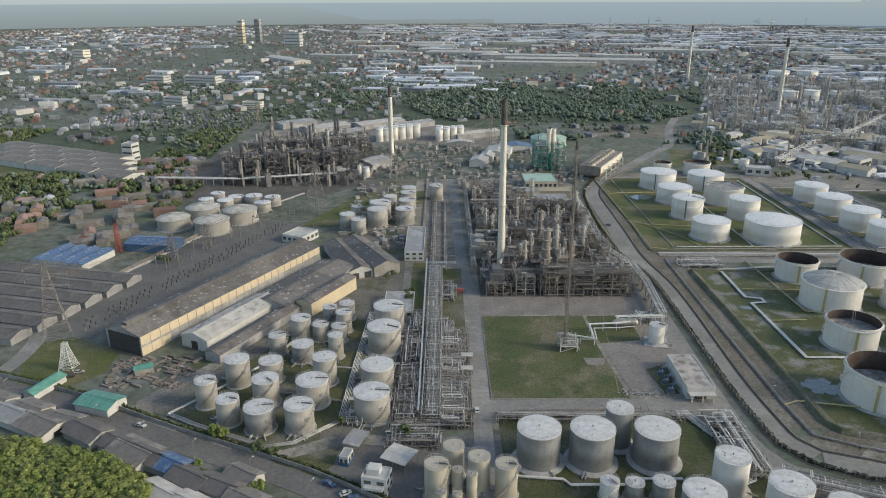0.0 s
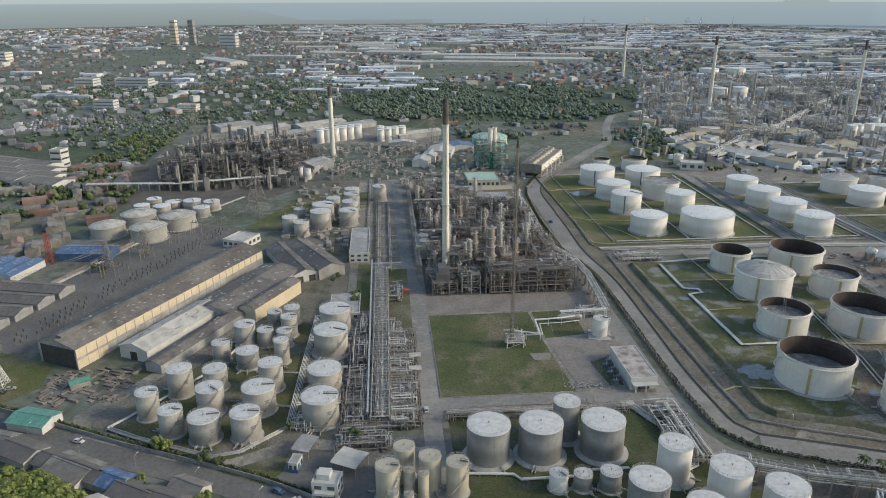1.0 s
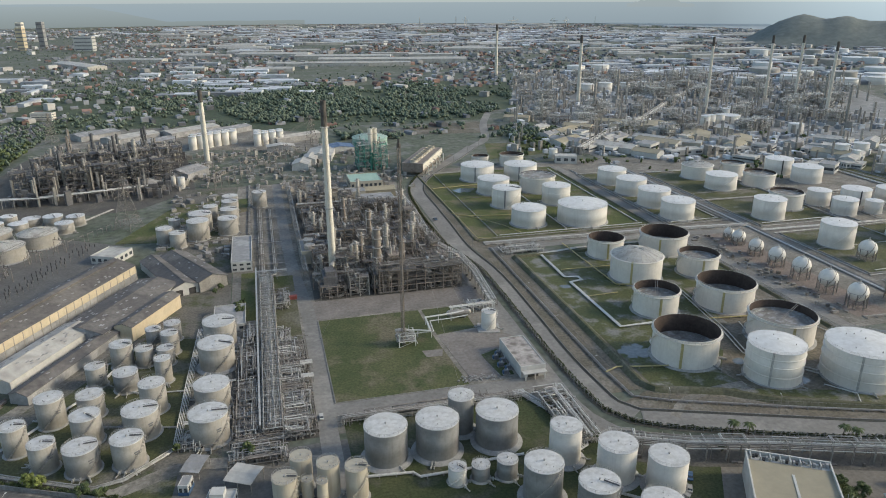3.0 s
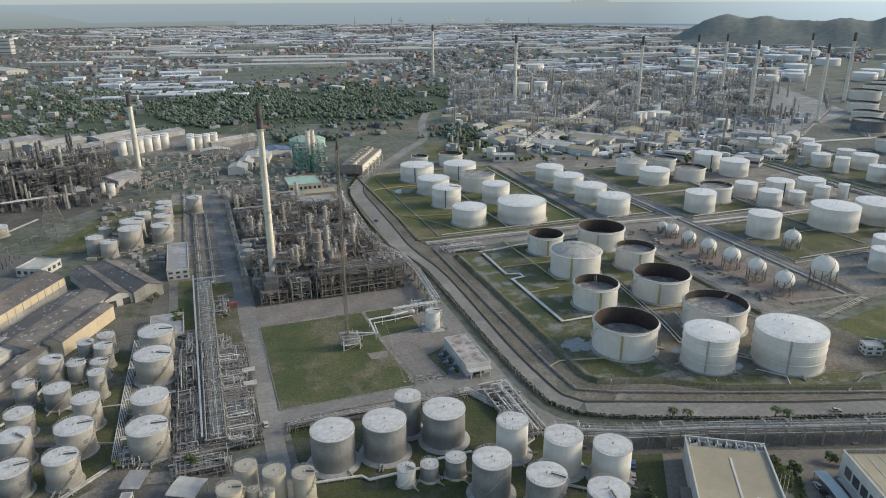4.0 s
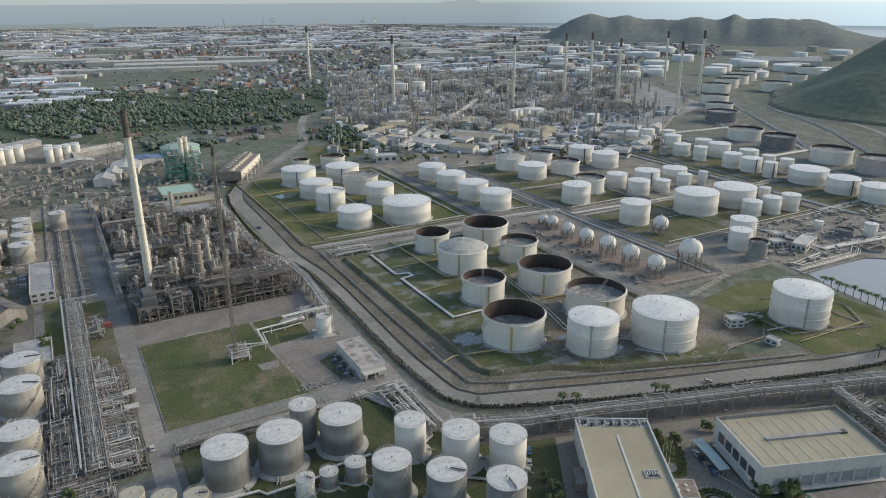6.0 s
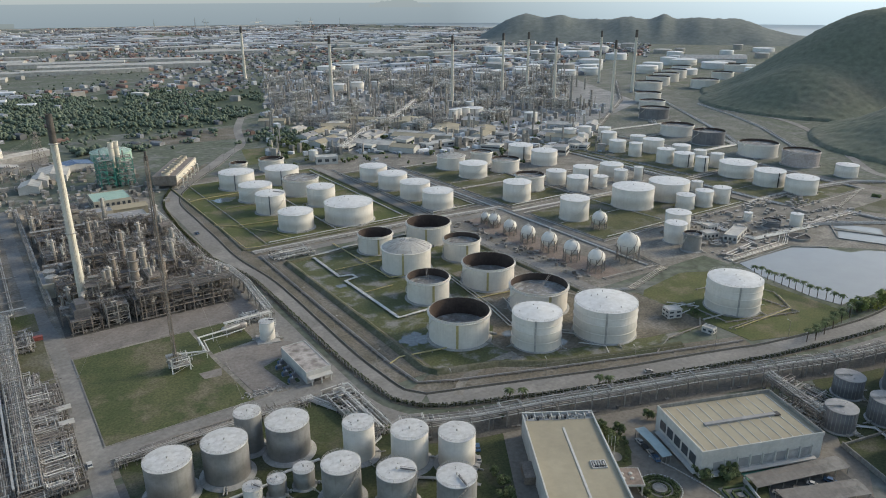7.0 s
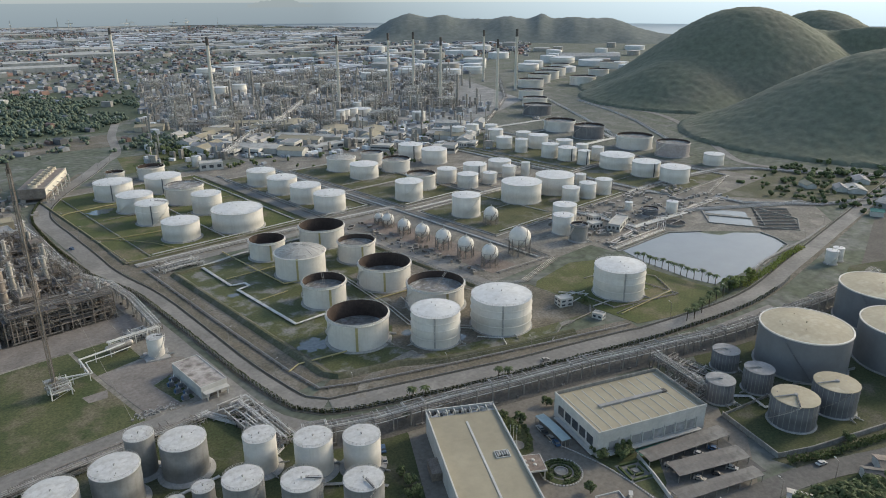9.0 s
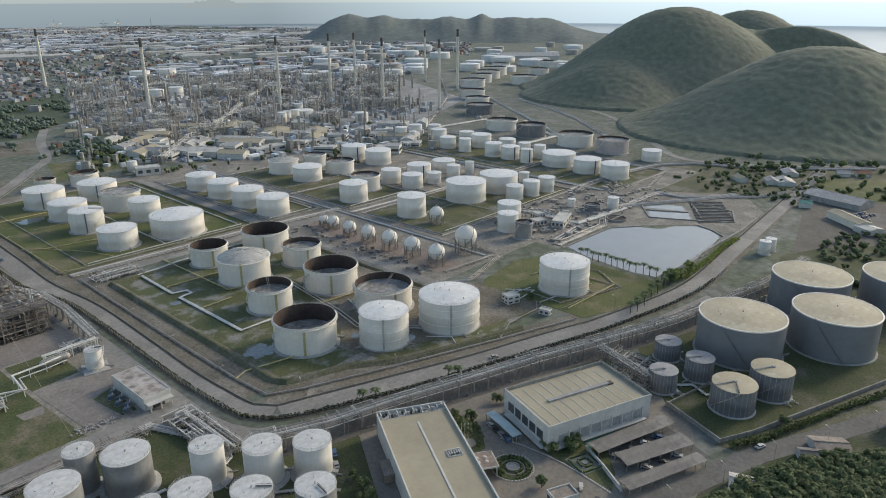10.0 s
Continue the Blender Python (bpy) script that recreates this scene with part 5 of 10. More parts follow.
def steel_frame(w, d, levels, lh, seed, mats, pipes=True, name="process_structure", label="open steel process structure with decks and pipes", group="process structures", simple=False):
    """A framed structure: posts and beams, decks, vessels and pipework."""
    frame_mat, pipe_mat, deck_mat, vessel_mat = mats
    rr = random.Random(seed)
    t = thing(name, label, "process structure", (0, 0, 0), 0, group)
    nx, ny = max(1, round(w / 5.5)), max(1, round(d / 5.5))
    xs = [-w / 2 + w * i / nx for i in range(nx + 1)]
    ys = [-d / 2 + d * i / ny for i in range(ny + 1)]
    H = levels * lh
    f = Mesh()
    for x in xs:
        for y in ys:
            f.box(x, y, 0, 0.45, 0.45, H + (1.0 if rr.random() < 0.5 else 0))
    for k in range(1, levels + 1):
        for x in xs:
            f.box(x, 0, k * lh - 0.35, 0.3, d, 0.35)
        for y in ys:
            f.box(0, y, k * lh - 0.35, w, 0.3, 0.35)
        for y in (ys[0], ys[-1]):
            f.tube((xs[0], y, k * lh + 1.1), (xs[-1], y, k * lh + 1.1), 0.06, 4)
    for y in (ys[0], ys[-1]):
        for k in range(levels):
            i = rr.randrange(nx)
            f.tube((xs[i], y, k * lh), (xs[i + 1], y, (k + 1) * lh - 0.3), 0.12, 4)
    part("frame", f, frame_mat, t)
    alld = Mesh()
    for k in range(1, levels + 1):
        g = Mesh()
        for i in range(nx):
            for j in range(ny):
                if rr.random() < 0.55:
                    g.box((xs[i] + xs[i + 1]) / 2, (ys[j] + ys[j + 1]) / 2, k * lh, w / nx - 0.3, d / ny - 0.3, 0.08)
        if g.v and simple:
            alld.add(g.v, g.f)
        elif g.v:
            for i in range(0, len(g.v), 8):
                one = Mesh()
                one.v = g.v[i:i + 8]
                one.f = g.f[:6]
                part("deck_panel", one, deck_mat, t, smooth=False)
    if alld.v:
        tagged(part("decking", alld, deck_mat, t), kind="stuff")
    eq = Mesh()
    for k in range(levels + 1):
        for _ in range(rr.randint(1, 2)):
            x, y = rr.uniform(-w / 2 + 1.5, w / 2 - 1.5), rr.uniform(-d / 2 + 1.5, d / 2 - 1.5)
            z = k * lh + 0.1
            if rr.random() < 0.55:
                r, ln = rr.uniform(0.45, 1.0), rr.uniform(3, 6)
                ax = rr.random() < 0.5
                p, q = ((x - ln / 2, y, z + r + 0.5), (x + ln / 2, y, z + r + 0.5)) if ax else ((x, y - ln / 2, z + r + 0.5), (x, y + ln / 2, z + r + 0.5))
                m = Mesh().tube(p, q, r, 12)
                for c in (p, q):
                    m.box((c[0] * 0.7 + x * 0.3), (c[1] * 0.7 + y * 0.3), z, 0.6, 0.6, r + 0.5)
                if simple:
                    eq.add(m.v, m.f)
                else:
                    part("heat_exchanger", m, vessel_mat, t)
            else:
                r, hh = rr.uniform(0.4, 1.0), rr.uniform(2.5, 6.5)
                m = Mesh().lathe([(0.02, z), (r, z), (r, z + hh), (r * 0.7, z + hh + r * 0.4), (0.02, z + hh + r * 0.55)], 14, x, y)
                if simple:
                    eq.add(m.v, m.f)
                else:
                    part("drum", m, vessel_mat, t)
    if simple:
        tagged(part("equipment", eq, vessel_mat, t), kind="stuff")
    if pipes:
        p = Mesh()
        for _ in range(int(20 + w * d * (0.11 if simple and ("far" in group or "old" in group) else 0.2) * levels / 3)):
            x, y = rr.uniform(-w / 2, w / 2), rr.uniform(-d / 2, d / 2)
            z = rr.randint(0, levels) * lh + rr.uniform(0.5, 2.5)
            pts = [(x, y, z)]
            for _ in range(rr.randint(2, 5)):
                a = rr.randrange(3)
                c = list(pts[-1])
                c[a] += rr.uniform(-1, 1) * (w, d, lh * 1.3)[a] * 0.7
                c[0] = max(-w / 2 - 1, min(w / 2 + 1, c[0]))
                c[1] = max(-d / 2 - 1, min(d / 2 + 1, c[1]))
                c[2] = max(0.4, min(H + 2, c[2]))
                pts.append(tuple(c))
            p.path(pts, rr.uniform(0.1, 0.3), 4)
        tagged(part("pipework", p, pipe_mat, t), kind="stuff")
    return t


def column(x, y, h, r, mat, seed, label="tall distillation column with ringed platforms", group="columns", steel=None, simple=False):
    rr = random.Random(seed)
    steel = steel or M_STEEL
    t = thing("distillation_column", label, "column", (x, y, 0.05), 0, group)
    part("skirt", Mesh().lathe([(r * 1.1, 0), (r * 1.1, 2.2), (r, 2.4)], 18), M_FOUND, t)
    part("shell", Mesh().lathe([(r, 2), (r, h * 0.55), (r * 0.86, h * 0.6), (r * 0.86, h - r), (r * 0.6, h - r * 0.4), (0.02, h)], 20), mat, t)
    k = max(2, int(h / 6))
    allg = Mesh()
    for i in range(1, k + 1):
        z = h * i / (k + 0.3)
        rad = r if z < h * 0.55 else r * 0.86
        g = Mesh()
        g.lathe([(rad, z), (rad + 1.1, z), (rad + 1.1, z + 0.12), (rad, z + 0.12)], 16)
        g.lathe([(rad + 1.05, z + 1.0), (rad + 1.1, z + 1.0), (rad + 1.1, z + 1.12), (rad + 1.05, z + 1.12)], 16)
        if simple:
            allg.add(g.v, g.f)
        else:
            part("platform", g, steel, t)
    if simple:
        tagged(part("platforms", allg, steel, t), kind="stuff")
    p = Mesh()
    for _ in range(4):
        a = rr.random() * 6.28
        d = r + rr.uniform(0.3, 0.8)
        z1 = h * rr.uniform(0.5, 1.02)
        p.path([(d * math.cos(a), d * math.sin(a), 0.3), (d * math.cos(a), d * math.sin(a), z1), (0.5 * r * math.cos(a), 0.5 * r * math.sin(a), z1 + 0.3)], rr.uniform(0.12, 0.3), 6)
    tagged(part("riser_pipework", p, M_PIPE, t), kind="stuff")
    return t


def pipe_rack(name, pts, width, height, n_pipes, seed, mats, label, group, step=7.0, tiers=1, hoops=True):
    """Portal frames along a line, carrying parallel pipes."""
    frame_mat, pipe_mats = mats
    rr = random.Random(seed)
    t = thing(name, label, "pipe rack", (0, 0, 0.05), 0, group)
    w = width / 2
    bent = Mesh()
    for s in (-1, 1):
        bent.box(0, s * w, 0, 0.4, 0.4, height + 0.4)
    for k in range(tiers):
        bent.box(0, 0, height - k * 2.4 - 0.35, 0.35, width + 0.8, 0.35)
    bent.tube((0, -w, height * 0.45), (0, -w * 0.3, height - 0.3), 0.1, 4)
    bent.tube((0, w, height * 0.45), (0, w * 0.3, height - 0.3), 0.1, 4)
    me = bent.data("bent", frame_mat, False)
    for x, y, a in along(pts, step):
        part("bent", me, None, t, "", (x, y, 0), a)
    rail = Mesh()
    for off in (-w, w):
        line = offset_line(pts, off)
        rail.path([(x, y, height - 0.5) for x, y in line], 0.16, 4)
    part("edge_beam", rail, frame_mat, t)
    for k in range(tiers):
        for i in range(n_pipes):
            off = -w + width * (i + 0.5) / n_pipes + rr.uniform(-0.1, 0.1)
            r = rr.choice([0.12, 0.16, 0.22, 0.3])
            z = height - k * 2.4 + r
            line = offset_line(pts, off)
            part("pipe", Mesh().path([(x, y, z) for x, y in line], r, 6), rr.choice(pipe_mats), t)
    if hoops:
        hp = Mesh()
        for x, y, a in along(pts, step * 5.3):
            c, s = math.cos(radians(a)), math.sin(radians(a))
            for u, v in ((0, 2.6),):
                q = lambda du, dv, z: (x + du * c - dv * s, y + du * s + dv * c, z)
                for r_off in (0.0, 0.6):
                    hp.path([q(-4 - r_off, -w * 0.6, height + 0.3), q(-4 - r_off, -w * 0.6, height + 1.4), q(-4 - r_off, w * 0.7, height + 1.4), q(4 + r_off, w * 0.7, height + 1.4), q(4 + r_off, -w * 0.6, height + 1.4), q(4 + r_off, -w * 0.6, height + 0.3)], 0.2, 5)
        tagged(part("expansion_piping", hp, rr.choice(pipe_mats), t), kind="stuff")
    return t


def rack_clutter(t, pts, h, w, seed, step=2.1):
    """Cross tubes, loops, drops and small valve boxes on and beside a rack."""
    rk, rd = Mesh(), Mesh()
    for i, (x, y, a) in enumerate(along(pts, step)):
        rr = random.Random(seed + i)
        c, s_ = math.cos(radians(a)), math.sin(radians(a))
        q = lambda u, v, z: (x + u * c - v * s_, y + u * s_ + v * c, z)
        if rr.random() < 0.7:
            rk.tube(q(0, -w - 0.4, h + 0.75), q(0, rr.uniform(-0.5, w + 0.4), h + 0.75), rr.uniform(0.08, 0.16), 5)
        if rr.random() < 0.4:
            v = rr.choice([-1, 1]) * rr.uniform(w + 0.3, w + 1.6)
            z = h * rr.uniform(0.6, 1.08)
            rd.path([q(0, 0, z), q(0, v, z), q(0, v, 0.2)], rr.uniform(0.1, 0.2), 5)
        if rr.random() < 0.22:
            u = rr.uniform(2, 5)
            v = rr.uniform(-w * 0.85, w * 0.7)
            rk.path([q(-u, v, h + 0.3), q(-u, v, h + 1.5), q(u, v, h + 1.5), q(u, v, h + 0.3)], 0.16, 5)
        if rr.random() < 0.3:
            v = rr.choice([-1, 1]) * (w + 1.4)
            bx, by, _ = q(0, v, 0)
            rd.box(bx, by, 0, rr.uniform(0.6, 1.8), rr.uniform(0.5, 1.2), rr.uniform(0.5, 1.6), a)
    tagged(part("cross_tubing", rk, M_PIPE, t), kind="stuff")
    tagged(part("drop_tubing", rd, M_PIPEB, t), kind="stuff")


def ground_pipes(pts, width, n, seed, mats, label="pipes laid on low sleepers", r=(0.12, 0.28), z=0.45, step=6.0, group="pipe tracks"):
    rr = random.Random(seed)
    t = thing("pipe_track", label, "pipeline", (0, 0, 0.08), 0, group)
    sl = Mesh()
    for x, y, a in along(pts, step):
        sl.box(x, y, 0, 0.35, width + 0.6, z, a)
    tagged(part("sleeper", sl, M_WALL, t), kind="stuff")
    for i in range(n):
        off = -width / 2 + width * (i + 0.5) / n
        q = rr.uniform(*r)
        part("pipe", Mesh().path([(x, y, z + q) for x, y in offset_line(pts, off)], q, 6), rr.choice(mats), t)
    return t


def manifold(x0, y0, x1, y1, seed, label="dense pipe manifold with valves and low walkways", mats=None, n=26, dense=1.0):
    """A block of crossing pipes on low frames."""
    rr = random.Random(seed)
    mats = mats or [M_PIPE, M_PIPEW, M_PIPEB]
    cx, cy, w, d = (x0 + x1) / 2, (y0 + y1) / 2, x1 - x0, y1 - y0
    t = thing("pipe_manifold", label, "pipework", (cx, cy, 0.08), 0, "pipe manifolds")
    for m_ in mats:
        p = Mesh()
        for _ in range(int(n * dense)):
            z = rr.choice([0.5, 1.1, 1.8, 2.6, 3.4])
            q = rr.uniform(0.12, 0.26)
            u, v = rr.uniform(-w / 2, w / 2), rr.uniform(-d / 2, d / 2)
            if rr.random() < 0.6:
                a = rr.uniform(-w / 2, 0)
                b = rr.uniform(0, w / 2)
                p.path([(a, v, 0.2), (a, v, z), (b, v, z), (b, v + rr.uniform(-3, 3), z), (b, v, 0.2)], q, 5)
            else:
                a = rr.uniform(-d / 2, 0)
                b = rr.uniform(0, d / 2)
                p.path([(u, a, 0.2), (u, a, z), (u, b, z), (u + rr.uniform(-3, 3), b, z)], q, 5)
        tagged(part("pipework", p, m_, t), kind="stuff")
    f = Mesh()
    for i in range(int(w / 4) + 1):
        for j in range(int(d / 5) + 1):
            x, y = -w / 2 + i * 4, -d / 2 + j * 5
            f.box(x, y, 0, 0.2, 0.2, rr.choice([1.0, 2.5, 3.5]))
    for j in range(int(d / 5) + 1):
        f.box(0, -d / 2 + j * 5, 2.3, w, 0.2, 0.2)
    tagged(part("support_steel", f, M_STEEL, t), kind="stuff")
    v = Mesh()
    for _ in range(int(n * 0.8)):
        x, y = rr.uniform(-w / 2, w / 2), rr.uniform(-d / 2, d / 2)
        z = rr.choice([0.5, 1.1, 1.8])
        v.box(x, y, z - 0.3, 0.7, 0.5, 0.6)
        v.tube((x, y, z), (x, y, z + 0.9), 0.08, 4)
        v.lathe([(0.3, z + 0.85), (0.35, z + 0.9), (0.3, z + 0.95)], 8, x, y)
    tagged(part("valve_gear", v, M_IRON, t), kind="stuff")
    return t


# sooty decks also put the shade of the open floors into the colour
MAT_BROWN = (M_BROWNST, M_PIPEB, M_DARKST, M_VESSEL)
MAT_DULL = (M_STEEL, M_PIPEB, M_BROWNST, M_VESSEL)
MAT_GREY = (M_STEEL, M_PIPE, M_BROWNST, M_VESSEL)
# lighter steel on far units imitates the haze over them
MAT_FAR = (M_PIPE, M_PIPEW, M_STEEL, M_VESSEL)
MAT_DARK = (M_DARKST, M_STEEL, M_DARKST, M_STEEL)


def put(t, x, y, rot=0.0):
    t.matrix_basis = pose(x, y, 0.06, 0, 0, rot)
    return t


# main process unit
k = 0
for row, (y0, y1) in enumerate(((366, 382), (388, 404), (412, 428), (434, 452), (460, 478), (486, 504), (512, 530), (538, 558), (566, 590))):
    x = 24
    while x < (55 if row == 0 else 102):
        rr = random.Random(900 + k)
        w = rr.uniform(9, 16)
        if x + w > 106:
            w = 106 - x
        if w > 5 and not (28 < x + w / 2 < 42 and row in (1,)) and not (x + w > 69 and row in (7, 8)):
            lv = rr.choice([2, 2, 3, 3, 4]) if row else rr.choice([2, 3, 3])
            d = (y1 - y0) * rr.uniform(0.7, 0.95)
            put(steel_frame(w - 1.5, d, lv, rr.uniform(3.6, 4.6), 900 + k, MAT_BROWN if rr.random() < 0.65 else MAT_DULL, simple=row > 0), x + w / 2, (y0 + y1) / 2)
        x += w + rr.uniform(0.8, 2.5)
        k += 1
put(steel_frame(48, 15, 3, 4.6, 990, MAT_BROWN, label="three-deck steel structure holding exchangers, decks darkened as in shade", simple=False), 82, 374)
# dark-coloured vessels added to fill the shaded bays under the deck
front = thing("exchanger_bank", "row of dark pumps and vessels under the deck", "process equipment", (0, 0, 0.08), 0, "process structures")
for i in range(11):
    rr = random.Random(8100 + i)
    part("pump_vessel", Mesh().lathe([(0.02, 0.2), (1.3, 0.2), (1.35, rr.uniform(2.4, 3.6)), (0.7, 4.1), (0.02, 4.2)], 14, 61 + i * 4.2, 368.5 + rr.uniform(-0.6, 0.6)), M_SOOT, front)
heater = thing("fired_heater", "boxy dark fired heater with a duct to the chimney", "furnace", (31, 377, 0.08), 0, "process structures")
part("casing", Mesh().box(0, 0, 1.8, 8, 13, 10).box(0, 0, 11.8, 5, 9, 2.5), M_DARKST, heater, smooth=False)
part("flue_duct", Mesh().path([(1.5, 5, 13.5), (3.4, 12, 13.5), (3.8, 18, 9)], 1.3, 10), M_VESSEL, heater)
for sx in (-3.4, 3.4):
    for sy in (-6, 0, 6):
        part("leg", Mesh().box(sx, sy, 0, 0.6, 0.6, 2.0), M_FOUND, heater)
for i, (x, y, h, r) in enumerate([(60, 383, 36, 2.3), (107.5, 383, 15, 1.9), (49, 395, 24, 1.3), (53, 402, 27, 1.2), (70, 410, 29, 1.4), (28, 396, 17, 1.0), (78, 398, 22, 1.2), (88, 418, 26, 1.4), (40, 432, 22, 1.2), (64, 440, 30, 1.5), (95, 446, 24, 1.3), (30, 470, 22, 1.1), (52, 480, 28, 1.4), (80, 470, 24, 1.2), (98, 500, 26, 1.3), (44, 520, 24, 1.2), (70, 535, 27, 1.4), (25, 540, 20, 1.1)]):
    column(x, y, h, r, M_VESSEL if i % 3 else M_BROWNST, 950 + i, simple=y > 440)
for i in range(18):
    rr = random.Random(5000 + i)
    column(rr.uniform(24, 105), rr.uniform(372, 528), rr.uniform(10, 22), rr.uniform(0.45, 0.8), (M_VESSEL, M_PIPE, M_BROWNST)[i % 3], 5000 + i, "slim pale process column among pipes", "slim columns", simple=True)
edge = pipe_rack("pipe_rack", [(108, 565), (109, 512), (106.5, 452), (108, 428), (116, 404), (117.5, 377), (114, 332)], 4.2, 5.5, 7, 11, (M_STEEL, [M_PIPE, M_PIPEW, M_PIPEW]), "pale pipe rack along the edge of the process unit", "pipe racks", 8, 2, False)
rack_clutter(edge, [(106.5, 452), (108, 428), (116, 404), (117.5, 377), (114, 332)], 5.5, 2.1, 4900, 1.6)
pipe_rack("pipe_rack", [(114, 331), (97, 330), (89, 329.5)], 2.4, 4.5, 4, 19, (M_PIPEW, [M_PIPEW, M_PIPE]), "short pale pipe rack leading to the drum", "pipe racks", 6, 1, False)
pipe_rack("pipe_rack", [(22, 385), (105, 385)], 4, 9, 6, 12, (M_BROWNST, [M_PIPEB, M_PIPE]), "pipe rack through the process unit", "pipe racks", 7, 2, False)
pipe_rack("pipe_rack", [(22, 456), (105, 456)], 4, 10, 6, 13, (M_BROWNST, [M_PIPEB, M_PIPE]), "pipe rack through the process unit", "pipe racks", 7, 2, False)
pipe_rack("pipe_rack", [(22, 533), (105, 533)], 4, 10, 6, 14, (M_BROWNST, [M_PIPEB, M_PIPE]), "pipe rack through the process unit", "pipe racks", 7, 2, False)
pipe_rack("pipe_rack", [(19, 620), (19, 400)], 3, 6, 5, 15, (M_STEEL, [M_PIPE, M_PIPEB]), "pipe rack beside the service road", "pipe racks", 8, 1, False)
runs = Mesh()
for i in range(230):
    rr = random.Random(7000 + i)
    x, y, z = rr.uniform(23, 104), rr.uniform(368, 530), rr.choice([4.5, 6, 8.5, 9.5, 11, 13, 15]) + rr.uniform(-0.5, 0.5)
    ln, q = rr.uniform(8, 34), rr.uniform(0.12, 0.24)
    if i % 3:
        x2 = min(106, x + ln)
        runs.path([(x, y, 0.2), (x, y, z), (x2, y, z), (x2, y, max(0.2, z - rr.uniform(1, 8)))], q, 5)
    else:
        y2 = min(532, y + ln)
        runs.path([(x, y, 0.2), (x, y, z), (x, y2, z), (x, y2, max(0.2, z - rr.uniform(1, 8)))], q, 5)
tagged(part("pipe_runs", runs, M_PIPEB), "criss-crossing dull pipe runs over the process unit", "pipework", "", "stuff")
# west pipe corridor
pipe_rack("pipe_corridor", [(-4.2, 404), (-4.6, 320), (-5.2, 240)], 7.6, 4.6, 11, 21, (M_PIPE, [M_PIPE, M_PIPE, M_PIPEB]), "long flat pipe rack carrying many grey pipes", "pipe racks", 4, 1, False)
pipe_rack("pipe_corridor", [(-10, 407.5), (8, 407.5)], 2.2, 5.2, 4, 24, (M_PIPE, [M_PIPE, M_PIPEB]), "short pipe bridge crossing the track", "pipe racks", 6, 1, False)
ground_pipes([(-6.5, 640), (-6.5, 412)], 3.4, 6, 25, [M_PIPE, M_PIPEB], "grey pipes on low frames beside the service road", z=1.3)
ground_pipes([(1.5, 560), (1.5, 412), (-2, 409)], 1.6, 3, 26, [M_PIPE, M_PIPEB], "grey pipes on low frames beside the service road", z=0.9)
for y in (428, 446, 470, 498, 530, 556):
    ground_pipes([(-9, y), (8, y)], 1.2, 2, 600 + y, [M_PIPE, M_PIPEB], "short cross pipes over the track", z=1.9)
comb = thing("pipe_comb", "rows of looped grey pipes beside the flat rack", "pipework", (0, 0, 0.08), 0, "pipe manifolds")
for i, y in enumerate([238 + 2.35 * k for k in range(34)]):
    rr = random.Random(640 + i)
    a, b, z, q = -0.8, rr.uniform(6.0, 10.4), rr.choice([2.2, 2.8, 3.4, 4.2]), rr.uniform(0.14, 0.22)
    part("looped_pipe", Mesh().path([(a, y, 4.9), (a + 0.6, y, z), (b, y, z), (b, y, 0.3)], q, 5).path([(b - 2.4, y + 1.0, 0.3), (b - 2.4, y + 1.0, z + 0.5), (a, y + 1.0, z + 0.5)], q * 0.8, 5), rr.choice([M_PIPE, M_PIPEW, M_PIPEB]), comb)
lad = thing("corridor_grid", "ladder of pale cross tubes over the pipe corridor", "pipe rack", (-4.6, 0, 0.05), 0, "pipe racks")
cr = Mesh()
for y in [241 + 1.45 * i + random.Random(i).uniform(-0.6, 0.6) for i in range(112)]:
    cr.box(random.Random(y).uniform(-0.4, 0.4), y, 5.1, random.Random(y + 1).uniform(3.0, 8.2), 0.26, 0.2)
    if random.Random(y + 2).random() < 0.5:
        cr.box(random.Random(y + 3).uniform(-3.4, 3.4), y, 5.3, 0.24, random.Random(y + 4).uniform(2, 7), 0.22)
    if int(y) % 5 == 1:
        cr.box(3.0, y, 0, 0.2, 0.2, 5.2)
tagged(part("cross_tubing", cr, M_PIPE, lad), kind="stuff")
cat_walk = thing("cable_bridge", "pale covered cable tray running along the pipes", "cable tray", (-10, 0, 0.05), 0, "pipe racks")
part("tray", Mesh().box(0, 326, 6.2, 0.8, 172, 0.3), M_PIPE, cat_walk)
for y in range(242, 412, 12):
    part("post", Mesh().box(0, y, 0, 0.35, 0.35, 6.2), M_STEEL, cat_walk)
for i, (x0, y0, x1, y1) in enumerate([(-1, 236, 9, 252), (-1, 254, 8.5, 272), (-1, 274, 8.5, 294), (-1, 296, 9, 314), (-2, 315, 6, 332), (-20, 236, -10, 258), (-19, 262, -11, 284), (-18, 290, -11, 312), (-17, 316, -11, 340), (-2, 360, 8, 384), (-22, 222, 0, 236)]):
    manifold(x0, y0, x1, y1, 40 + i, n=24, dense=1.2 if i < 9 else 1.0, mats=[M_PIPE, M_PIPE, M_PIPEB])
manifold(103, 205, 117, 246, 70, "jumble of pale pipes where several racks meet", [M_PIPEW, M_PIPE, M_PIPEB], 40)
manifold(20, 240, 96, 246, 71, "low pipe bundle beside the cross road", [M_PIPE, M_PIPEB], 40)
ground_pipes([(22, 246.5), (100, 246.5)], 3.5, 6, 72, [M_PIPE, M_PIPEB, M_PIPEW])
ground_pipes([(24, 207), (42, 205), (44, 202), (64, 202), (66, 205), (84, 205)], 1.6, 3, 73, [M_PIPE, M_PIPEW])
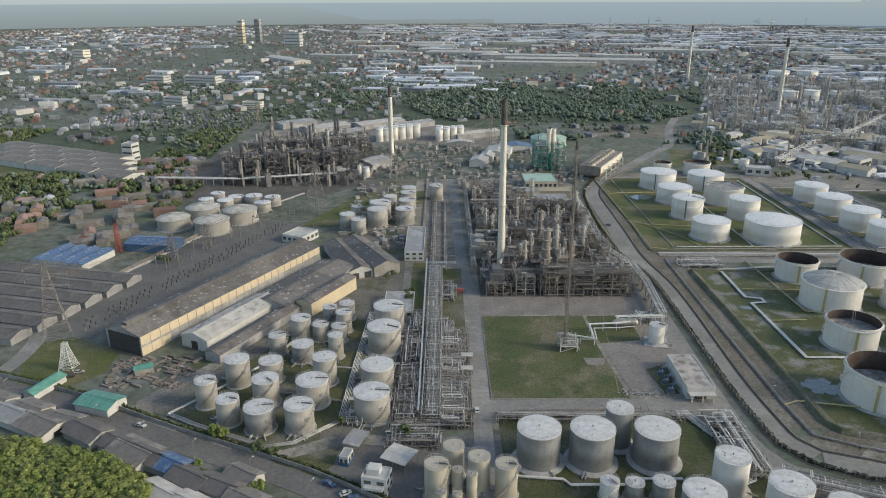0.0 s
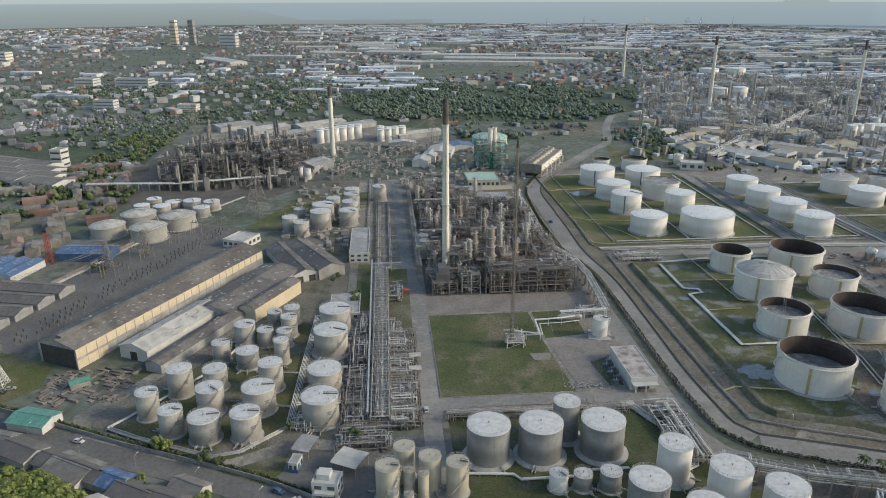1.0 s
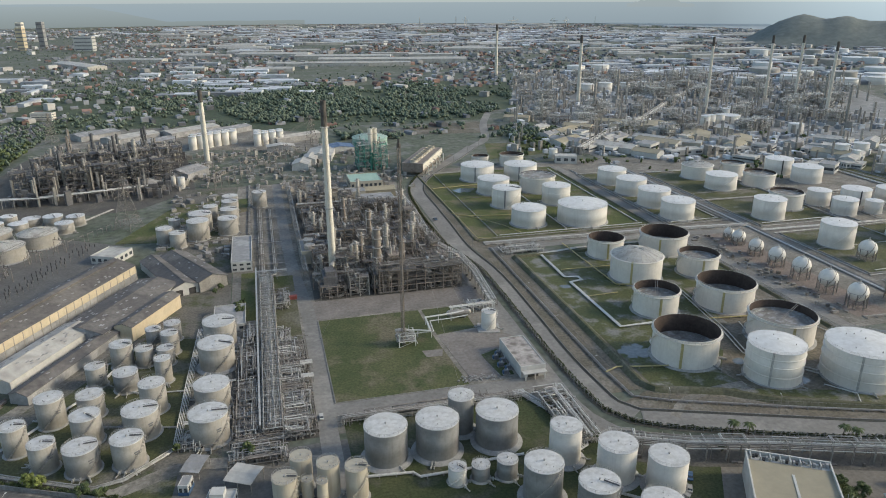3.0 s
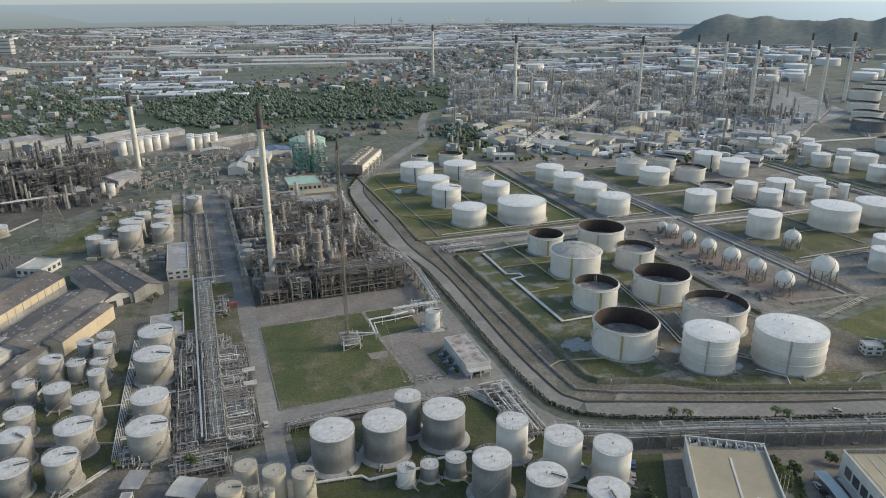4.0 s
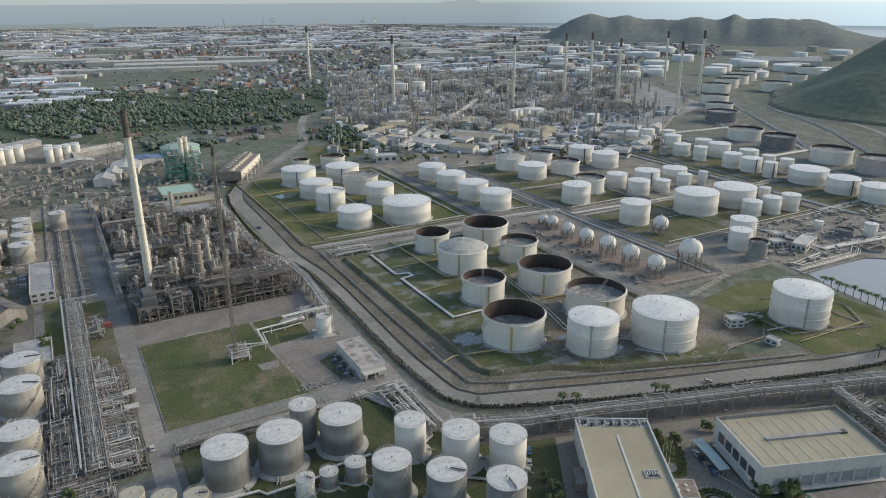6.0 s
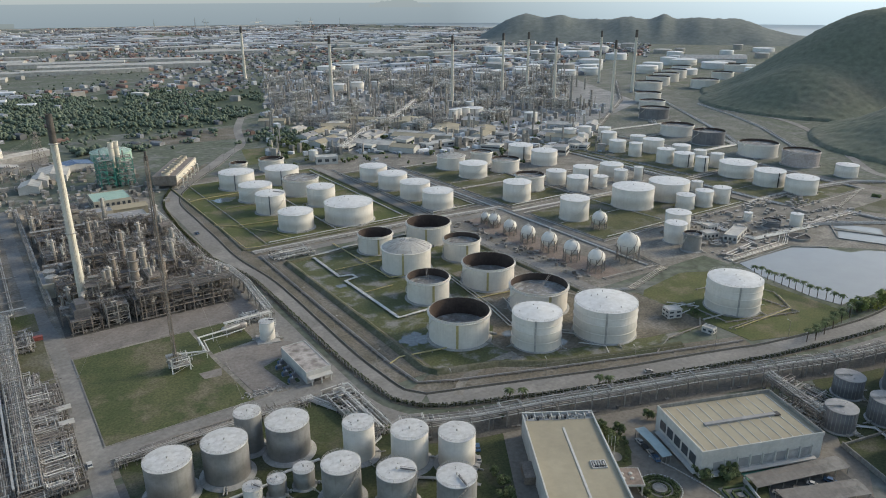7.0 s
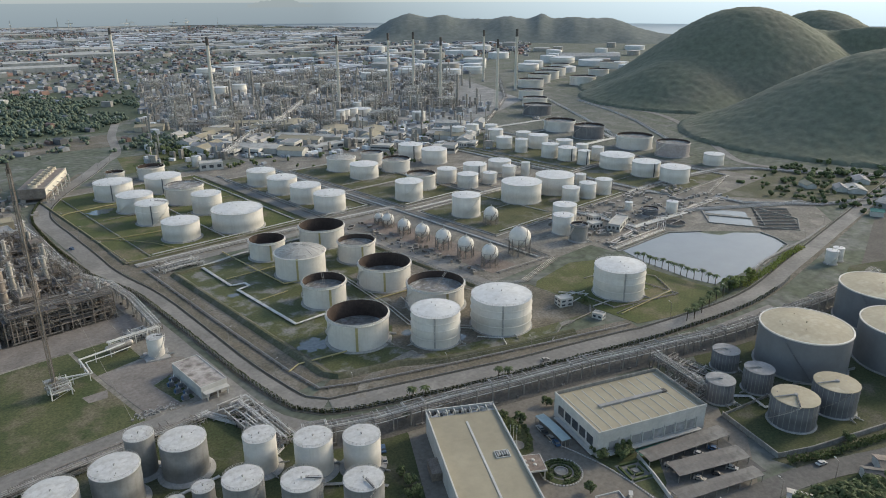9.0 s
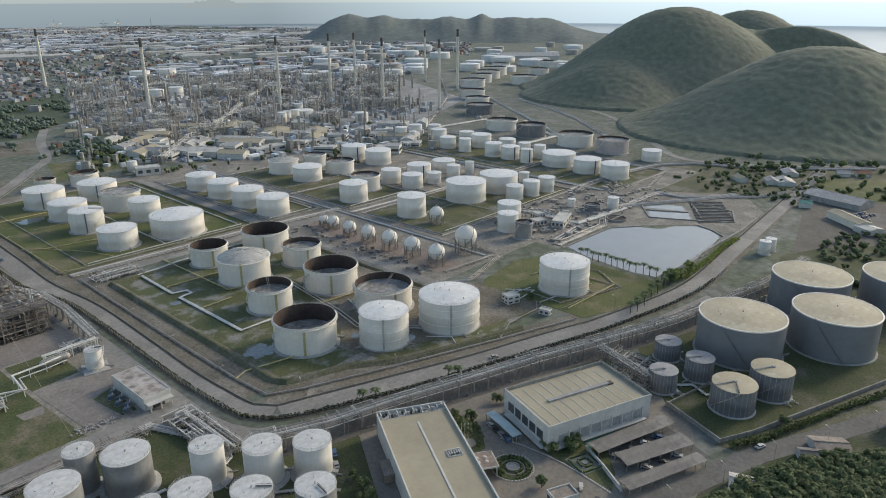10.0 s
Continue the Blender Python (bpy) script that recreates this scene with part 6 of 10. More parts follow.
ground_pipes([(98, 246), (112, 215), (108, 205), (90, 196), (84, 192)], 4, 6, 74, [M_PIPEW, M_PIPE])
ground_pipes([(103, 180), (118, 168), (124, 160)], 1.5, 3, 75, [M_PIPEW, M_PIPE])
# rack beside the lower road
RACK = [(120, 199), (143, 189), (172, 181), (205, 170), (240, 159), (262, 150.5), (284, 143), (306, 134.5), (321, 130), (396, 114), (456, 108)]
setting("ground_rack_strip", band(RACK, [(-5.5, -0.1), (-5.5, 0.117), (6.5, 0.117), (6.5, -0.1)]), M_DARKGROUND, "dark soil strip under the pipe rack", "ground")
rack = pipe_rack("pipe_rack", RACK, 5.5, 7.0, 6, 22, (M_STEEL, [M_PIPE, M_PIPEB, M_PIPEB, M_PIPEW]), "long pale pipe rack on steel bents beside the road", "pipe racks", 7.5, 2)
rack_clutter(rack, RACK, 7.0, 2.75, 4400)
branch = pipe_rack("pipe_rack", [(267, 143), (262, 128), (257, 113)], 5, 6.3, 5, 23, (M_STEEL, [M_PIPE, M_PIPEB, M_PIPEB]), "short pipe rack branch towards the grey tanks", "pipe racks", 6, 2, False)
rack_clutter(branch, [(267, 143), (262, 128), (257, 113)], 6.3, 2.5, 4700, 0.9)
manifold(267, 114, 279, 140, 78, "jumble of pale pipes and valves beside the grey tanks", [M_PIPE, M_PIPEB], 26)
manifold(250, 112, 262, 134, 76, "pipe manifold beside the grey tanks", None, 22)
ground_pipes([(264, 108), (272, 100), (268, 92), (278, 86)], 1.6, 3, 77, [M_PIPEW, M_PIPE])
# tank field pipes
ground_pipes([(171, 402), (170, 363), (178, 361), (178, 356), (170, 354.5), (170, 292.5), (188, 292.5)], 1.9, 3, 80, [M_PIPEW], "white pipes stepping across the bund", (0.25, 0.35))
ground_pipes([(193.5, 420), (194.3, 344), (205, 341)], 0.8, 1, 81, [M_YELLOW], "faded yellow pipeline across the grass", (0.35, 0.4))
ground_pipes([(141, 252), (148, 255), (171, 250), (176, 253)], 0.8, 1, 82, [M_YELLOW], "faded yellow pipeline across the grass", (0.35, 0.4))
ground_pipes([(139, 508), (143, 503), (150, 498), (184, 492)], 0.8, 1, 83, [M_YELLOW], "faded yellow pipeline across the grass", (0.3, 0.35))
ground_pipes([(142, 583), (150, 586), (187, 588), (216, 590)], 0.8, 1, 84, [M_YELLOW], "faded yellow pipeline across the grass", (0.3, 0.35))
ground_pipes([(219, 289), (241, 286.5), (256, 285)], 0.8, 1, 85, [M_YELLOW], "faded yellow pipeline across the grass", (0.35, 0.4))
ground_pipes([(308.6, 221.3), (307.7, 191.0), (350.2, 177.3), (349.7, 201.8)], 1.8, 2, 87, [M_PIPEB, M_YELLOW], "thin faded pipes looping round the ringed tank", (0.14, 0.2))
ground_pipes([(142, 434), (180, 433), (256, 431), (300, 428), (345, 424)], 6, 8, 86, [M_PIPE, M_PIPEW, M_PIPEB], "broad track of pale pipes between the tank fields")
ground_pipes([(170, 405), (200, 410), (262, 410), (276, 412)], 3, 4, 87, [M_PIPE, M_PIPEW])
ground_pipes([(277, 420), (277, 330), (277, 262), (300, 250), (345, 262)], 5, 4, 88, [M_PIPE, M_PIPEB], r=(0.12, 0.18))
ground_pipes([(290, 620), (290, 440)], 3, 4, 89, [M_PIPE, M_PIPEB])
ground_pipes([(340, 270), (342, 420), (342, 640)], 5, 6, 90, [M_PIPE, M_PIPEB, M_PIPEW])
ground_pipes([(345, 410), (540, 402)], 4, 6, 91, [M_PIPE, M_PIPEB, M_PIPEW])
ground_pipes([(345, 490), (540, 486)], 4, 5, 92, [M_PIPE, M_PIPEB])
ground_pipes([(536, 300), (538, 640)], 5, 6, 93, [M_PIPE, M_PIPEB, M_PIPEW])
ground_pipes([(540, 396), (660, 398)], 3, 4, 94, [M_PIPE, M_PIPEB])
ground_pipes([(655, 640), (655, 400), (640, 290), (560, 270)], 5, 4, 95, [M_PIPE, M_PIPEB], r=(0.12, 0.18))
ground_pipes([(300, 270), (345, 266), (352, 310)], 3, 3, 96, [M_PIPEB, M_PIPE], r=(0.1, 0.16))
ground_pipes([(520, 318), (600, 318), (660, 306), (688, 284), (704, 245), (738, 192), (785, 138)], 11, 7, 97, [M_PIPE, M_PIPEB, M_PIPEW], r=(0.25, 0.35))
ground_pipes([(760, 620), (900, 760), (1150, 960)], 10, 6, 98, [M_PIPE, M_PIPEW, M_PIPEB], step=14, r=(0.35, 0.5))
for i, (pts, m_) in enumerate((([(173, 374.5), (207, 373)], M_YELLOW), ([(169, 332.5), (190, 333.3)], M_YELLOW), ([(140.8, 640), (140.8, 446), (150, 443)], M_YELLOW), ([(150, 498), (168, 470), (175, 450)], M_YELLOW), ([(187, 588), (200, 588)], M_YELLOW),
                               ([(226, 336), (217, 273), (212, 252), (244, 212)], M_PIPE), ([(228, 336), (219.5, 274), (214.5, 253), (246, 214)], M_PIPE), ([(222, 326), (214, 322), (212, 312)], M_PIPE), ([(232, 282), (226, 262), (224, 250)], M_PIPEW), ([(262, 330), (258, 296), (268, 262), (272, 240)], M_PIPE), ([(301, 219), (314, 216)], M_PIPEW), ([(302, 225), (312, 212), (294, 211)], M_PIPEW), ([(300, 202), (292, 196), (268, 196.5), (251, 189.5)], M_PIPEB), ([(304, 184), (351, 182), (362, 196)], M_YELLOW), ([(228, 218), (236, 208), (232, 202)], M_PIPEW))):
    ground_pipes(pts, 0.8, 1, 99 + i, [m_], "faded yellow pipeline across the grass" if m_ is M_YELLOW else "pale pipeline between the tanks", (0.22, 0.32))
road("road_dirt_track", [(152, 213), (158, 219.5), (163, 223), (178, 227.5), (196, 228.5)], 4.0, 0.156, M_YARD, "pale dirt track into the bund")
sheet("ground_tank_soil", [(203, 292), (226, 282), (230, 330), (272, 330), (272, 256), (299, 246), (299, 196), (262, 203), (232, 213), (196, 224), (192, 240), (206, 258)], 0.146, M_VERGE, "bare brown soil between the tanks", "ground")
for i, pts in enumerate(([(292, 444), (332, 444), (332, 596)], [(356, 424), (416, 424)], [(356, 590), (420, 588)], [(360, 324), (516, 324)], [(420, 398), (424, 330)], [(545, 404), (548, 616)], [(600, 300), (600, 396)], [(450, 410), (452, 480)], [(158, 448), (270, 448)], [(210, 450), (210, 636)], [(268, 452), (270, 630)])):
    ground_pipes(pts, 1.2, 2, 110 + i, [M_PIPE, M_PIPEW])

ground_pipes([(-112, 247), (-98, 239), (-67, 224.5), (-57, 227), (-42, 241), (-38, 246)], 2.2, 4, 140, [M_PIPE, M_PIPEW, M_PIPEB], "pale pipes edging the old tanks")
ground_pipes([(-112, 247), (-97, 267), (-80, 292), (-66, 336)], 1.6, 3, 141, [M_PIPE, M_PIPEW])
ground_pipes([(-41, 242), (-40, 290), (-38, 345)], 3.2, 5, 142, [M_PIPE, M_PIPEW])
ground_pipes([(-80, 265), (-64, 262), (-42, 256)], 1.0, 2, 143, [M_PIPE, M_PIPEW])
ground_pipes([(-66, 290), (-58, 286), (-40, 284)], 1.0, 2, 144, [M_PIPE, M_PIPEW])
ground_pipes([(-40, 258), (-20, 258)], 2.2, 4, 145, [M_PIPE, M_PIPEW])
ground_pipes([(-40, 288), (-20, 288)], 2.2, 4, 146, [M_PIPE, M_PIPEW])
ground_pipes([(-40, 316), (-18, 316)], 1.6, 3, 147, [M_PIPE, M_PIPEW])
ground_pipes([(-76, 480), (-40, 488), (-10, 484)], 2.0, 3, 148, [M_PIPE, M_PIPEB])
ground_pipes([(-14, 640), (-14, 440)], 2.5, 4, 149, [M_PIPE, M_PIPEB, M_PIPEW])

manifold(148, 409, 176, 425, 160, "low pipe manifold at the bund corner", [M_PIPEW, M_PIPE], 30)
manifold(-40, 238, -24, 250, 161, "low pale pipes beside the old tanks", [M_PIPEW, M_PIPE], 22)
manifold(100, 330, 112, 342, 162, "pale pipe tangle at the rack foot", [M_PIPEW, M_PIPE], 22)

ground_pipes([(303, 186), (351, 182.5), (364, 200), (358, 222), (330, 228)], 0.8, 1, 170, [M_PIPEB], "thin pipe ring round the tank", (0.2, 0.25))
ground_pipes([(300, 200), (314, 198), (318, 190)], 1.0, 2, 171, [M_PIPE])

manifold(-21, 238, 12, 280, 180, "wide bed of crossing grey pipes under the rack", [M_PIPEB, M_PIPEB, M_PIPE], 70)
manifold(-20, 281, 12, 322, 181, "wide bed of crossing grey pipes under the rack", [M_PIPEB, M_PIPEB, M_PIPE], 60)
for i, pts in enumerate(([(672, 410), (760, 505), (860, 640), (1010, 840)], [(690, 650), (900, 805), (1110, 1010)], [(664, 470), (720, 470), (740, 500)], [(664, 560), (790, 560)], [(440, 330), (440, 262), (500, 256)], [(560, 262), (560, 236), (600, 190), (640, 172)], [(470, 262), (560, 258)], [(388, 247), (448, 246), (478, 262)], [(392, 254), (430, 258), (446, 300)], [(500, 262), (575, 215), (600, 205)], [(735, 392), (850, 520), (905, 600), (960, 700)], [(664, 620), (800, 610)])):
    ground_pipes(pts, 7.0, 5, 190 + i, [M_PIPE, M_PIPEW, M_PIPEB], step=12, r=(0.22, 0.4))

ground_pipes([(143.5, 425), (142, 330), (141.5, 255), (143, 231), (157, 223.5), (198, 208), (250, 189.5), (296, 174)], 1.6, 3, 210, [M_PIPEB, M_PIPE], "thin pipes along the verge of the bund", (0.12, 0.18))

for i, (x0, y0, x1, y1) in enumerate(((289, 440, 335, 600), (352, 420, 420, 590), (352, 320, 520, 400), (430, 405, 530, 480), (540, 290, 640, 400), (560, 405, 650, 620), (158, 446, 274, 638))):
    e = 2.2
    ground_pipes([(x0 - e, y0 - e), (x1 + e, y0 - e), (x1 + e, y1 + e), (x0 - e, y1 + e), (x0 - e, y0)], 1.2, 2, 220 + i, [M_PIPE, M_PIPEB], "pale pipes running round the tank bund", (0.12, 0.18), 0.4, 10.0)
    ground_pipes([(x0 + 3, (y0 + y1) / 2 + 6), (x1 - 3, (y0 + y1) / 2 + 6)], 0.8, 2, 230 + i, [M_PIPE, M_PIPEB], "short feed pipes inside the tank bund", (0.1, 0.15), 0.4, 10.0)
# ---- buildings ----


def gable(name, x, y, w, d, eave, ridge, rot, wall_mat, roof_mat, label, group="", category="building", over=0.6, doors=0, skylights=0, seed=0, thick=0.18):
    """A shed whose ridge runs along its own y."""
    t = thing(name, label, category, (x, y, 0.05), rot, group)
    m = Mesh()
    m.add([(-w / 2, -d / 2, 0), (w / 2, -d / 2, 0), (w / 2, d / 2, 0), (-w / 2, d / 2, 0), (-w / 2, -d / 2, eave), (w / 2, -d / 2, eave), (w / 2, d / 2, eave), (-w / 2, d / 2, eave), (0, -d / 2, ridge), (0, d / 2, ridge)],
          [(0, 1, 5, 8, 4), (1, 2, 6, 5), (2, 3, 7, 9, 6), (3, 0, 4, 7)])
    part("wall_shell", m, wall_mat, t, smooth=False)
    sl = (ridge - eave) / (w / 2)
    for s in (-1, 1):
        e = w / 2 + over
        z = eave - over * sl
        r = Mesh()
        a = [(0, -d / 2 - over, ridge + 0.05), (s * e, -d / 2 - over, z + 0.05), (s * e, d / 2 + over, z + 0.05), (0, d / 2 + over, ridge + 0.05)]
        b = [(p[0], p[1], p[2] + thick) for p in a]
        r.add(a + b, [(0, 1, 2, 3), (7, 6, 5, 4), (0, 4, 5, 1), (1, 5, 6, 2), (2, 6, 7, 3), (3, 7, 4, 0)])
        slope = part("roof_slope", r, roof_mat, t, smooth=False)
        rr = random.Random(seed + s)
        for _ in range(skylights):
            u = rr.uniform(0.15, 0.85)
            yy = rr.uniform(-d / 2 + 2, d / 2 - 2)
            zz = ridge + (z - ridge) * u + thick + 0.06
            q = Mesh().box(s * e * u, yy, zz, 0.9, 1.6, 0.14)
            part("skylight", q, M_ROOFG, slope)
    part("ridge_cap", Mesh().box(0, 0, ridge + thick, 0.7, d + 2 * over, 0.16), roof_mat, t, smooth=False)
    for i in range(doors):
        dx = -w / 2 + w * (i + 0.5) / doors
        part("door", Mesh().box(dx, -d / 2 - 0.06, 0, min(4.0, w / doors * 0.6), 0.12, min(4.2, eave * 0.7)), M_IRON, t)
    return t


def block(name, x, y, w, d, h, rot, wall_mat, roof_mat, label, group="", storeys=0, parapet=0.6, category="building", seed=0, bays=None, ribbon=False):
    """A flat-roofed building with real window recesses as dark glass panes in frames."""
    t = thing(name, label, category, (x, y, 0.05), rot, group)
    part("wall_shell", Mesh().box(0, 0, 0, w, d, h), wall_mat, t, smooth=False)
    part("roof", Mesh().box(0, 0, h, w - 0.5, d - 0.5, 0.12), roof_mat, t, smooth=False)
    if parapet:
        for px, py, sx, sy in ((0, -d / 2 + 0.12, w + 0.1, 0.3), (0, d / 2 - 0.12, w + 0.1, 0.3), (-w / 2 + 0.12, 0, 0.3, d - 0.4), (w / 2 - 0.12, 0, 0.3, d - 0.4)):
            part("parapet", Mesh().box(px, py, h, sx, sy, parapet), wall_mat, t, smooth=False)
    for s in range(storeys):
        z = h / storeys * (s + 0.35)
        hh = h / storeys * (0.3 if ribbon else 0.42)
        for face in range(4):
            ln = w if face % 2 == 0 else d
            n = 1 if ribbon else bays or max(2, int(ln / 4))
            for i in range(n):
                u = -ln / 2 + ln * (i + 0.5) / n
                ww = ln / n * (0.9 if ribbon else 0.55)
                if face == 0:
                    q = (u, -d / 2 - 0.03, ww, 0.1)
                elif face == 1:
                    q = (w / 2 + 0.03, u, 0.1, ww)
                elif face == 2:
                    q = (u, d / 2 + 0.03, ww, 0.1)
                else:
                    q = (-w / 2 - 0.03, u, 0.1, ww)
                part("window", Mesh().box(q[0], q[1], z, q[2], q[3], hh), M_CORRUG if math.hypot(x, y) > 1000 else M_GLASS, t, smooth=False)
    return t


# long shed beside the old tanks
shed = gable("long_shed", -121.2, 365.6, 23, 142, 10.3, 13.2, -26.5, M_ROOFG, M_ROOFB, "very long dark-roofed shed with ochre side cladding", "", "warehouse", 0.5, skylights=44, seed=3)
part("ridge_vent", Mesh().box(0, 0, 13.1, 3.4, 138, 1.0), M_ROOFB, shed, "raised ventilator along the ridge", smooth=False)
for sx in (-1, 1):
    part("vent_roof", Mesh().add([(0, -69.4, 14.62), (sx * 2.4, -69.4, 14.1), (sx * 2.4, 69.4, 14.1), (0, 69.4, 14.62), (0, -69.4, 14.75), (sx * 2.4, -69.4, 14.23), (sx * 2.4, 69.4, 14.23), (0, 69.4, 14.75)], [(0, 1, 2, 3), (7, 6, 5, 4), (0, 4, 5, 1), (1, 5, 6, 2), (2, 6, 7, 3)]), M_ROOFB, shed, smooth=False)
for k in range(24):
    yy = -71 + 142 * (k + 0.5) / 24
    pan = part("wall_panel", Mesh().box(11.62, yy, 5.6, 0.2, 142 / 24 - 0.14, 4.2), M_OCHRE, shed, "ochre cladding panel" if k == 0 else "")
for k in range(25):
    part("column", Mesh().box(11.7, -71 + 142 * k / 24, 0, 0.35, 0.35, 9.7), M_STEEL, shed)
# grey lower wall holds the lean-to roofs' shadow; the lit end stays ochre
part("shaded_lower_wall", Mesh().box(11.62, 0, 0.1, 0.2, 142, 5.3), M_ROOFG, shed)
part("lit_wall", Mesh().box(11.75, -62, 0.1, 0.2, 18, 4.4), M_OCHRE, shed)
# dark panel stands in for the shaded inside of the open gable
part("gable_shade_panel", Mesh().box(0.5, -71.1, 0.1, 20.5, 0.3, 9.6), M_BASIN, shed, "dark panel giving the shade of the open gable end")
part("ridge_vent", Mesh().box(0, 0, 13.5, 1.6, 138, 0.5), M_ROOFB, shed)
gable("white_shed", -108, 328.5, 16.5, 54, 6.2, 8.6, -26.5, M_PLASTER, M_ROOFW, "pale-roofed shed with a white gable front", "", "warehouse", 0.6, 1, 16, 5)
gable("dark_shed", -79, 374, 25, 66, 6.6, 9.0, -26.5, M_ROOFG, M_ROOFB, "low wide shed with a dark fibre-cement roof", "", "warehouse", 0.5, 0, 24, 6)
gable("side_shed", -93.5, 319, 9, 62, 4.6, 6.0, -26.5, M_ROOFG, M_ROOFB, "narrow dark-roofed lean shed", "", "warehouse", 0.5, 0, 6, 7)
ob_ = gable("ochre_shed", -64.5, 361.5, 10, 42, 7.5, 9.0, -27.5, M_OCHRE, M_ROOFB, "dark-roofed shed with an ochre wall", "", "warehouse", 0.4, 0, 5, 8)
block("site_office", -100, 468, 17, 19, 5, -26, M_PLASTER, M_ROOFW, "small white flat-roofed office", "", 1)
gable("workshop", -61, 421, 15, 58, 5.5, 8, 24.3, M_PLASTER, M_ROOFB, "brown-roofed workshop beside the yard", "workshops", "workshop", 0.6, 2, 4, 9)
gable("workshop", -47.5, 424.5, 17, 56, 6.5, 9.5, 28.7, M_STEEL, M_ROOFB, "brown-roofed workshop with an open side", "workshops", "workshop", 0.6, 0, 6, 10)
block("switch_house", -18.5, 450, 12.5, 52, 6, 0, M_PLASTER, M_ROOFG, "long white switch house with a grey roof", "", 2)
block("flat_store", -24, 352, 16, 26, 3.5, 0, M_PLASTER, M_ROOFG, "low concrete store with a flat grey roof", "", 1)
subst = block("substation_house", 108.3, 272.3, 11.8, 29, 5.4, 0, M_PLASTER, M_STAINED, "white substation building with a stained flat roof", "", 0, 0.4)
for dx in (-4.5, 0, 4.5):
    part("porch_post", Mesh().box(dx, -17.2, 0, 0.5, 0.5, 3.2), M_PLASTER, subst)
part("porch_roof", Mesh().box(0, -16, 3.2, 11, 3.2, 0.35), M_PLASTER, subst)
# solid dark slab gives the doorway's shade by colour
part("doorway", Mesh().box(0, -14.55, 0, 5, 0.15, 2.6), M_SOOT, subst)
for i in range(6):
    t = thing("transformer", "grey-blue transformer unit beside the white building", "transformer", (97.5 + (i % 2) * 2.4, 263 + i * 3.6, 0.17), 0, "transformers")
    part("tank", Mesh().box(0, 0, 0.3, 2.2, 1.6, 1.8), M_CORRUG, t)
    part("cooling_fin", Mesh().box(-1.4, 0, 0.4, 0.5, 1.4, 1.4), M_BLUE, t)
    part("bushing", Mesh().tube((0.4, 0, 2.1), (0.4, 0, 3.0), 0.18, 8), M_PIPEW, t)
    part("plinth", Mesh().box(0, 0, 0, 3.4, 2.2, 0.3), M_WALL, t)
block("control_house", 86, 612, 28, 30, 8, 0, M_BEIGE, M_PALEGRN, "beige control house with a grey-green roof", "", 1)
block("compressor_house", 64, 575, 34, 14, 7, 0, M_BEIGE, M_ROOFG, "beige compressor house among the pipes", "", 0)
block("pump_house", 25, 440, 13, 26, 8, 0, M_BEIGE, M_ROOFG, "pale pump house carrying two round tanks", "", 0)
for y in (433, 444):
    t = thing("roof_drum", "pale round drum on the pump house roof", "drum", (24, y, 8.17), 0, "roof drums")
    part("shell", Mesh().lathe([(0.02, 0), (3.4, 0), (3.4, 2.6), (3.1, 2.9), (0.02, 3.2)], 24), M_VESSEL, t)
for x, y, w, d in ((37, 700, 16, 24), (47, 722, 14, 26), (60, 745, 26, 40)):
    gable("silver_shed", x, y, w, d, 6, 8.5, -12, M_PLASTER, M_ROOFW, "silver-roofed plant shed near the boilers", "plant sheds", "shed", 0.5)
gable("blue_shed_far", 82, 770, 30, 22, 6, 8, 5, M_PLASTER, M_ROOFBLUE, "blue-roofed plant shed near the boilers", "plant sheds", "shed", 0.5)

# cooling tower
ct = thing("cooling_tower", "long brown cooling tower with round fans, sunlit side coloured cream", "cooling tower", (154, 671, 0.05), -27.9)
part("casing", Mesh().box(0, 0, 3.5, 19, 76, 8.5), M_BROWNST, ct, smooth=False)
part("deck", Mesh().box(0, 0, 12, 21, 78, 0.5), M_BROWNST, ct, smooth=False)
part("basin", Mesh().box(0, 0, 0, 21, 78, 1.0), M_WALL, ct, smooth=False)
for k in range(14):
    for s in (-1, 1):
        part("post", Mesh().box(s * 9.3, -37 + 74 * k / 13, 1, 0.6, 0.6, 2.6), M_BEIGE, ct)
# cream for the sunlit side, brown for the shaded end: light in the paint
part("sunlit_side_wall", Mesh().box(10.2, 0, 6.5, 0.5, 77, 6.2), M_STACK, ct, "upper side wall coloured cream as sunlit", smooth=False)
part("shaded_end_wall", Mesh().box(0, -38.9, 5, 20.5, 0.5, 7.6), M_BROWNST, ct, smooth=False)
for k in range(8):
    yy = -33 + 66 * k / 7
    fan = part("fan_stack", Mesh().lathe([(3.9, 12.5), (3.3, 13.6), (3.5, 15.2), (3.2, 15.2), (3.0, 13.6), (3.6, 12.5)], 20, 0, yy), M_BEIGE, ct)
    part("fan_hub", Mesh().lathe([(0.02, 13.5), (0.6, 13.5), (0.6, 14.2), (0.02, 14.3)], 10, 0, yy).box(0, yy, 13.9, 5.6, 0.4, 0.08).box(0, yy, 13.9, 0.4, 5.6, 0.08), M_IRON, fan)
for k in range(5):
    part("arched_duct", Mesh().path([(10.5, -30 + 15 * k, 0.5), (13.5, -30 + 15 * k, 0.5), (13.5, -30 + 15 * k, 8), (10.5, -30 + 15 * k, 9)], 0.5, 8), M_PIPEW, ct)
dome_tank(121, 800, 20, 9, 4.0, M_PALEGRN, M_PALEGRN, "pale green tank with a shallow dome", "domed tanks", 77)
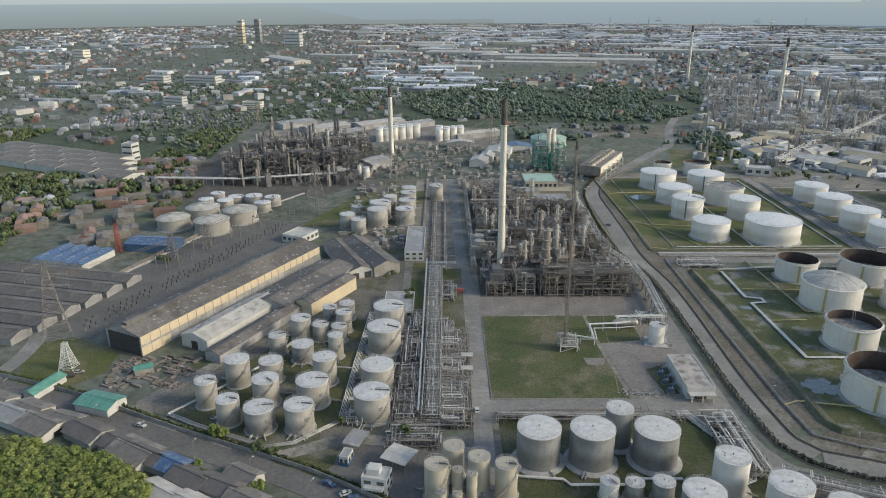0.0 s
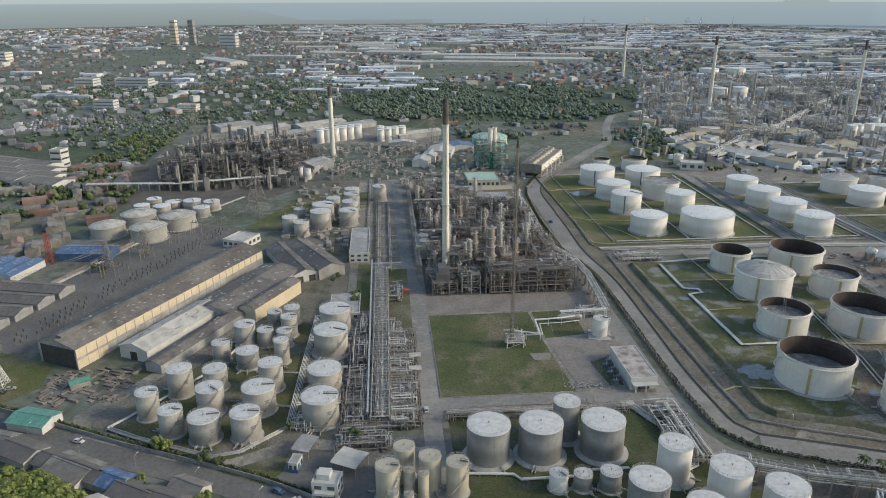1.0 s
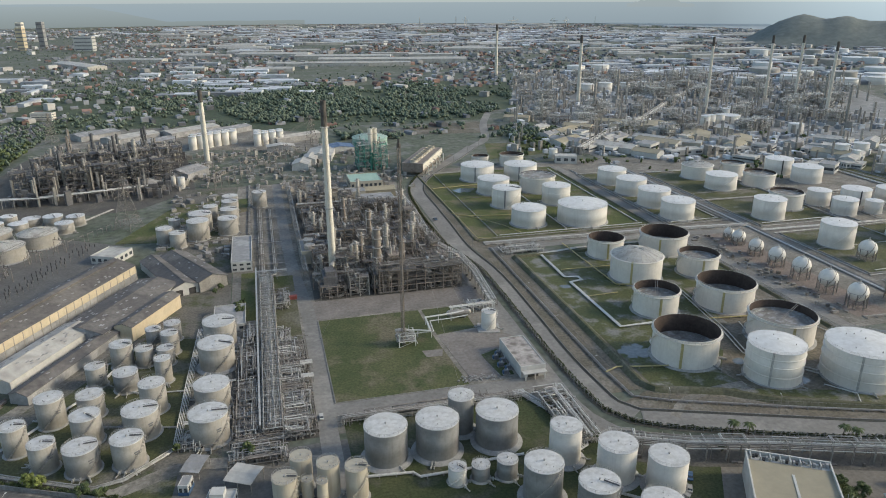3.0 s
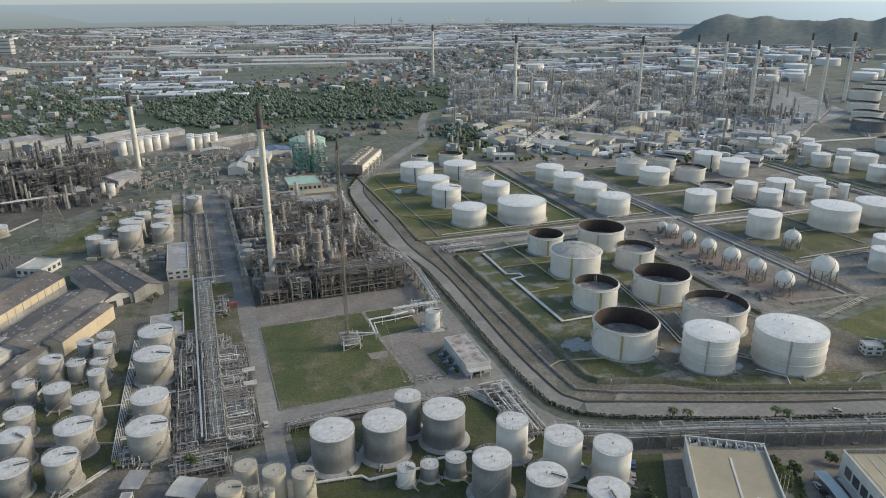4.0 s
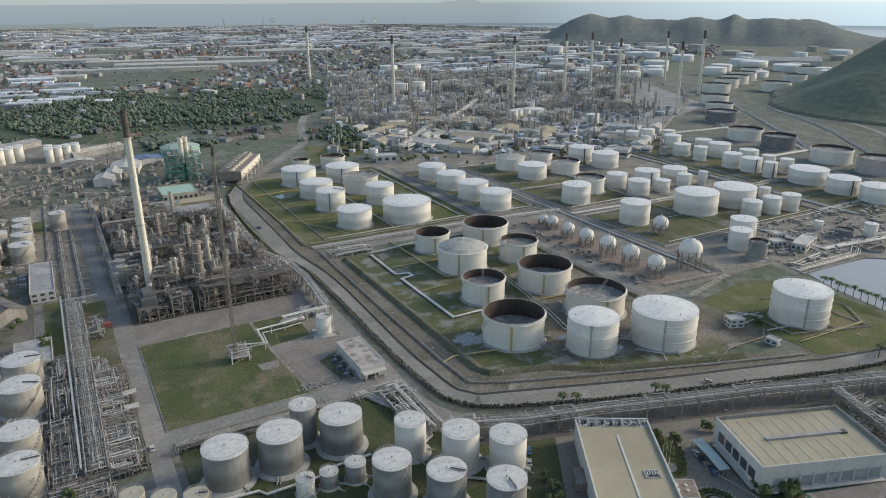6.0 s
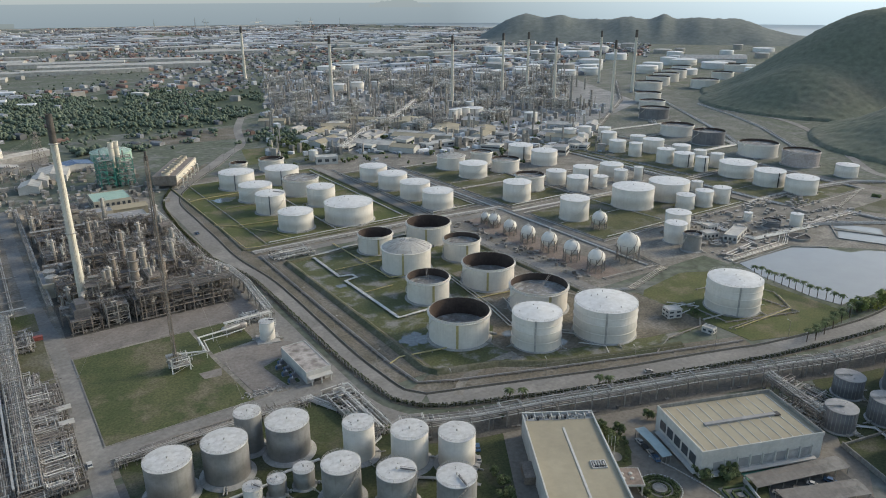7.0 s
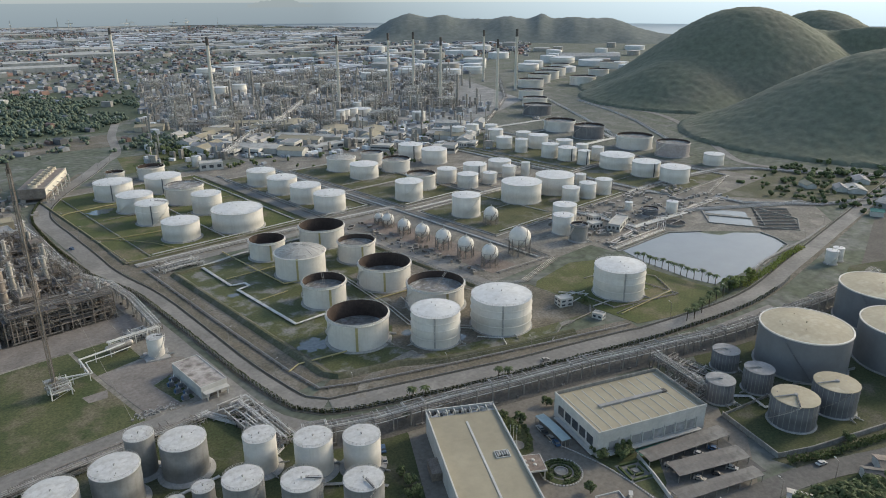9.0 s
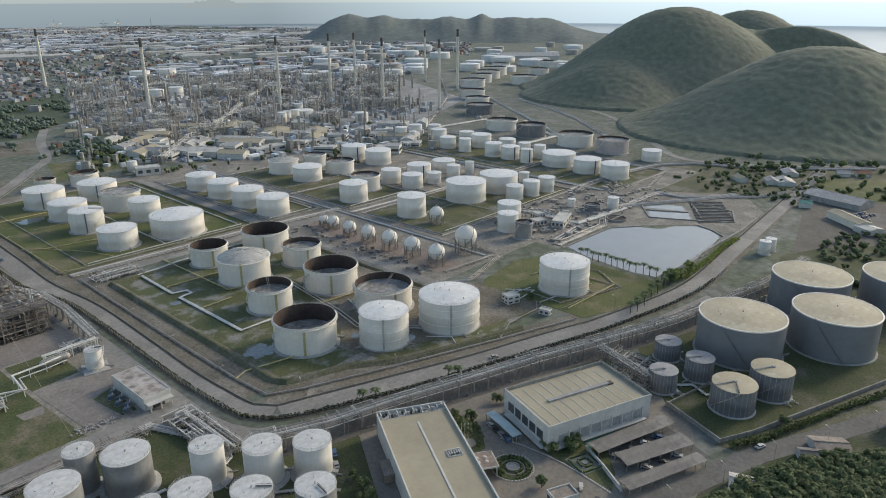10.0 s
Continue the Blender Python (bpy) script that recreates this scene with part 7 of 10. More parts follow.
for i, (x, y) in enumerate(((96, 676), (112, 676), (96, 690))):
    put(steel_frame(12, 11, 5, 5, 1200 + i, (M_TEAL, M_PIPE, M_STEEL, M_VESSEL), label="teal steel boiler structure", group="boiler structures"), x, y)

# office compound
bb = thing("office_hall", "hall with a flat tan roof and white parapets", "building", (148, 136.5, 0.05), -30.5)
part("wall_shell", Mesh().box(0, 0, 0, 27, 74, 8.6), M_PLASTER, bb, smooth=False)
part("roof", Mesh().box(0, -1.5, 8.6, 26.2, 70, 0.15), M_ROOFTAN, bb, "tan membrane roof", smooth=False)
part("roof_strip", Mesh().box(0.5, -3, 8.75, 0.8, 62, 0.2), M_PLASTER, bb, "white strip along the roof", smooth=False)
for sx in (-1, 1):
    part("parapet", Mesh().box(sx * 13.4, 0, 8.6, 0.5, 74.5, 1.1), M_PLASTER, bb, smooth=False)
part("parapet", Mesh().box(0, 37, 8.6, 27.3, 0.5, 1.5), M_PLASTER, bb, smooth=False)
for k in range(24):
    rr = random.Random(6200 + k)
    u, v = -12.2 + 24.4 * k / 23, rr.uniform(34.2, 35.9)
    if k % 3:
        part("roof_unit", Mesh().box(u, v, 8.6, rr.uniform(0.6, 1.1), rr.uniform(0.8, 1.5), rr.uniform(0.6, 1.5)), rr.choice([M_PIPE, M_ROOFG, M_IRON]), bb, smooth=False)
    else:
        part("roof_duct", Mesh().path([(u, 34, 8.6), (u, 34, 9.7), (u, 36.2, 9.7), (u, 36.2, 8.7)], 0.3, 8), M_PIPE, bb)
# flat dark plate imitates the shade of a sunken plant well
part("well_shade_plate", Mesh().box(7.6, 5.6, 8.7, 4.8, 3.6, 0.08), M_IRON, bb, smooth=False)
for px, py, sx, sy in ((7.6, 7.5, 5.2, 0.25), (7.6, 3.7, 5.2, 0.25), (5.1, 5.6, 0.25, 3.55), (10.1, 5.6, 0.25, 3.55)):
    part("well_kerb", Mesh().box(px, py, 8.7, sx, sy, 0.5), M_PLASTER, bb, smooth=False)
for k in range(5):
    part("cooling_unit", Mesh().box(5.8 + k * 0.9, 5.6 + (k % 2) * 0.4, 8.78, 0.5, 2.2, 0.55), M_PIPE, bb, smooth=False)
part("step_block", Mesh().box(-15.3, 12, 0, 4, 9, 3.2), M_BROWNST, bb, smooth=False)

wh = thing("office_warehouse", "large white building with a ribbed tan roof", "warehouse", (218.5, 125.5, 0.05), -20.5)
part("wall_shell", Mesh().box(0, 0, 0, 49.5, 30.5, 9.6), M_PLASTER, wh, smooth=False)
part("roof", Mesh().box(0, 0, 9.6, 48.6, 29.6, 0.15), M_ROOFTAN, wh, "tan roof", smooth=False)
for k in range(11):
    part("roof_rib", Mesh().box(-22 + 44 * k / 10, 0, 9.75, 0.3, 27, 0.14), M_PLASTER, wh, smooth=False)
part("ridge_duct", Mesh().box(1, 0.5, 9.8, 30, 1.5, 0.8), M_ROOFG, wh, smooth=False)
part("hatch", Mesh().box(16.8, 0.5, 9.8, 2.5, 2.2, 0.6), M_IRON, wh, smooth=False)
for px, py, sx, sy in ((0, 15.2, 50, 0.4), (0, -15.2, 50, 0.4), (-24.7, 0, 0.4, 30.2), (24.7, 0, 0.4, 30.2)):
    part("parapet", Mesh().box(px, py, 9.6, sx, sy, 1.5), M_PLASTER if py <= 0 and px <= 0 else M_WALL, wh, smooth=False)
for k in range(8):
    u = -18 + 36 * k / 7
    part("window", Mesh().box(u, -15.3, 2.2, 3.9, 0.14, 3.6), M_ROOFG, wh, "shaded grey window bay", smooth=False)
    part("pilaster", Mesh().box(u + 2.57, -15.5, 0, 0.5, 0.5, 6.6), M_PLASTER, wh, smooth=False)
for k in range(5):
    part("window", Mesh().box(-24.85, -10 + 20 * k / 4, 3.2, 0.14, 3.8, 3.8), M_GLASS, wh, "dark window bay", smooth=False)
part("ledge", Mesh().box(0, -16.2, 1.2, 44, 2.2, 0.4), M_PLASTER, wh, smooth=False)
part("ledge", Mesh().box(-25.8, -1, 1.2, 2.0, 26, 0.4), M_PLASTER, wh, smooth=False)


def shelter(x, y, w, d, h, rot, roof_mat, label, group):
    t = thing("shelter", label, "canopy", (x, y, 0.09), rot, group)
    r = Mesh()
    a = [(-w / 2, -d / 2, h - 0.25), (w / 2, -d / 2, h - 0.25), (w / 2, 0, h + 0.3), (-w / 2, 0, h + 0.3), (w / 2, d / 2, h - 0.05), (-w / 2, d / 2, h - 0.05)]
    b = [(p[0], p[1], p[2] + 0.14) for p in a]
    r.add(a + b, [(0, 3, 2, 1), (3, 5, 4, 2), (6, 7, 8, 9), (9, 8, 10, 11), (0, 1, 7, 6), (4, 5, 11, 10), (1, 2, 8, 7), (2, 4, 10, 8), (0, 6, 9, 3), (3, 9, 11, 5)])
    part("roof", r, roof_mat, t, smooth=False)
    n = max(2, int(w / 5))
    for i in range(n + 1):
        for s in (-1, 1):
            part("post", Mesh().box(-w / 2 + 0.3 + (w - 0.6) * i / n, s * (d / 2 - 0.5), 0, 0.2, 0.2, h - 0.2), M_STEEL, t)
    return t


shelter(218, 100.5, 39, 6.8, 3.2, -18, M_ROOFD, "long dull-roofed car shelter", "car shelters")
shelter(214.5, 89.5, 31, 7.8, 3.2, -23, M_ROOFD, "dull-roofed car shelter over asphalt", "car shelters")
shelter(205, 81, 36, 5.5, 3.2, -21, M_ROOFD, "long low dull-roofed car shelter", "car shelters")
shelter(189.9, 140.7, 4.2, 18.5, 3.4, -17, M_ROOFCYAN, "pale cyan bicycle shelter by the warehouse", "car shelters")
ec = thing("entrance_canopy", "flat brown entrance canopy with four white roof domes", "canopy", (165, 131.2, 0.09), -34)
part("slab", Mesh().box(0, 0, 4.0, 10.2, 9.4, 0.6), M_PLASTER, ec, smooth=False)
part("roof", Mesh().box(0, 0, 4.6, 9.6, 8.8, 0.06), M_BRICKPAVE, ec, "brown roof covering", smooth=False)
for sx in (-1, 1):
    for sy in (-1, 1):
        part("roof_dome", Mesh().lathe([(0.7, 4.66), (0.7, 4.86), (0.5, 5.1), (0.02, 5.2)], 14, sx * 1.5, sy * 1.3), M_PLASTER, ec)
        part("post", Mesh().box(sx * 4.4, sy * 4.0, 0, 0.5, 0.5, 4.0), M_PLASTER, ec)
shelter(-16, 214, 10.5, 10, 4.8, -28, M_ROOFW, "flat pale canopy over the gate yard", "gate canopies")
wall_line("wall_car_park", [(201, 110), (195, 99), (188, 88)], 2.0, 0.5, M_PLASTER, "white garden wall")
drive = thing("drive_kerb", "striped kerb blocks along the office drive", "kerb", (0, 0, 0.09))
kb = Mesh().box(0, 0, 0, 0.62, 0.4, 0.35).data("kerb_block", M_PLASTER, False)
for x, y, a in along(smooth_line([(185.4, 138), (187.2, 128.5), (188.2, 117.6), (187.5, 105.1), (185.1, 90.3)], 6), 1.05):
    part("kerb_block", kb, None, drive, "", (x, y, 0), a)
sheet("lawn_office", [(188.8, 117), (190, 124), (196, 119), (203, 113), (206, 104), (196, 95), (186.5, 91), (188.2, 105)], 0.16, M_LAWN, "clipped lawn beside the office", "lawn")
sheet("lawn_office_north", [(186.8, 166), (187, 157.6), (185.8, 150), (182.9, 144.9), (176.3, 138.6), (170.5, 139.5), (167, 141), (176, 157), (180.5, 164)], 0.16, M_LAWN, "rounded lawn beside the entrance", "lawn")
sheet("pavement_flag_circle", [(174.6 + 3.0 * math.cos(k * 0.2618), 145.6 + 3.0 * math.sin(k * 0.2618)) for k in range(24)], 0.2, M_CONC, "small round paved circle by the flagpoles", "pavement")
for x, y in ((171.8, 146.5), (172.6, 145.6), (173.4, 144.7)):
    fp = thing("flagpole", "bare white flagpole on the entrance lawn", "flagpole", (x, y, 0.2), 0, "flagpoles")
    part("pole", Mesh().tube((0, 0, 0.2), (0, 0, 9.5), 0.09, 8, 0.05), M_PIPEW, fp)
    part("base", Mesh().lathe([(0.02, 0), (0.4, 0), (0.35, 0.25), (0.02, 0.28)], 12), M_WALL, fp)
    part("finial", Mesh().ball((0, 0, 9.55), 0.13, 8, 6), M_PIPEW, fp)
sheet("pavement_court", [(204.5, 113.2), (219, 107.8), (217, 104), (203, 109.4)], 0.19, M_ROOFGRN, "green painted court", "pavement")
f_ = thing("fountain_garden", "round fountain bed with clipped hedge rings", "garden", (174, 124, 0.1))
part("basin", Mesh().lathe([(2.5, 0), (2.5, 0.7), (2.1, 0.7), (2.0, 0.4), (0.02, 0.4)], 28), M_WALL, f_)
part("grass_ring", Mesh().lathe([(6.9, 0), (6.9, 0.12), (2.6, 0.12)], 40), M_LAWN, f_)
part("paved_ring", Mesh().lathe([(4.5, 0.02), (4.5, 0.2), (3.9, 0.2), (3.9, 0.02)], 40), M_CONC, f_)
for r0, r1, hh in ((3.0, 3.7, 0.7), (4.8, 5.5, 0.8), (6.1, 6.8, 0.9)):
    hr = Mesh()
    for k in range(int(r1 * 26)):
        rr = random.Random(k + int(r0 * 1000))
        a, r_ = rr.random() * 5.5 - 2.3, rr.uniform(r0, r1)
        hr.box(r_ * math.cos(a), r_ * math.sin(a), 0.1, rr.uniform(0.25, 0.5), rr.uniform(0.25, 0.5), hh * rr.uniform(0.6, 1.05), rr.uniform(0, 90))
    tagged(part("hedge_ring", hr, M_LEAF2, f_), kind="stuff")
for k in range(40):
    a = k * math.pi / 20
    part("kerb_block", kb, None, f_, "", (7.6 * math.cos(a), 7.6 * math.sin(a), 0), math.degrees(a) + 90)
cart = thing("utility_cart", "small white utility cart with a flat roof", "cart", (180.3, 99.5, 0.1), 35)
part("body", Mesh().box(0, 0, 0.35, 2.4, 1.2, 0.55), M_PLASTER, cart, smooth=False)
part("roof", Mesh().box(0, 0, 1.8, 2.5, 1.4, 0.1), M_PLASTER, cart, smooth=False)
for sx in (-1, 1):
    for sy in (-1, 1):
        part("post", Mesh().box(sx * 1.0, sy * 0.5, 0.9, 0.07, 0.07, 0.9), M_IRON, cart)
        part("wheel", Mesh().tube((sx * 0.8, sy * 0.5, 0.25), (sx * 0.8, sy * 0.66, 0.25), 0.25, 10), M_TYRE, cart)
block("guard_house", 171, 101, 9, 6, 3.2, -25, M_PLASTER, M_BROWNST, "small brown-roofed guard house", "", 1)
block("pump_hut", 291, 213, 8, 6, 4.5, -20, M_PLASTER, M_PLASTER, "small white two-storey hut", "", 2)
block("pump_hut", 291, 190, 4, 6, 2.6, 10, M_PLASTER, M_ROOFW, "tiny white hut on bare ground", "", 1)
for x, y, w, d, h, rot in ((418, 283, 10, 8, 4, -15), (430, 292, 8, 8, 5, -15), (432, 272, 26, 9, 5, 20), (560, 560, 14, 10, 5, 0), (300, 655, 22, 14, 7, -20), (440, 660, 40, 16, 5, 0), (500, 655, 30, 14, 5, 0)):
    block("plant_hut", x, y, w, d, h, rot, M_PLASTER, M_ROOFW, "pale flat-roofed plant building", "plant buildings", 1, bays=3)
cone_tank(295, 676, 4.5, 10, M_WHITE, M_WHITE_ROOF, "lone white water tank among the trees", "far white tanks", 700, stair=False)

f_ = thing("square_garden", "square garden bed with low clipped hedges", "garden", (193.6, 106, 0.17), -22)
for r_ in (2.2, 4.4):
    for sx, sy, lx, ly in ((0, 1, 2, 0), (0, -1, 2, 0), (1, 0, 0, 2), (-1, 0, 0, 2)):
        part("clipped_hedge", Mesh().box(sx * r_, sy * r_, 0, max(0.7, lx * r_ - 1.2), max(0.7, ly * r_ - 1.2), 0.8), M_LEAF2, f_)
part("planter", Mesh().lathe([(1.1, 0), (1.2, 0.6), (0.9, 0.6), (0.02, 0.5)], 20), M_WALL, f_)
part("path", Mesh().box(0, 0, 0, 10.6, 10.6, 0.05), M_CONC, f_)
# lawn pipes, drum, small tank, guyed mast
part("tank_plinth", Mesh().box(104.2, 309.2, 0, 11, 11, 0.55, -14), M_FOUND)
tagged(bpy.data.objects["tank_plinth"], "square concrete plinth under the small tank", "plinth")
rub = Mesh()
for k in range(130):
    rr = random.Random(9300 + k)
    f = rr.random()
    rub.box(77 + 16 * f + rr.gauss(0, 1.0), 261.5 + rr.gauss(0, 1.3) + 4 * (1 - f) * rr.random(), 0.1, rr.uniform(0.2, 0.9), rr.uniform(0.2, 0.8), rr.uniform(0.15, 0.6), rr.uniform(0, 90))
tagged(part("rubble", rub, M_FOUND, smooth=False), "low heap of broken concrete beside the pad", "rubble", "", "stuff")
cone_tank(104.2, 309.2, 3.7, 9.9, M_WHITE, M_SILVER_ROOF, "small pale tank on a round plinth by the lawn", "small lawn tanks", 701, skirt=1.5)
t = thing("horizontal_drum", "large horizontal grey drum on saddles", "pressure vessel", (93, 325.5, 0.15))
part("shell", Mesh().tube((-5, 0, 3), (5, 0, 3), 1.7, 20).ball((-5, 0, 3), 1.69, 16, 10).ball((5, 0, 3), 1.69, 16, 10), M_VESSEL, t)
for s in (-3, 3):
    part("saddle", Mesh().box(s, 0, 0, 0.7, 2.8, 2.0), M_WALL, t)
t = thing("pipe_bridge", "white pipe bridge stepping over the lawn", "pipe rack", (0, 0, 0.16))
for i, pts in enumerate(([(97, 325, 4), (88, 323, 4), (74, 322, 4), (73, 306, 4), (60, 311, 4)], [(97, 322, 2.6), (88, 320.5, 2.6), (76, 320, 2.6), (75, 308, 2.6), (62, 308, 2.6)])):
    part("pipe", Mesh().path(pts, 0.42 if i == 0 else 0.25, 8), M_PIPEW, t)
for x, y in ((88, 322.5), (81, 322), (74, 321.5), (73.6, 314), (73.5, 306.5), (67, 308.5)):
    part("post", Mesh().box(x, y, 0, 0.3, 0.3, 3.8), M_PIPEW, t)
mast = thing("lattice_mast", "very tall thin lattice mast of rusty steel", "mast", (58.5, 303, 0.16))
mm = Mesh()
for k in range(33):
    z0, z1 = k * 3.0, (k + 1) * 3.0
    c = [(-0.7, -0.7), (0.7, -0.7), (0.7, 0.7), (-0.7, 0.7)]
    for i in range(4):
        (ax, ay), (bx, by) = c[i], c[(i + 1) % 4]
        mm.tube((ax, ay, z0), (ax, ay, z1), 0.11, 4)
        mm.tube((ax, ay, z0), (bx, by, z1), 0.07, 4)
        mm.tube((ax, ay, z1), (bx, by, z1), 0.07, 4)
part("lattice", mm, M_BROWNST, mast)
part("flare_tip", Mesh().tube((0, 0, 97), (0, 0, 101), 0.5, 10), M_SOOT, mast)
part("riser", Mesh().tube((0.2, 0, 0), (0.2, 0, 99), 0.3, 8), M_PIPEB, mast)
put(steel_frame(8, 6, 2, 3, 1300, (M_PIPEW, M_PIPE, M_STEEL, M_VESSEL), label="small pale pipe stand at the mast foot"), 60, 303)
for i, (gx, gy) in enumerate(((20, 320), (98, 330), (75, 262))):
    g = thing("guy_wire", "thin steel guy wire of the mast", "cable", (gx, gy, 0.16), 0, "guy wires")
    part("wire", Mesh().tube((0, 0, 0), (58.5 - gx, 303 - gy, 84), 0.05, 4), M_STEEL, g)
    part("anchor", Mesh().box(0, 0, 0, 1, 1, 0.6), M_WALL, g)


# ---- pylons ----
def pylon(x, y, h, b, label, mat, arms=3, rot=0.0):
    t = thing("pylon", label, "pylon", (x, y, 0.05), rot, "pylons")
    m = Mesh()
    n = 9
    for k in range(n):
        f0, f1 = k / n, (k + 1) / n
        s0, s1 = b * (1 - f0) ** 1.3 + 0.9, b * (1 - f1) ** 1.3 + 0.9
        z0, z1 = h * f0, h * f1
        c = [(-1, -1), (1, -1), (1, 1), (-1, 1)]
        for i in range(4):
            a, d = c[i], c[(i + 1) % 4]
            m.tube((a[0] * s0, a[1] * s0, z0), (a[0] * s1, a[1] * s1, z1), 0.2, 4)
            m.tube((a[0] * s0, a[1] * s0, z0), (d[0] * s1, d[1] * s1, z1), 0.09, 4)
            m.tube((d[0] * s0, d[1] * s0, z0), (a[0] * s1, a[1] * s1, z1), 0.09, 4)
            m.tube((a[0] * s1, a[1] * s1, z1), (d[0] * s1, d[1] * s1, z1), 0.09, 4)
    part("tower", m, mat, t)
    for k in range(arms):
        z = h * (0.66 + 0.14 * k)
        for s in (-1, 1):
            a = Mesh().tube((s * 0.8, 0, z + 1.5), (s * b * 1.5, 0, z), 0.12, 4).tube((s * 0.8, 0, z), (s * b * 1.5, 0, z), 0.12, 4)
            a.tube((s * b * 1.5, 0, z), (s * b * 1.5, 0, z - 2.0), 0.14, 6)
            part("cross_arm", a, mat, t)
    return t


pylon(-193, 317, 41, 6.0, "tall grey lattice power pylon", M_PIPEB, 3, 30)
pylon(-100, 536, 39, 6.5, "tall grey lattice power pylon on the bank", M_PIPEB, 3, 60)
pylon(-172, 286, 13, 2.4, "short white lattice tower by the yard", M_PIPEW, 0)
pylon(-216, 442, 20, 0.9, "faded red lattice mast", M_RED, 0)
pylon(56, 815, 34, 5, "grey lattice power pylon", M_PIPEB, 3, 50)
pylon(-235, 900, 36, 5, "grey lattice power pylon", M_PIPEB, 3, 50)
pylon(-176, 430, 17, 2.2, "grey lattice switchyard tower", M_PIPEB, 1)
pylon(-160, 452, 17, 2.2, "grey lattice switchyard tower", M_PIPEB, 1)
for i, (a, b) in enumerate((((-193, 317, 32), (-100, 536, 30)), ((-100, 536, 30), (56, 815, 28)), ((-100, 536, 30), (-30, 660, 14)), ((-193, 317, 32), (-160, 452, 14)))):
    for k in range(6):
        off = -7.5 + 3 * k
        d = (Vector(b) - Vector(a)).normalized()
        px, py = d.y * off, -d.x * off
        q = thing("power_line", "sagging overhead power cable", "cable", (a[0] + px, a[1] + py, 0), 0, "power lines")
        pts = []
        for s in range(13):
            f = s / 12
            pts.append(((b[0] - a[0]) * f, (b[1] - a[1]) * f, a[2] + (b[2] - a[2]) * f - 7 * 4 * f * (1 - f) + (k // 2) * 2.5 - 2))
        part("cable", Mesh().path(pts, 0.05, 4), M_PIPEB, q)


def gantry(x, y, w, h, rot):
    t = thing("gantry", "grey steel switchyard gantry", "gantry", (x, y, 0.05), rot, "switchyard gantries")
    for s in (-1, 1):
        part("post", Mesh().box(s * w / 2, 0, 0, 0.35, 0.35, h), M_PIPEB, t)
    part("beam", Mesh().box(0, 0, h - 0.5, w, 0.35, 0.5), M_PIPEB, t)
    for k in range(3):
        part("insulator", Mesh().tube((-w / 3 + k * w / 3, 0, h), (-w / 3 + k * w / 3, 0, h + 1.6), 0.18, 6), M_IRON, t)
    return t


g0 = gantry(-40, 650, 9, 9, 55)
for i in range(8):
    for j in range(3):
        if (i, j) != (0, 0):
            copy_thing(g0, pose(-52 + i * 11 + j * 6, 650 + i * 18 - j * 10, 0.05, 0, 0, 55))
po = thing("insulator_post", "dark insulator post in the switchyard", "insulator", (-179, 322, 0.05), 0, "insulator posts")
part("post", Mesh().tube((0, 0, 0), (0, 0, 2.6), 0.18, 6), M_PIPEB, po)
part("insulator", Mesh().lathe([(0.02, 2.6), (0.3, 2.6), (0.24, 3.2), (0.34, 3.4), (0.24, 3.9), (0.34, 4.1), (0.02, 4.6)], 8), M_IRON, po)
for i in range(40):
    for j in range(3):
        f = i / 39
        if random.Random(i * 7 + j).random() < 0.78 and (i, j) != (0, 0):
            copy_thing(po, pose(-179 + 65 * f - j * 3.4 + random.Random(i + 99 * j).uniform(-0.8, 0.8), 322 + 168 * f + j * 1.8, 0.05))
for x, y in ((-176, 410), (-167, 408), (-159, 409), (-162, 439), (-155, 444), (-146, 470), (-136, 492)):
    copy_thing(g0, pose(x, y, 0.05, 0, 0, -28))
for i in range(12):
    f = i / 11
    copy_thing(g0, pose(-150 + 52 * f, 470 + 82 * f, 0.05, 0, 0, 60) @ Matrix.Scale(0.6, 4))
sheet("ground_switchyard", [(-176, 314), (-219, 342), (-190, 428), (-157, 530), (-98, 495), (-112, 440)], 0.06, M_ASPH, "dark gravel switchyard", "ground")
ground_pipes([(-222, 335), (-188, 425), (-155, 525), (-120, 590)], 2.5, 4, 130, [M_PIPEB, M_PIPE])
wall_line("wall_switchyard", [(-222, 338), (-190, 428), (-158, 528)], 2.2, 0.3, M_PIPEB, "switchyard fence")

block("control_house", 87, 550, 27, 20, 7, 0, M_PLASTER, M_ROOFG, "long pale control house inside the unit", "", 1, 0.5)
gable("unit_shed", 94, 580, 14, 26, 6, 7.5, 90, M_ROOFTAN, M_ROOFTAN, "tan sheet-roofed shed behind the unit", "", "shed", 0.5)
shelter(11, 292, 5.5, 3.4, 3.2, 0, M_ROOFW, "small white canopy beside the service road", "pipe yard canopies")
shelter(10.6, 279.5, 5.5, 3.6, 3.2, 0, M_ROOFW, "small white canopy beside the service road", "pipe yard canopies")
box_ = thing("fire_box", "red painted equipment box beside the road", "box", (9.6, 373, 0.16))
part("cabinet", Mesh().box(0, 0, 0, 4.0, 2.2, 1.9), M_RED, box_)
part("lid", Mesh().box(0, 0, 1.9, 4.3, 2.5, 0.15), M_RED, box_)
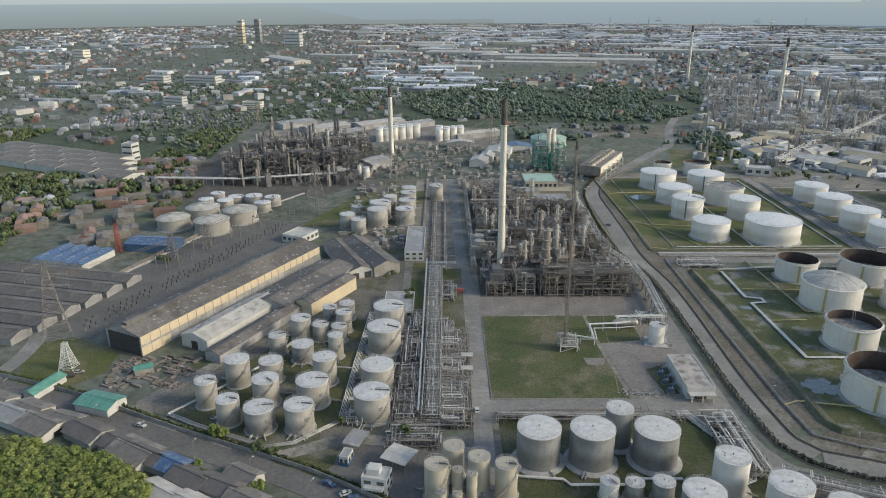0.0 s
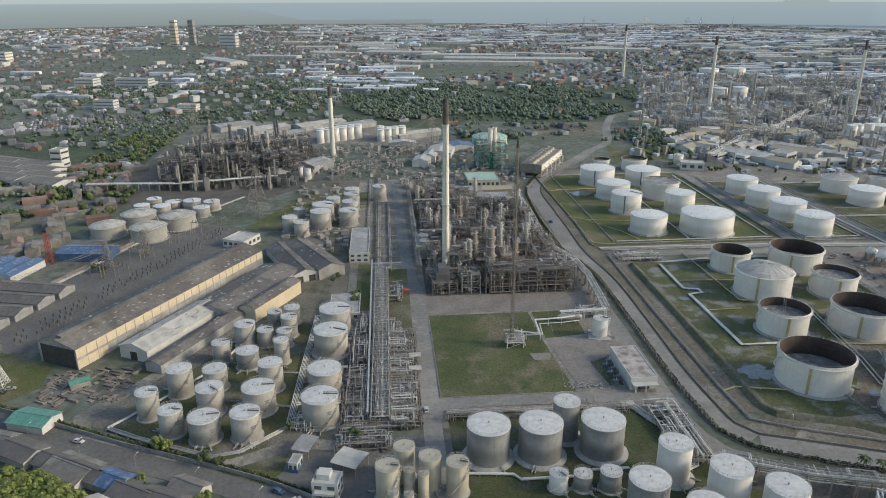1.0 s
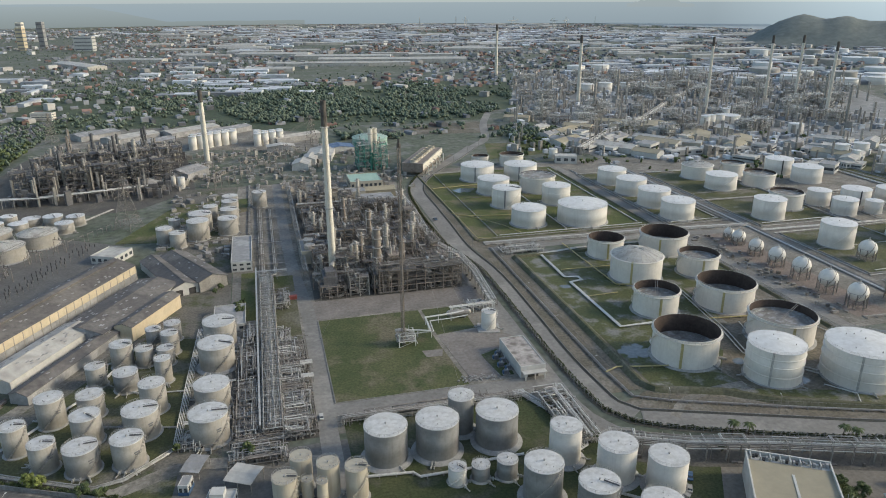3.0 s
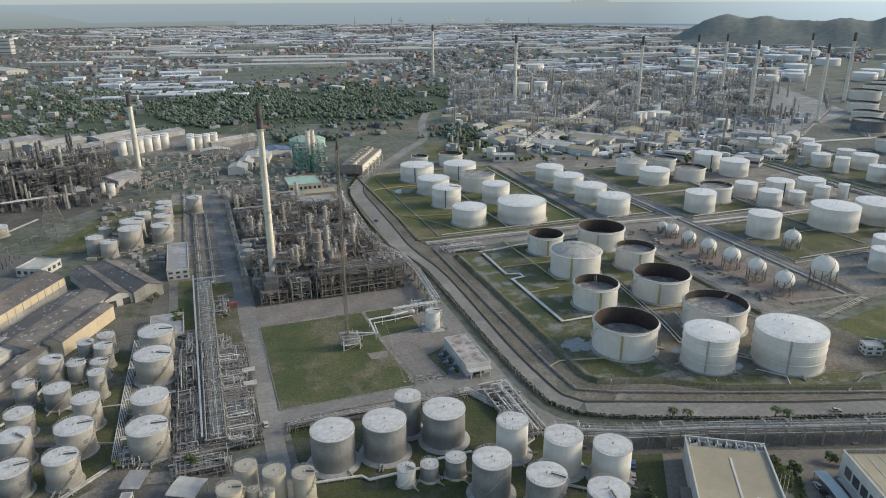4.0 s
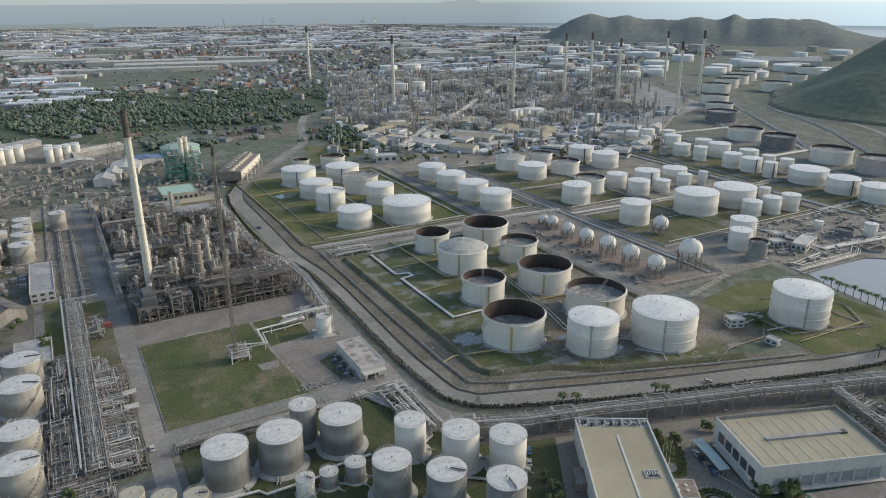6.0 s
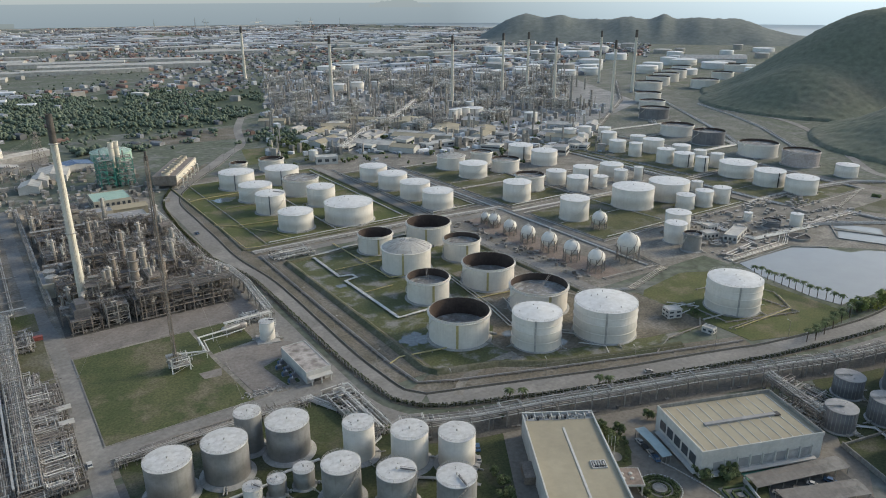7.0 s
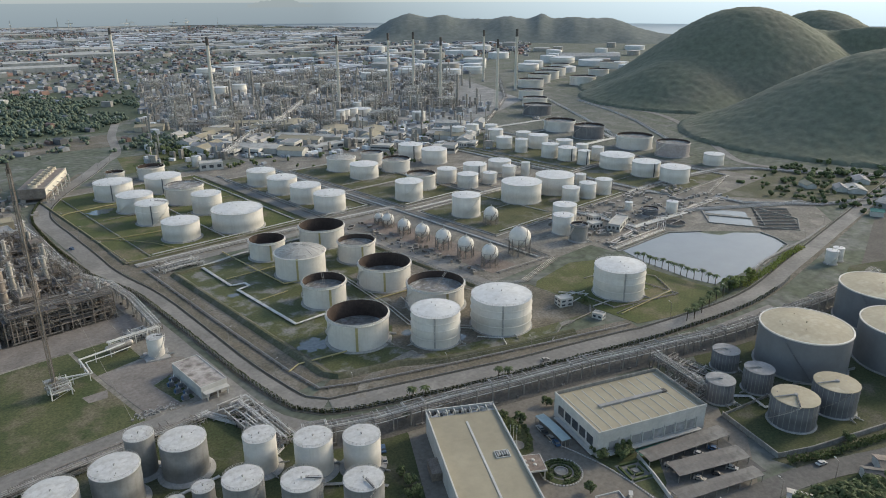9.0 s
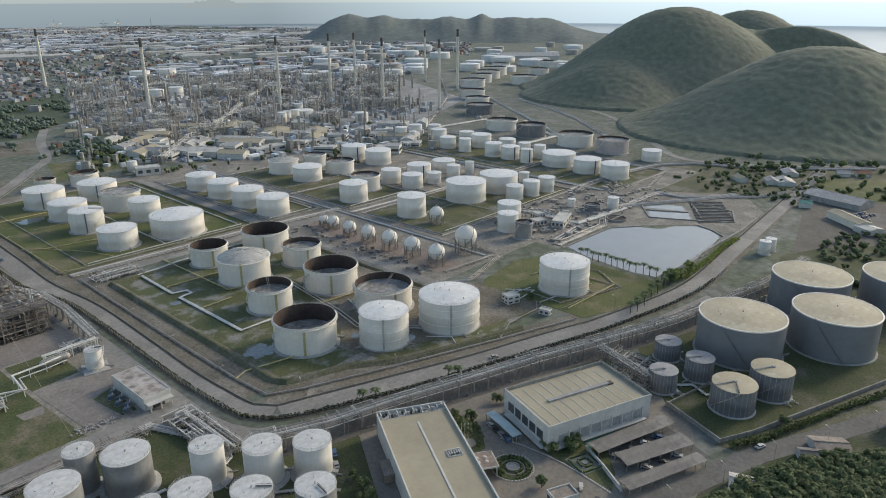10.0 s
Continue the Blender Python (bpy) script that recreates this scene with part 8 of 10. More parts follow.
# left-hand sheds
for i in range(4):
    gable("blue_bay", -254 + i * 9.8, 431 - i * 2.8, 9.4, 30, 4.2, 5.6, -14, M_PLASTER, M_ROOFBLUE, "bay of a blue-roofed shed", "blue bays", "shed", 0.2)
gable("blue_shed", -195, 450, 17, 33, 5.5, 7.5, 83, M_BLUE, M_ROOFBLUE, "blue shed with a bright blue roof", "", "shed", 0.5)
for i in range(6):
    gable("brown_shed", -228 - i * 5.2, 398 - i * 14.5, 13.5, 92, 3.6, 5.4, 76, M_ROOFG, M_ROOFB, "long brown-roofed livestock shed", "brown sheds", "shed", 0.4, seed=i)
for i in range(4):
    for j in range(4):
        gable("grey_works_shed", -470 + j * 42 + i * 13, 770 - j * 21 - i * 24 + 10, 24, 44, 6, 8, 63, M_PLASTER, M_ROOFD, "dull grey-roofed works shed in a row", "grey works sheds", "shed", 0.4)
gable("green_shed", -142, 253, 11, 16.5, 3.4, 4.8, 72, M_PLASTER, M_ROOFGRN, "low shed with a sea-green roof", "green sheds", "shed", 0.5)
gable("green_shed", -172.5, 267, 6, 17, 3.0, 4.2, -18, M_PLASTER, M_ROOFGRN, "narrow shed with a sea-green roof", "green sheds", "shed", 0.5)
gable("green_shed", -136, 282, 5, 8, 2.8, 3.6, -60, M_STEEL, M_ROOFGRN, "small lean-to with a sea-green roof", "green sheds", "shed", 0.3)
villa = block("villa", -23, 201, 9, 7, 6.4, -12, M_PLASTER, M_PLASTER, "small white two-storey house with balconies", "", 2)
part("roof_room", Mesh().box(-1, 0.5, 6.5, 4.5, 4, 2.2), M_PLASTER, villa)
part("balcony", Mesh().box(0, -4.3, 3.0, 7, 1.8, 0.9), M_PLASTER, villa)
kiosk = block("kiosk", -35.5, 216, 3.4, 5.5, 4, -14, M_PLASTER, M_ROOFG, "white kiosk with a blue lower wall", "", 1, 0.2)
part("blue_band", Mesh().box(0, 0, 0, 3.6, 5.7, 1.4), M_BLUE, kiosk)
shelter(-33, 226, 7, 10, 3.6, -20, M_ROOFG, "grey sheet awning by the kiosk", "gate canopies")
for i, (x, y, w, d, rot, mat) in enumerate([(-158, 238, 14, 19, 62, M_ROOFD), (-176, 246, 12, 20, 64, M_ROOFG), (-114, 219, 13, 18, 60, M_ROOFD), (-96, 196, 9, 14, 58, M_ROOFW), (-70, 205, 8, 12, 60, M_ROOFD), (-137, 232, 11, 16, 60, M_ROOFB), (-150, 240, 9, 13, 70, M_ROOFD), (-168, 247, 12, 15, 65, M_ROOFD), (-121, 224, 10, 14, 62, M_ROOFB), (-108, 217, 9, 15, 60, M_ROOFB), (-97, 211, 9, 12, 62, M_ROOFBLUE), (-88, 204, 10, 15, 60, M_ROOFB), (-76, 199, 9, 14, 64, M_ROOFB), (-66, 192, 10, 13, 60, M_ROOFD), (-84, 190, 10, 12, 60, M_ROOFW), (-55, 184, 9, 13, 58, M_ROOFB), (-186, 254, 12, 14, 65, M_ROOFD)]):
    gable("roadside_house", x, y, w, d, 3.2, 5.0, rot, M_PLASTER, mat, "low roadside house with a %s roof" % {M_ROOFB: "brown", M_ROOFD: "dull grey", M_ROOFW: "pale", M_ROOFBLUE: "blue", M_ROOFG: "grey"}[mat], "roadside houses", "house", 0.6, 1, seed=i)
for i, (x, y, w, d, h, rot, m_) in enumerate([(296, 22, 14, 9, 8, 60, M_PLASTER), (260, 42, 11, 12, 3, 35, M_BROWNST), (250, 45, 8, 9, 3, 35, M_ROOFRED), (216, 58, 9, 8, 3.5, 20, M_PLASTER)]):
    if i == 0:
        block("row_house", x, y, w, d, h, rot, m_, M_ROOFG, "white three-storey row house", "", 3)
    else:
        gable("roadside_house", x, y, w, d, h, h + 1.6, rot, M_PLASTER, (M_BROWNST, M_ROOFD, M_ROOFW)[i - 1], "low roadside house with a %s roof" % ("rusty", "dull grey", "pale")[i - 1], "roadside houses", "house", 0.5)

# east yard
gable("yard_hall", 632, 134, 24, 46, 4.5, 7.5, -14, M_ROOFG, M_ROOFG, "long grey-roofed hall in the east yard", "east yard sheds", "shed", 0.6)
gable("yard_hall", 575, 112, 12, 34, 5, 6.5, -40, M_STACK, M_ROOFTAN, "yellowish open shed in the east yard", "east yard sheds", "shed", 0.6)
gable("yard_hall", 560, 96, 12, 14, 4, 5, -30, M_PLASTER, M_ROOFW, "white shed in the east yard", "east yard sheds", "shed", 0.6)
gable("yard_hall", 600, 150, 7, 9, 4, 5.4, 20, M_PLASTER, M_ROOFGRN, "small green-roofed hut in the yard", "east yard sheds", "shed", 0.4)
for i in range(5):
    wall_line("wall_drying_bed", [(512 + i * 7, 198 + i * 5), (536 + i * 3.5, 213 + i * 2.6)], 0.8, 0.4)
wall_line("wall_basin", [(490, 230), (524, 256), (554, 228), (547, 188), (520, 176), (504, 202), (490, 230)], 0.7, 1.0, M_WALL, "pale concrete basin edge")
wall_line("wall_basin", [(506, 243), (522, 213)], 0.8, 1.6, M_WALL, "dark divider between the basins")
wall_line("wall_pond", [(386, 241), (446, 239.5), (466, 224)], 0.6, 1.2, M_WALL, "pale pond edge")
wall_line("wall_pond", [(495, 194), (490, 180), (481, 168.5), (430, 163.5)], 0.7, 1.0, M_WALL, "pale pond edge")

for i, (x, y, w, d, rot, m_, lab) in enumerate([(705, 195, 12, 18, -60, M_ROOFG, "grey"), (667, 187, 14, 20, -60, M_ROOFW, "pale"), (661, 197, 10, 14, -60, M_ROOFG, "grey"), (734, 156, 9, 11, 30, M_ROOFG, "grey"), (746, 142, 10, 12, 30, M_ROOFRED, "rusty red"), (652, 221, 9, 14, -40, M_ROOFTAN, "tan")]):
    gable("field_house", x, y, w, d, 3.2, 5.2, rot, M_PLASTER, m_, "low house with a %s sheet roof near the hill" % lab, "field houses", "house", 0.6, seed=i)

clar = thing("clarifier", "low round concrete clarifier with dark water", "clarifier", (468, 246, 0.05))
part("ring_wall", Mesh().lathe([(7.6, 0), (7.6, 1.6), (7.2, 1.6), (7.2, 0.2)], 40), M_WALL, clar)
part("water", Mesh().lathe([(7.25, 0.9), (0.02, 0.9)], 40), M_BASIN, clar)
part("bridge", Mesh().box(0, 0, 1.6, 14.8, 1.0, 0.25).box(0, 0, 1.0, 0.8, 0.8, 1.4), M_STEEL, clar)
open_tank(476, 272, 6.0, 5.5, M_CORRUG, "small open grey tank beside the clarifier", "treatment tanks", 780, 1.5, n=36)
# ---- other refinery units ----
proto = []
for i in range(5):
    proto.append(steel_frame(rng.uniform(14, 22), rng.uniform(12, 18), rng.choice([3, 4, 5]), 5.0, 2000 + i, MAT_DARK, label="sooty dark process structure of the old unit", group="old unit structures", simple=True))
spots = [(-192 + 17 * i + rng.uniform(-4, 4), 640 + 26 * j + rng.uniform(-5, 5) + i * 4) for i in range(7) for j in range(5)]
for i, (x, y) in enumerate(spots):
    if i < 5:
        put(proto[i], x, y, 20)
    else:
        copy_thing(proto[i % 5], pose(x, y, 0.06, 0, 0, 20 + 90 * (i % 2)))
for i in range(26):
    column(-198 + rng.random() * 112, 632 + rng.random() * 150, rng.uniform(20, 40), rng.uniform(1.0, 2.0), (M_DARKST, M_BROWNST, M_VESSEL)[i % 3], 2100 + i, "sooty tall column of the old unit", "old unit columns", M_DARKST, True)
pipe_rack("pipe_rack", [(-260, 622), (-180, 618), (-92, 640)], 7, 7, 8, 31, (M_STEEL, [M_PIPE, M_PIPEW]), "pipe rack before the old unit", "pipe racks", 9, 1, False)
for x, y, r, h in ((-72, 648, 3.2, 10), (-80, 660, 2.2, 9)):
    cone_tank(x, y, r, h, M_WHITE, M_WHITE_ROOF, "small white upright vessel", "far white tanks", 2200 + int(r), stair=False)
gable("plant_shed", -92, 668, 14, 46, 6, 8.5, -35, M_ROOFG, M_ROOFG, "grey plant shed beside the old unit", "plant sheds", "shed", 0.5)
gable("plant_shed", -70, 690, 26, 30, 7, 10, -35, M_ROOFG, M_ROOFG, "grey plant shed beside the old unit", "plant sheds", "shed", 0.5)
for i in range(12):
    x, y = (-74 + (i % 6) * 8.5, 822 + (i // 6) * 13 + (i % 6) * 5) if i < 12 else (0, 0)
    cone_tank(x, y, 4.4, 15, M_WHITE, M_WHITE_ROOF, "cream upright silo in a cluster", "silos", 2300 + i, stair=False, rail=False, n=24)
for i in range(9):
    cone_tank(-4 + (i % 4) * 8.5, 826 + (i // 4) * 12 + (i % 4) * 4, 4.2, 14, M_WHITE, M_WHITE_ROOF, "cream upright silo in a cluster", "silos", 2330 + i, stair=False, rail=False, n=24)
for i, (x, y, w, d, rot) in enumerate([(-150, 900, 28, 60, -50), (-120, 860, 24, 46, -50), (-85, 930, 26, 70, -50), (-40, 920, 22, 60, -50), (40, 850, 16, 60, -60), (-195, 930, 30, 50, -50), (20, 790, 30, 14, 0)]):
    gable("loading_shed", x, y, w, d, 6, 8, rot, M_ROOFG, M_ROOFG if i % 2 else M_ROOFW, "open loading shed with a pale sheet roof", "loading sheds", "shed", 0.5)
sheet("ground_yard_loading", [(-230, 870), (60, 780), (70, 880), (-60, 980), (-210, 980)], 0.05, M_YARD, "paved loading yard", "ground")

protob = []
for i in range(6):
    protob.append(steel_frame(rng.uniform(18, 30), rng.uniform(14, 22), rng.choice([1, 2, 2, 3]), 5.0, 2500 + i, MAT_FAR if i % 3 else MAT_GREY, label="far process structure of brown and grey steel", group="far process structures", simple=True))
sheet("ground_yard_far", [(330, 690), (660, 660), (900, 760), (1150, 1000), (1000, 1500), (600, 1600), (400, 1100)], 0.05, M_PALEYARD, "grey gravel of the far refinery", "ground")
k = 0
for i in range(22):
    for j in range(22):
        x, y = 380 + i * 34 + rng.uniform(-9, 9), 760 + j * 30 + rng.uniform(-8, 8)
        ang = math.degrees(math.atan2(x, y))
        d = math.hypot(x, y)
        inside = 21 < ang < 47 and 900 < d < 1640 and not (44 < ang and d > 1150)
        if ang > 28 and 880 < d <= 930:
            inside = True
        if not inside or rng.random() < 0.58:
            continue
        if k < 6:
            put(protob[k], x, y, 0)
        else:
            copy_thing(protob[k % 6], pose(x, y, 0.06, 0, 0, rng.choice([0, 90, 180, 40])))
        k += 1
cols = [column(560, 1010, 30, 1.3, M_VESSEL, 2600, "far pale column with platforms", "far columns", None, True), column(640, 1030, 38, 1.2, M_VESSEL, 2601, "far brown column with platforms", "far columns", None, True), column(700, 960, 22, 1.5, M_STEEL, 2602, "far grey column with platforms", "far columns", None, True), column(520, 1100, 52, 1.6, M_STEEL, 2603, "far very tall slender column", "far columns", None, True)]
for i in range(34):
    a, d = radians(rng.uniform(22, 46)), rng.uniform(940, 1500)
    copy_thing(cols[(0, 1, 2, 2, 0, 1, 3)[i % 7]], pose(d * math.sin(a), d * math.cos(a), 0.05, 0, 0, rng.uniform(0, 360)))
pipe_rack("pipe_rack", [(331, 685), (404, 766), (516, 867), (652, 1020), (780, 1141)], 9, 8, 7, 32, (M_STEEL, [M_PIPEW, M_PIPE]), "long pipe rack running through the far refinery", "pipe racks", 14, 2, False)
for i, (x, y, w, d, rot) in enumerate(((501, 730, 30, 44, -38), (533, 693, 26, 40, -38), (447, 849, 18, 34, 50), (392, 824, 22, 36, 50), (341, 909, 18, 34, 60), (488, 803, 34, 46, -40), (461, 695, 14, 40, 50), (560, 760, 24, 30, -38))):
    gable("refinery_workshop", x, y, w, d, 6, 8.2, rot, M_BEIGE, M_ROOFTAN if i < 6 else M_ROOFW, "large %s-roofed refinery workshop on gravel" % ("tan" if i < 6 else "pale"), "refinery sheds", "shed", 0.5)
for i, (x, y, r, h) in enumerate([(560, 1150, 12, 16), (600, 1160, 12, 16), (650, 1180, 9, 12), (690, 1190, 9, 12), (560, 800, 6, 14), (572, 806, 6, 14), (590, 812, 6, 13), (610, 820, 14, 10), (625, 850, 6, 14), (640, 858, 6, 14), (640, 730, 9, 12), (900, 1180, 16, 14), (950, 1200, 16, 14), (1010, 1190, 18, 14), (1050, 1230, 18, 14), (1100, 1260, 20, 14), (1150, 1120, 20, 14), (1090, 1130, 20, 12), (700, 1500, 20, 14), (760, 1500, 20, 14)]):
    cone_tank(x, y, r, h, M_WHITE, M_WHITE_ROOF, "distant white tank inside the far refinery", "distant tanks", 2700 + i, stair=False, rail=False, n=28)
for i in range(46):
    a, d = radians(rng.uniform(22, 47)), rng.uniform(760, 930)
    x, y = d * math.sin(a), d * math.cos(a)
    if 690 < x and y < 690:
        continue
    if rng.random() < 0.5:
        gable("refinery_shed", x, y, rng.uniform(14, 26), rng.uniform(24, 50), 6, 8.5, rng.choice([35, -55]), M_PLASTER, rng.choice([M_ROOFW, M_ROOFG, M_ROOFTAN]), "pale-roofed refinery workshop on gravel", "refinery sheds", "shed", 0.5)
    else:
        block("refinery_block", x, y, rng.uniform(10, 24), rng.uniform(10, 20), rng.uniform(4, 9), rng.choice([35, -55]), M_PLASTER, rng.choice([M_ROOFW, M_ROOFG]), "white flat-roofed refinery office block", "refinery blocks", 1, 0.4, ribbon=True)
for i in range(40):
    a, d = radians(rng.uniform(38, 58.5)), rng.uniform(1640, 2520)
    x, y = d * math.sin(a), d * math.cos(a)
    if hill_height(x, y) > 0.5:
        continue
    r, h = rng.uniform(14, 32), rng.uniform(11, 17)
    ob = part("distant_tank", Mesh().lathe([(r, 0), (r, h), (r * 0.97, h + 0.2), (r * 0.5, h + r * 0.05), (0.02, h + r * 0.08)], 24), M_WHITE_ROOF if i % 3 else M_CREAM, None, "", (x, y, 0))
    tagged(ob, "pale steel tank far off before the hills", "storage tank", "distant tanks")
for i in range(3):
    gable("arched_store", 1590 + 34 * i, 1190 - 36 * i, 40, 60, 10, 18, 40, M_PLASTER, M_ROOFW, "large pale arched store near the hill", "arched stores", "shed", 0.5)


# ---- distance: town, works, woods ----
def scatter(name, rows, mat, label, category, gable_h=0.0):
    """Joins many far boxes, with pitched tops if gable_h, into one mesh. Rows: x, y, width, depth, height, turn."""
    a = np.array(rows, dtype=float)
    n = len(a)
    c, s = np.cos(a[:, 5]), np.sin(a[:, 5])
    base = np.array([(-.5, -.5, 0), (.5, -.5, 0), (.5, .5, 0), (-.5, .5, 0), (-.5, -.5, 1), (.5, -.5, 1), (.5, .5, 1), (-.5, .5, 1), (0, -.5, 1), (0, .5, 1)])
    lx, ly = base[None, :, 0] * a[:, 2, None], base[None, :, 1] * a[:, 3, None]
    z = base[None, :, 2] * a[:, 4, None] + np.zeros((n, 10))
    z[:, 8:] += gable_h * a[:, 2, None]
    z[:, :4] -= 0.3
    v = np.stack([a[:, 0, None] + lx * c[:, None] - ly * s[:, None], a[:, 1, None] + lx * s[:, None] + ly * c[:, None], z], -1).reshape(-1, 3)
    tris = np.array([(0, 1, 5), (0, 5, 4), (1, 2, 6), (1, 6, 5), (2, 3, 7), (2, 7, 6), (3, 0, 4), (3, 4, 7), (4, 5, 8), (6, 7, 9), (5, 6, 9), (5, 9, 8), (7, 4, 8), (7, 8, 9)])
    f = (tris[None] + 10 * np.arange(n)[:, None, None]).reshape(-1, 3)
    me = bpy.data.meshes.new(name)
    me.vertices.add(len(v))
    me.vertices.foreach_set("co", v.ravel())
    me.loops.add(f.size)
    me.loops.foreach_set("vertex_index", f.ravel())
    me.polygons.add(len(f))
    me.polygons.foreach_set("loop_start", np.arange(0, f.size, 3))
    me.polygons.foreach_set("use_smooth", np.zeros(len(f), dtype=bool))
    me.update(calc_edges=True)
    me.materials.append(mat)
    return tagged(new(name, me), label, category, "", "stuff")


def polar(a0, a1, d0, d1):
    a = radians(rng.uniform(a0, a1))
    d = math.sqrt(rng.uniform(d0 * d0, d1 * d1))
    return d * math.sin(a), d * math.cos(a), math.degrees(a), d


def on_sea(x, y):
    return y > 4300 - (x - 1900) * 2.0 and x > 1500 or x > 2450 and y < 3300 and y > -500 or x > 3000


def built_up(x, y):
    """Whether a far spot lies clear of the works, the hills and the sea."""
    a, d = math.degrees(math.atan2(x, y)), math.hypot(x, y)
    if on_sea(x, y) or hill_height(x, y) > 0.5:
        return False
    if 20 < a < 47 and 740 < d < 1600:
        return False
    if -250 < x < 90 and 600 < y < 960:
        return False
    if x > -130 and d < 760 and a < 82:
        return False
    if x > 90 and y < 840 and d < 1000:
        return False
    if -300 < x < -90 and y < 600:
        return False
    if -500 < x < -310 and 660 < y < 810:
        return False
    if 46 < a < 56 and 760 < d < 2100:
        return False
    return True


walls, roofs, tiles, sheds, trees, pale = [], [], [], [], [], []
while len(walls) + len(tiles) < 13500:
    x, y, a, d = polar(-38, 50, 380, 4550)
    if not built_up(x, y):
        continue
    dens = noise.noise((x * 0.0022, y * 0.0022, 1.0)) + (0.1 if d > 1300 else 0)
    if dens < -0.18 or (-0.06 < x / d < 0.42 and 820 < d < 1330 and rng.random() < 0.8):
        continue
    if a < -8 and rng.random() < 0.3:
        continue
    w, dd, h = rng.uniform(5, 9), rng.uniform(7, 15), rng.choice([3, 3, 3.5, 4, 4.5, 6])
    t = rng.choice([0.3, 0.3 + math.pi / 2, 0.3 + 1.2 * noise.noise((x * 0.003, y * 0.003, 20.0))])
    (tiles if rng.random() < 0.2 else walls).append((x, y, w, dd, h, t))
while len(sheds) < 1000:
    x, y, a, d = polar(-38, 48, 1250, 4500)
    if not built_up(x, y) or noise.noise((x * 0.0012, y * 0.0012, 8.0)) < -0.05:
        continue
    if a < -6 and rng.random() < 0.75:
        continue
    sheds.append((x, y, rng.uniform(12, 30), rng.uniform(25, 90), rng.uniform(4, 7), rng.choice([1.35, 1.45, 1.4, 1.35, 1.4 + math.pi / 2])))
for x, y, w, dd, h, t in ((240, 2010, 55, 260, 10, 1.35), (350, 1860, 60, 380, 11, 1.35), (200, 1800, 40, 160, 9, 1.35), (470, 1940, 40, 120, 14, 1.35), (60, 2150, 60, 200, 9, 1.3), (-412, 1925, 46, 190, 9, 0.62), (-300, 2060, 40, 150, 8, 1.3), (700, 2200, 60, 240, 9, 1.3)):
    pale.append((x, y, w, dd, h, t))
for i in range(200):
    x, y, a, d = polar(-7, 46, 1700, 4600)
    if built_up(x, y):
        pale.append((x, y, rng.uniform(20, 50), rng.uniform(60, 170), rng.uniform(6, 9), rng.choice([1.35, 1.45, 1.4])))
scatter("town_houses", walls, M_CITYROOF, "distant grey-roofed town houses", "houses", 0.16)
scatter("tiled_houses", tiles, M_TILE, "distant red-roofed town houses", "houses", 0.22)
scatter("works_sheds", sheds, M_SHEDROOF, "distant grey factory sheds", "sheds", 0.05)
for row_ in pale:
    tagged(scatter("warehouse", [row_], M_ROOFW, "", "", 0.05), "long pale warehouse far off in the town", "warehouse", "pale warehouses", "thing")
def clutter(name, n, spot, sizes, hs, mat, label, category="plant", rots=(0.0, 0.6, 1.57)):
    out = []
    while len(out) < n:
        p = spot()
        if p:
            out.append((*p, rng.uniform(*sizes), rng.uniform(*sizes) * rng.choice([1, 1, 2]), rng.uniform(*hs), rng.choice(rots)))
    return scatter(name, out, mat, label, category)


def far_unit():
    x, y, a, d = polar(20, 47, 760, 1640)
    return (x, y) if not (a > 44 and d > 1150) and not (x > 680 and y < 700) else None


def old_unit():
    return rng.uniform(-205, -80), rng.uniform(615, 790)


def north_yard():
    x, y = rng.uniform(-75, 130), rng.uniform(596, 800)
    return (x, y) if not (12 > x > -70 and y < 640) else None


clutter("plant_clutter_grey", 1000, far_unit, (2, 7), (1.5, 6), M_SHEDROOF, "distant grey plant blocks and plinths")
clutter("plant_clutter_brown", 900, far_unit, (1, 5), (3, 11), M_STEEL, "distant grey-brown plant frames")
clutter("plant_uprights", 260, far_unit, (0.9, 1.8), (9, 24), M_STEEL, "distant slim upright vessels")
clutter("old_plant_clutter", 260, old_unit, (1.5, 5), (3, 12), M_DARKST, "sooty blocks of the old unit")
clutter("old_plant_uprights", 60, old_unit, (1, 2), (12, 26), M_STEEL, "slim upright vessels of the old unit")
clutter("north_yard_clutter", 420, north_yard, (1, 4), (1, 5), M_STEEL, "small plant blocks in the north yard")
near_houses, near_tiled = [], []
while len(near_houses) + len(near_tiled) < 150:
    x, y = rng.uniform(-520, -206), rng.uniform(452, 720)
    if -215 < x and y < 590 or x > -205 - (y - 452) * 0.15 or noise.noise((x * 0.02, y * 0.02, 40.0)) < -0.15 or -490 < x < -335 and y > 570:
        continue
    (near_tiled if rng.random() < 0.3 else near_houses).append((x, y, rng.uniform(6, 10), rng.uniform(9, 20), rng.uniform(3, 6), rng.choice([0.4, 0.4 + math.pi / 2])))
scatter("west_houses", near_houses, M_ROOFD, "low dull-roofed houses among trees", "houses", 0.18)
scatter("west_tiled_houses", near_tiled, M_TILE, "low red-roofed houses among trees", "houses", 0.22)
clutter("gap_clutter", 320, lambda: (rng.uniform(392, 570), rng.uniform(250, 318)), (0.8, 3), (0.6, 2.4), M_STEEL, "small plant blocks beside the ponds")
clutter("gap_clutter_far", 160, lambda: (rng.uniform(345, 660), rng.uniform(625, 720)), (2, 7), (1.5, 3.5), M_SHEDROOF, "low sheds behind the tanks")
clutter("west_clutter", 150, lambda: (rng.uniform(-75, -26), rng.uniform(430, 620)), (1, 4), (0.6, 3), M_STEEL, "stored equipment in the west yard")
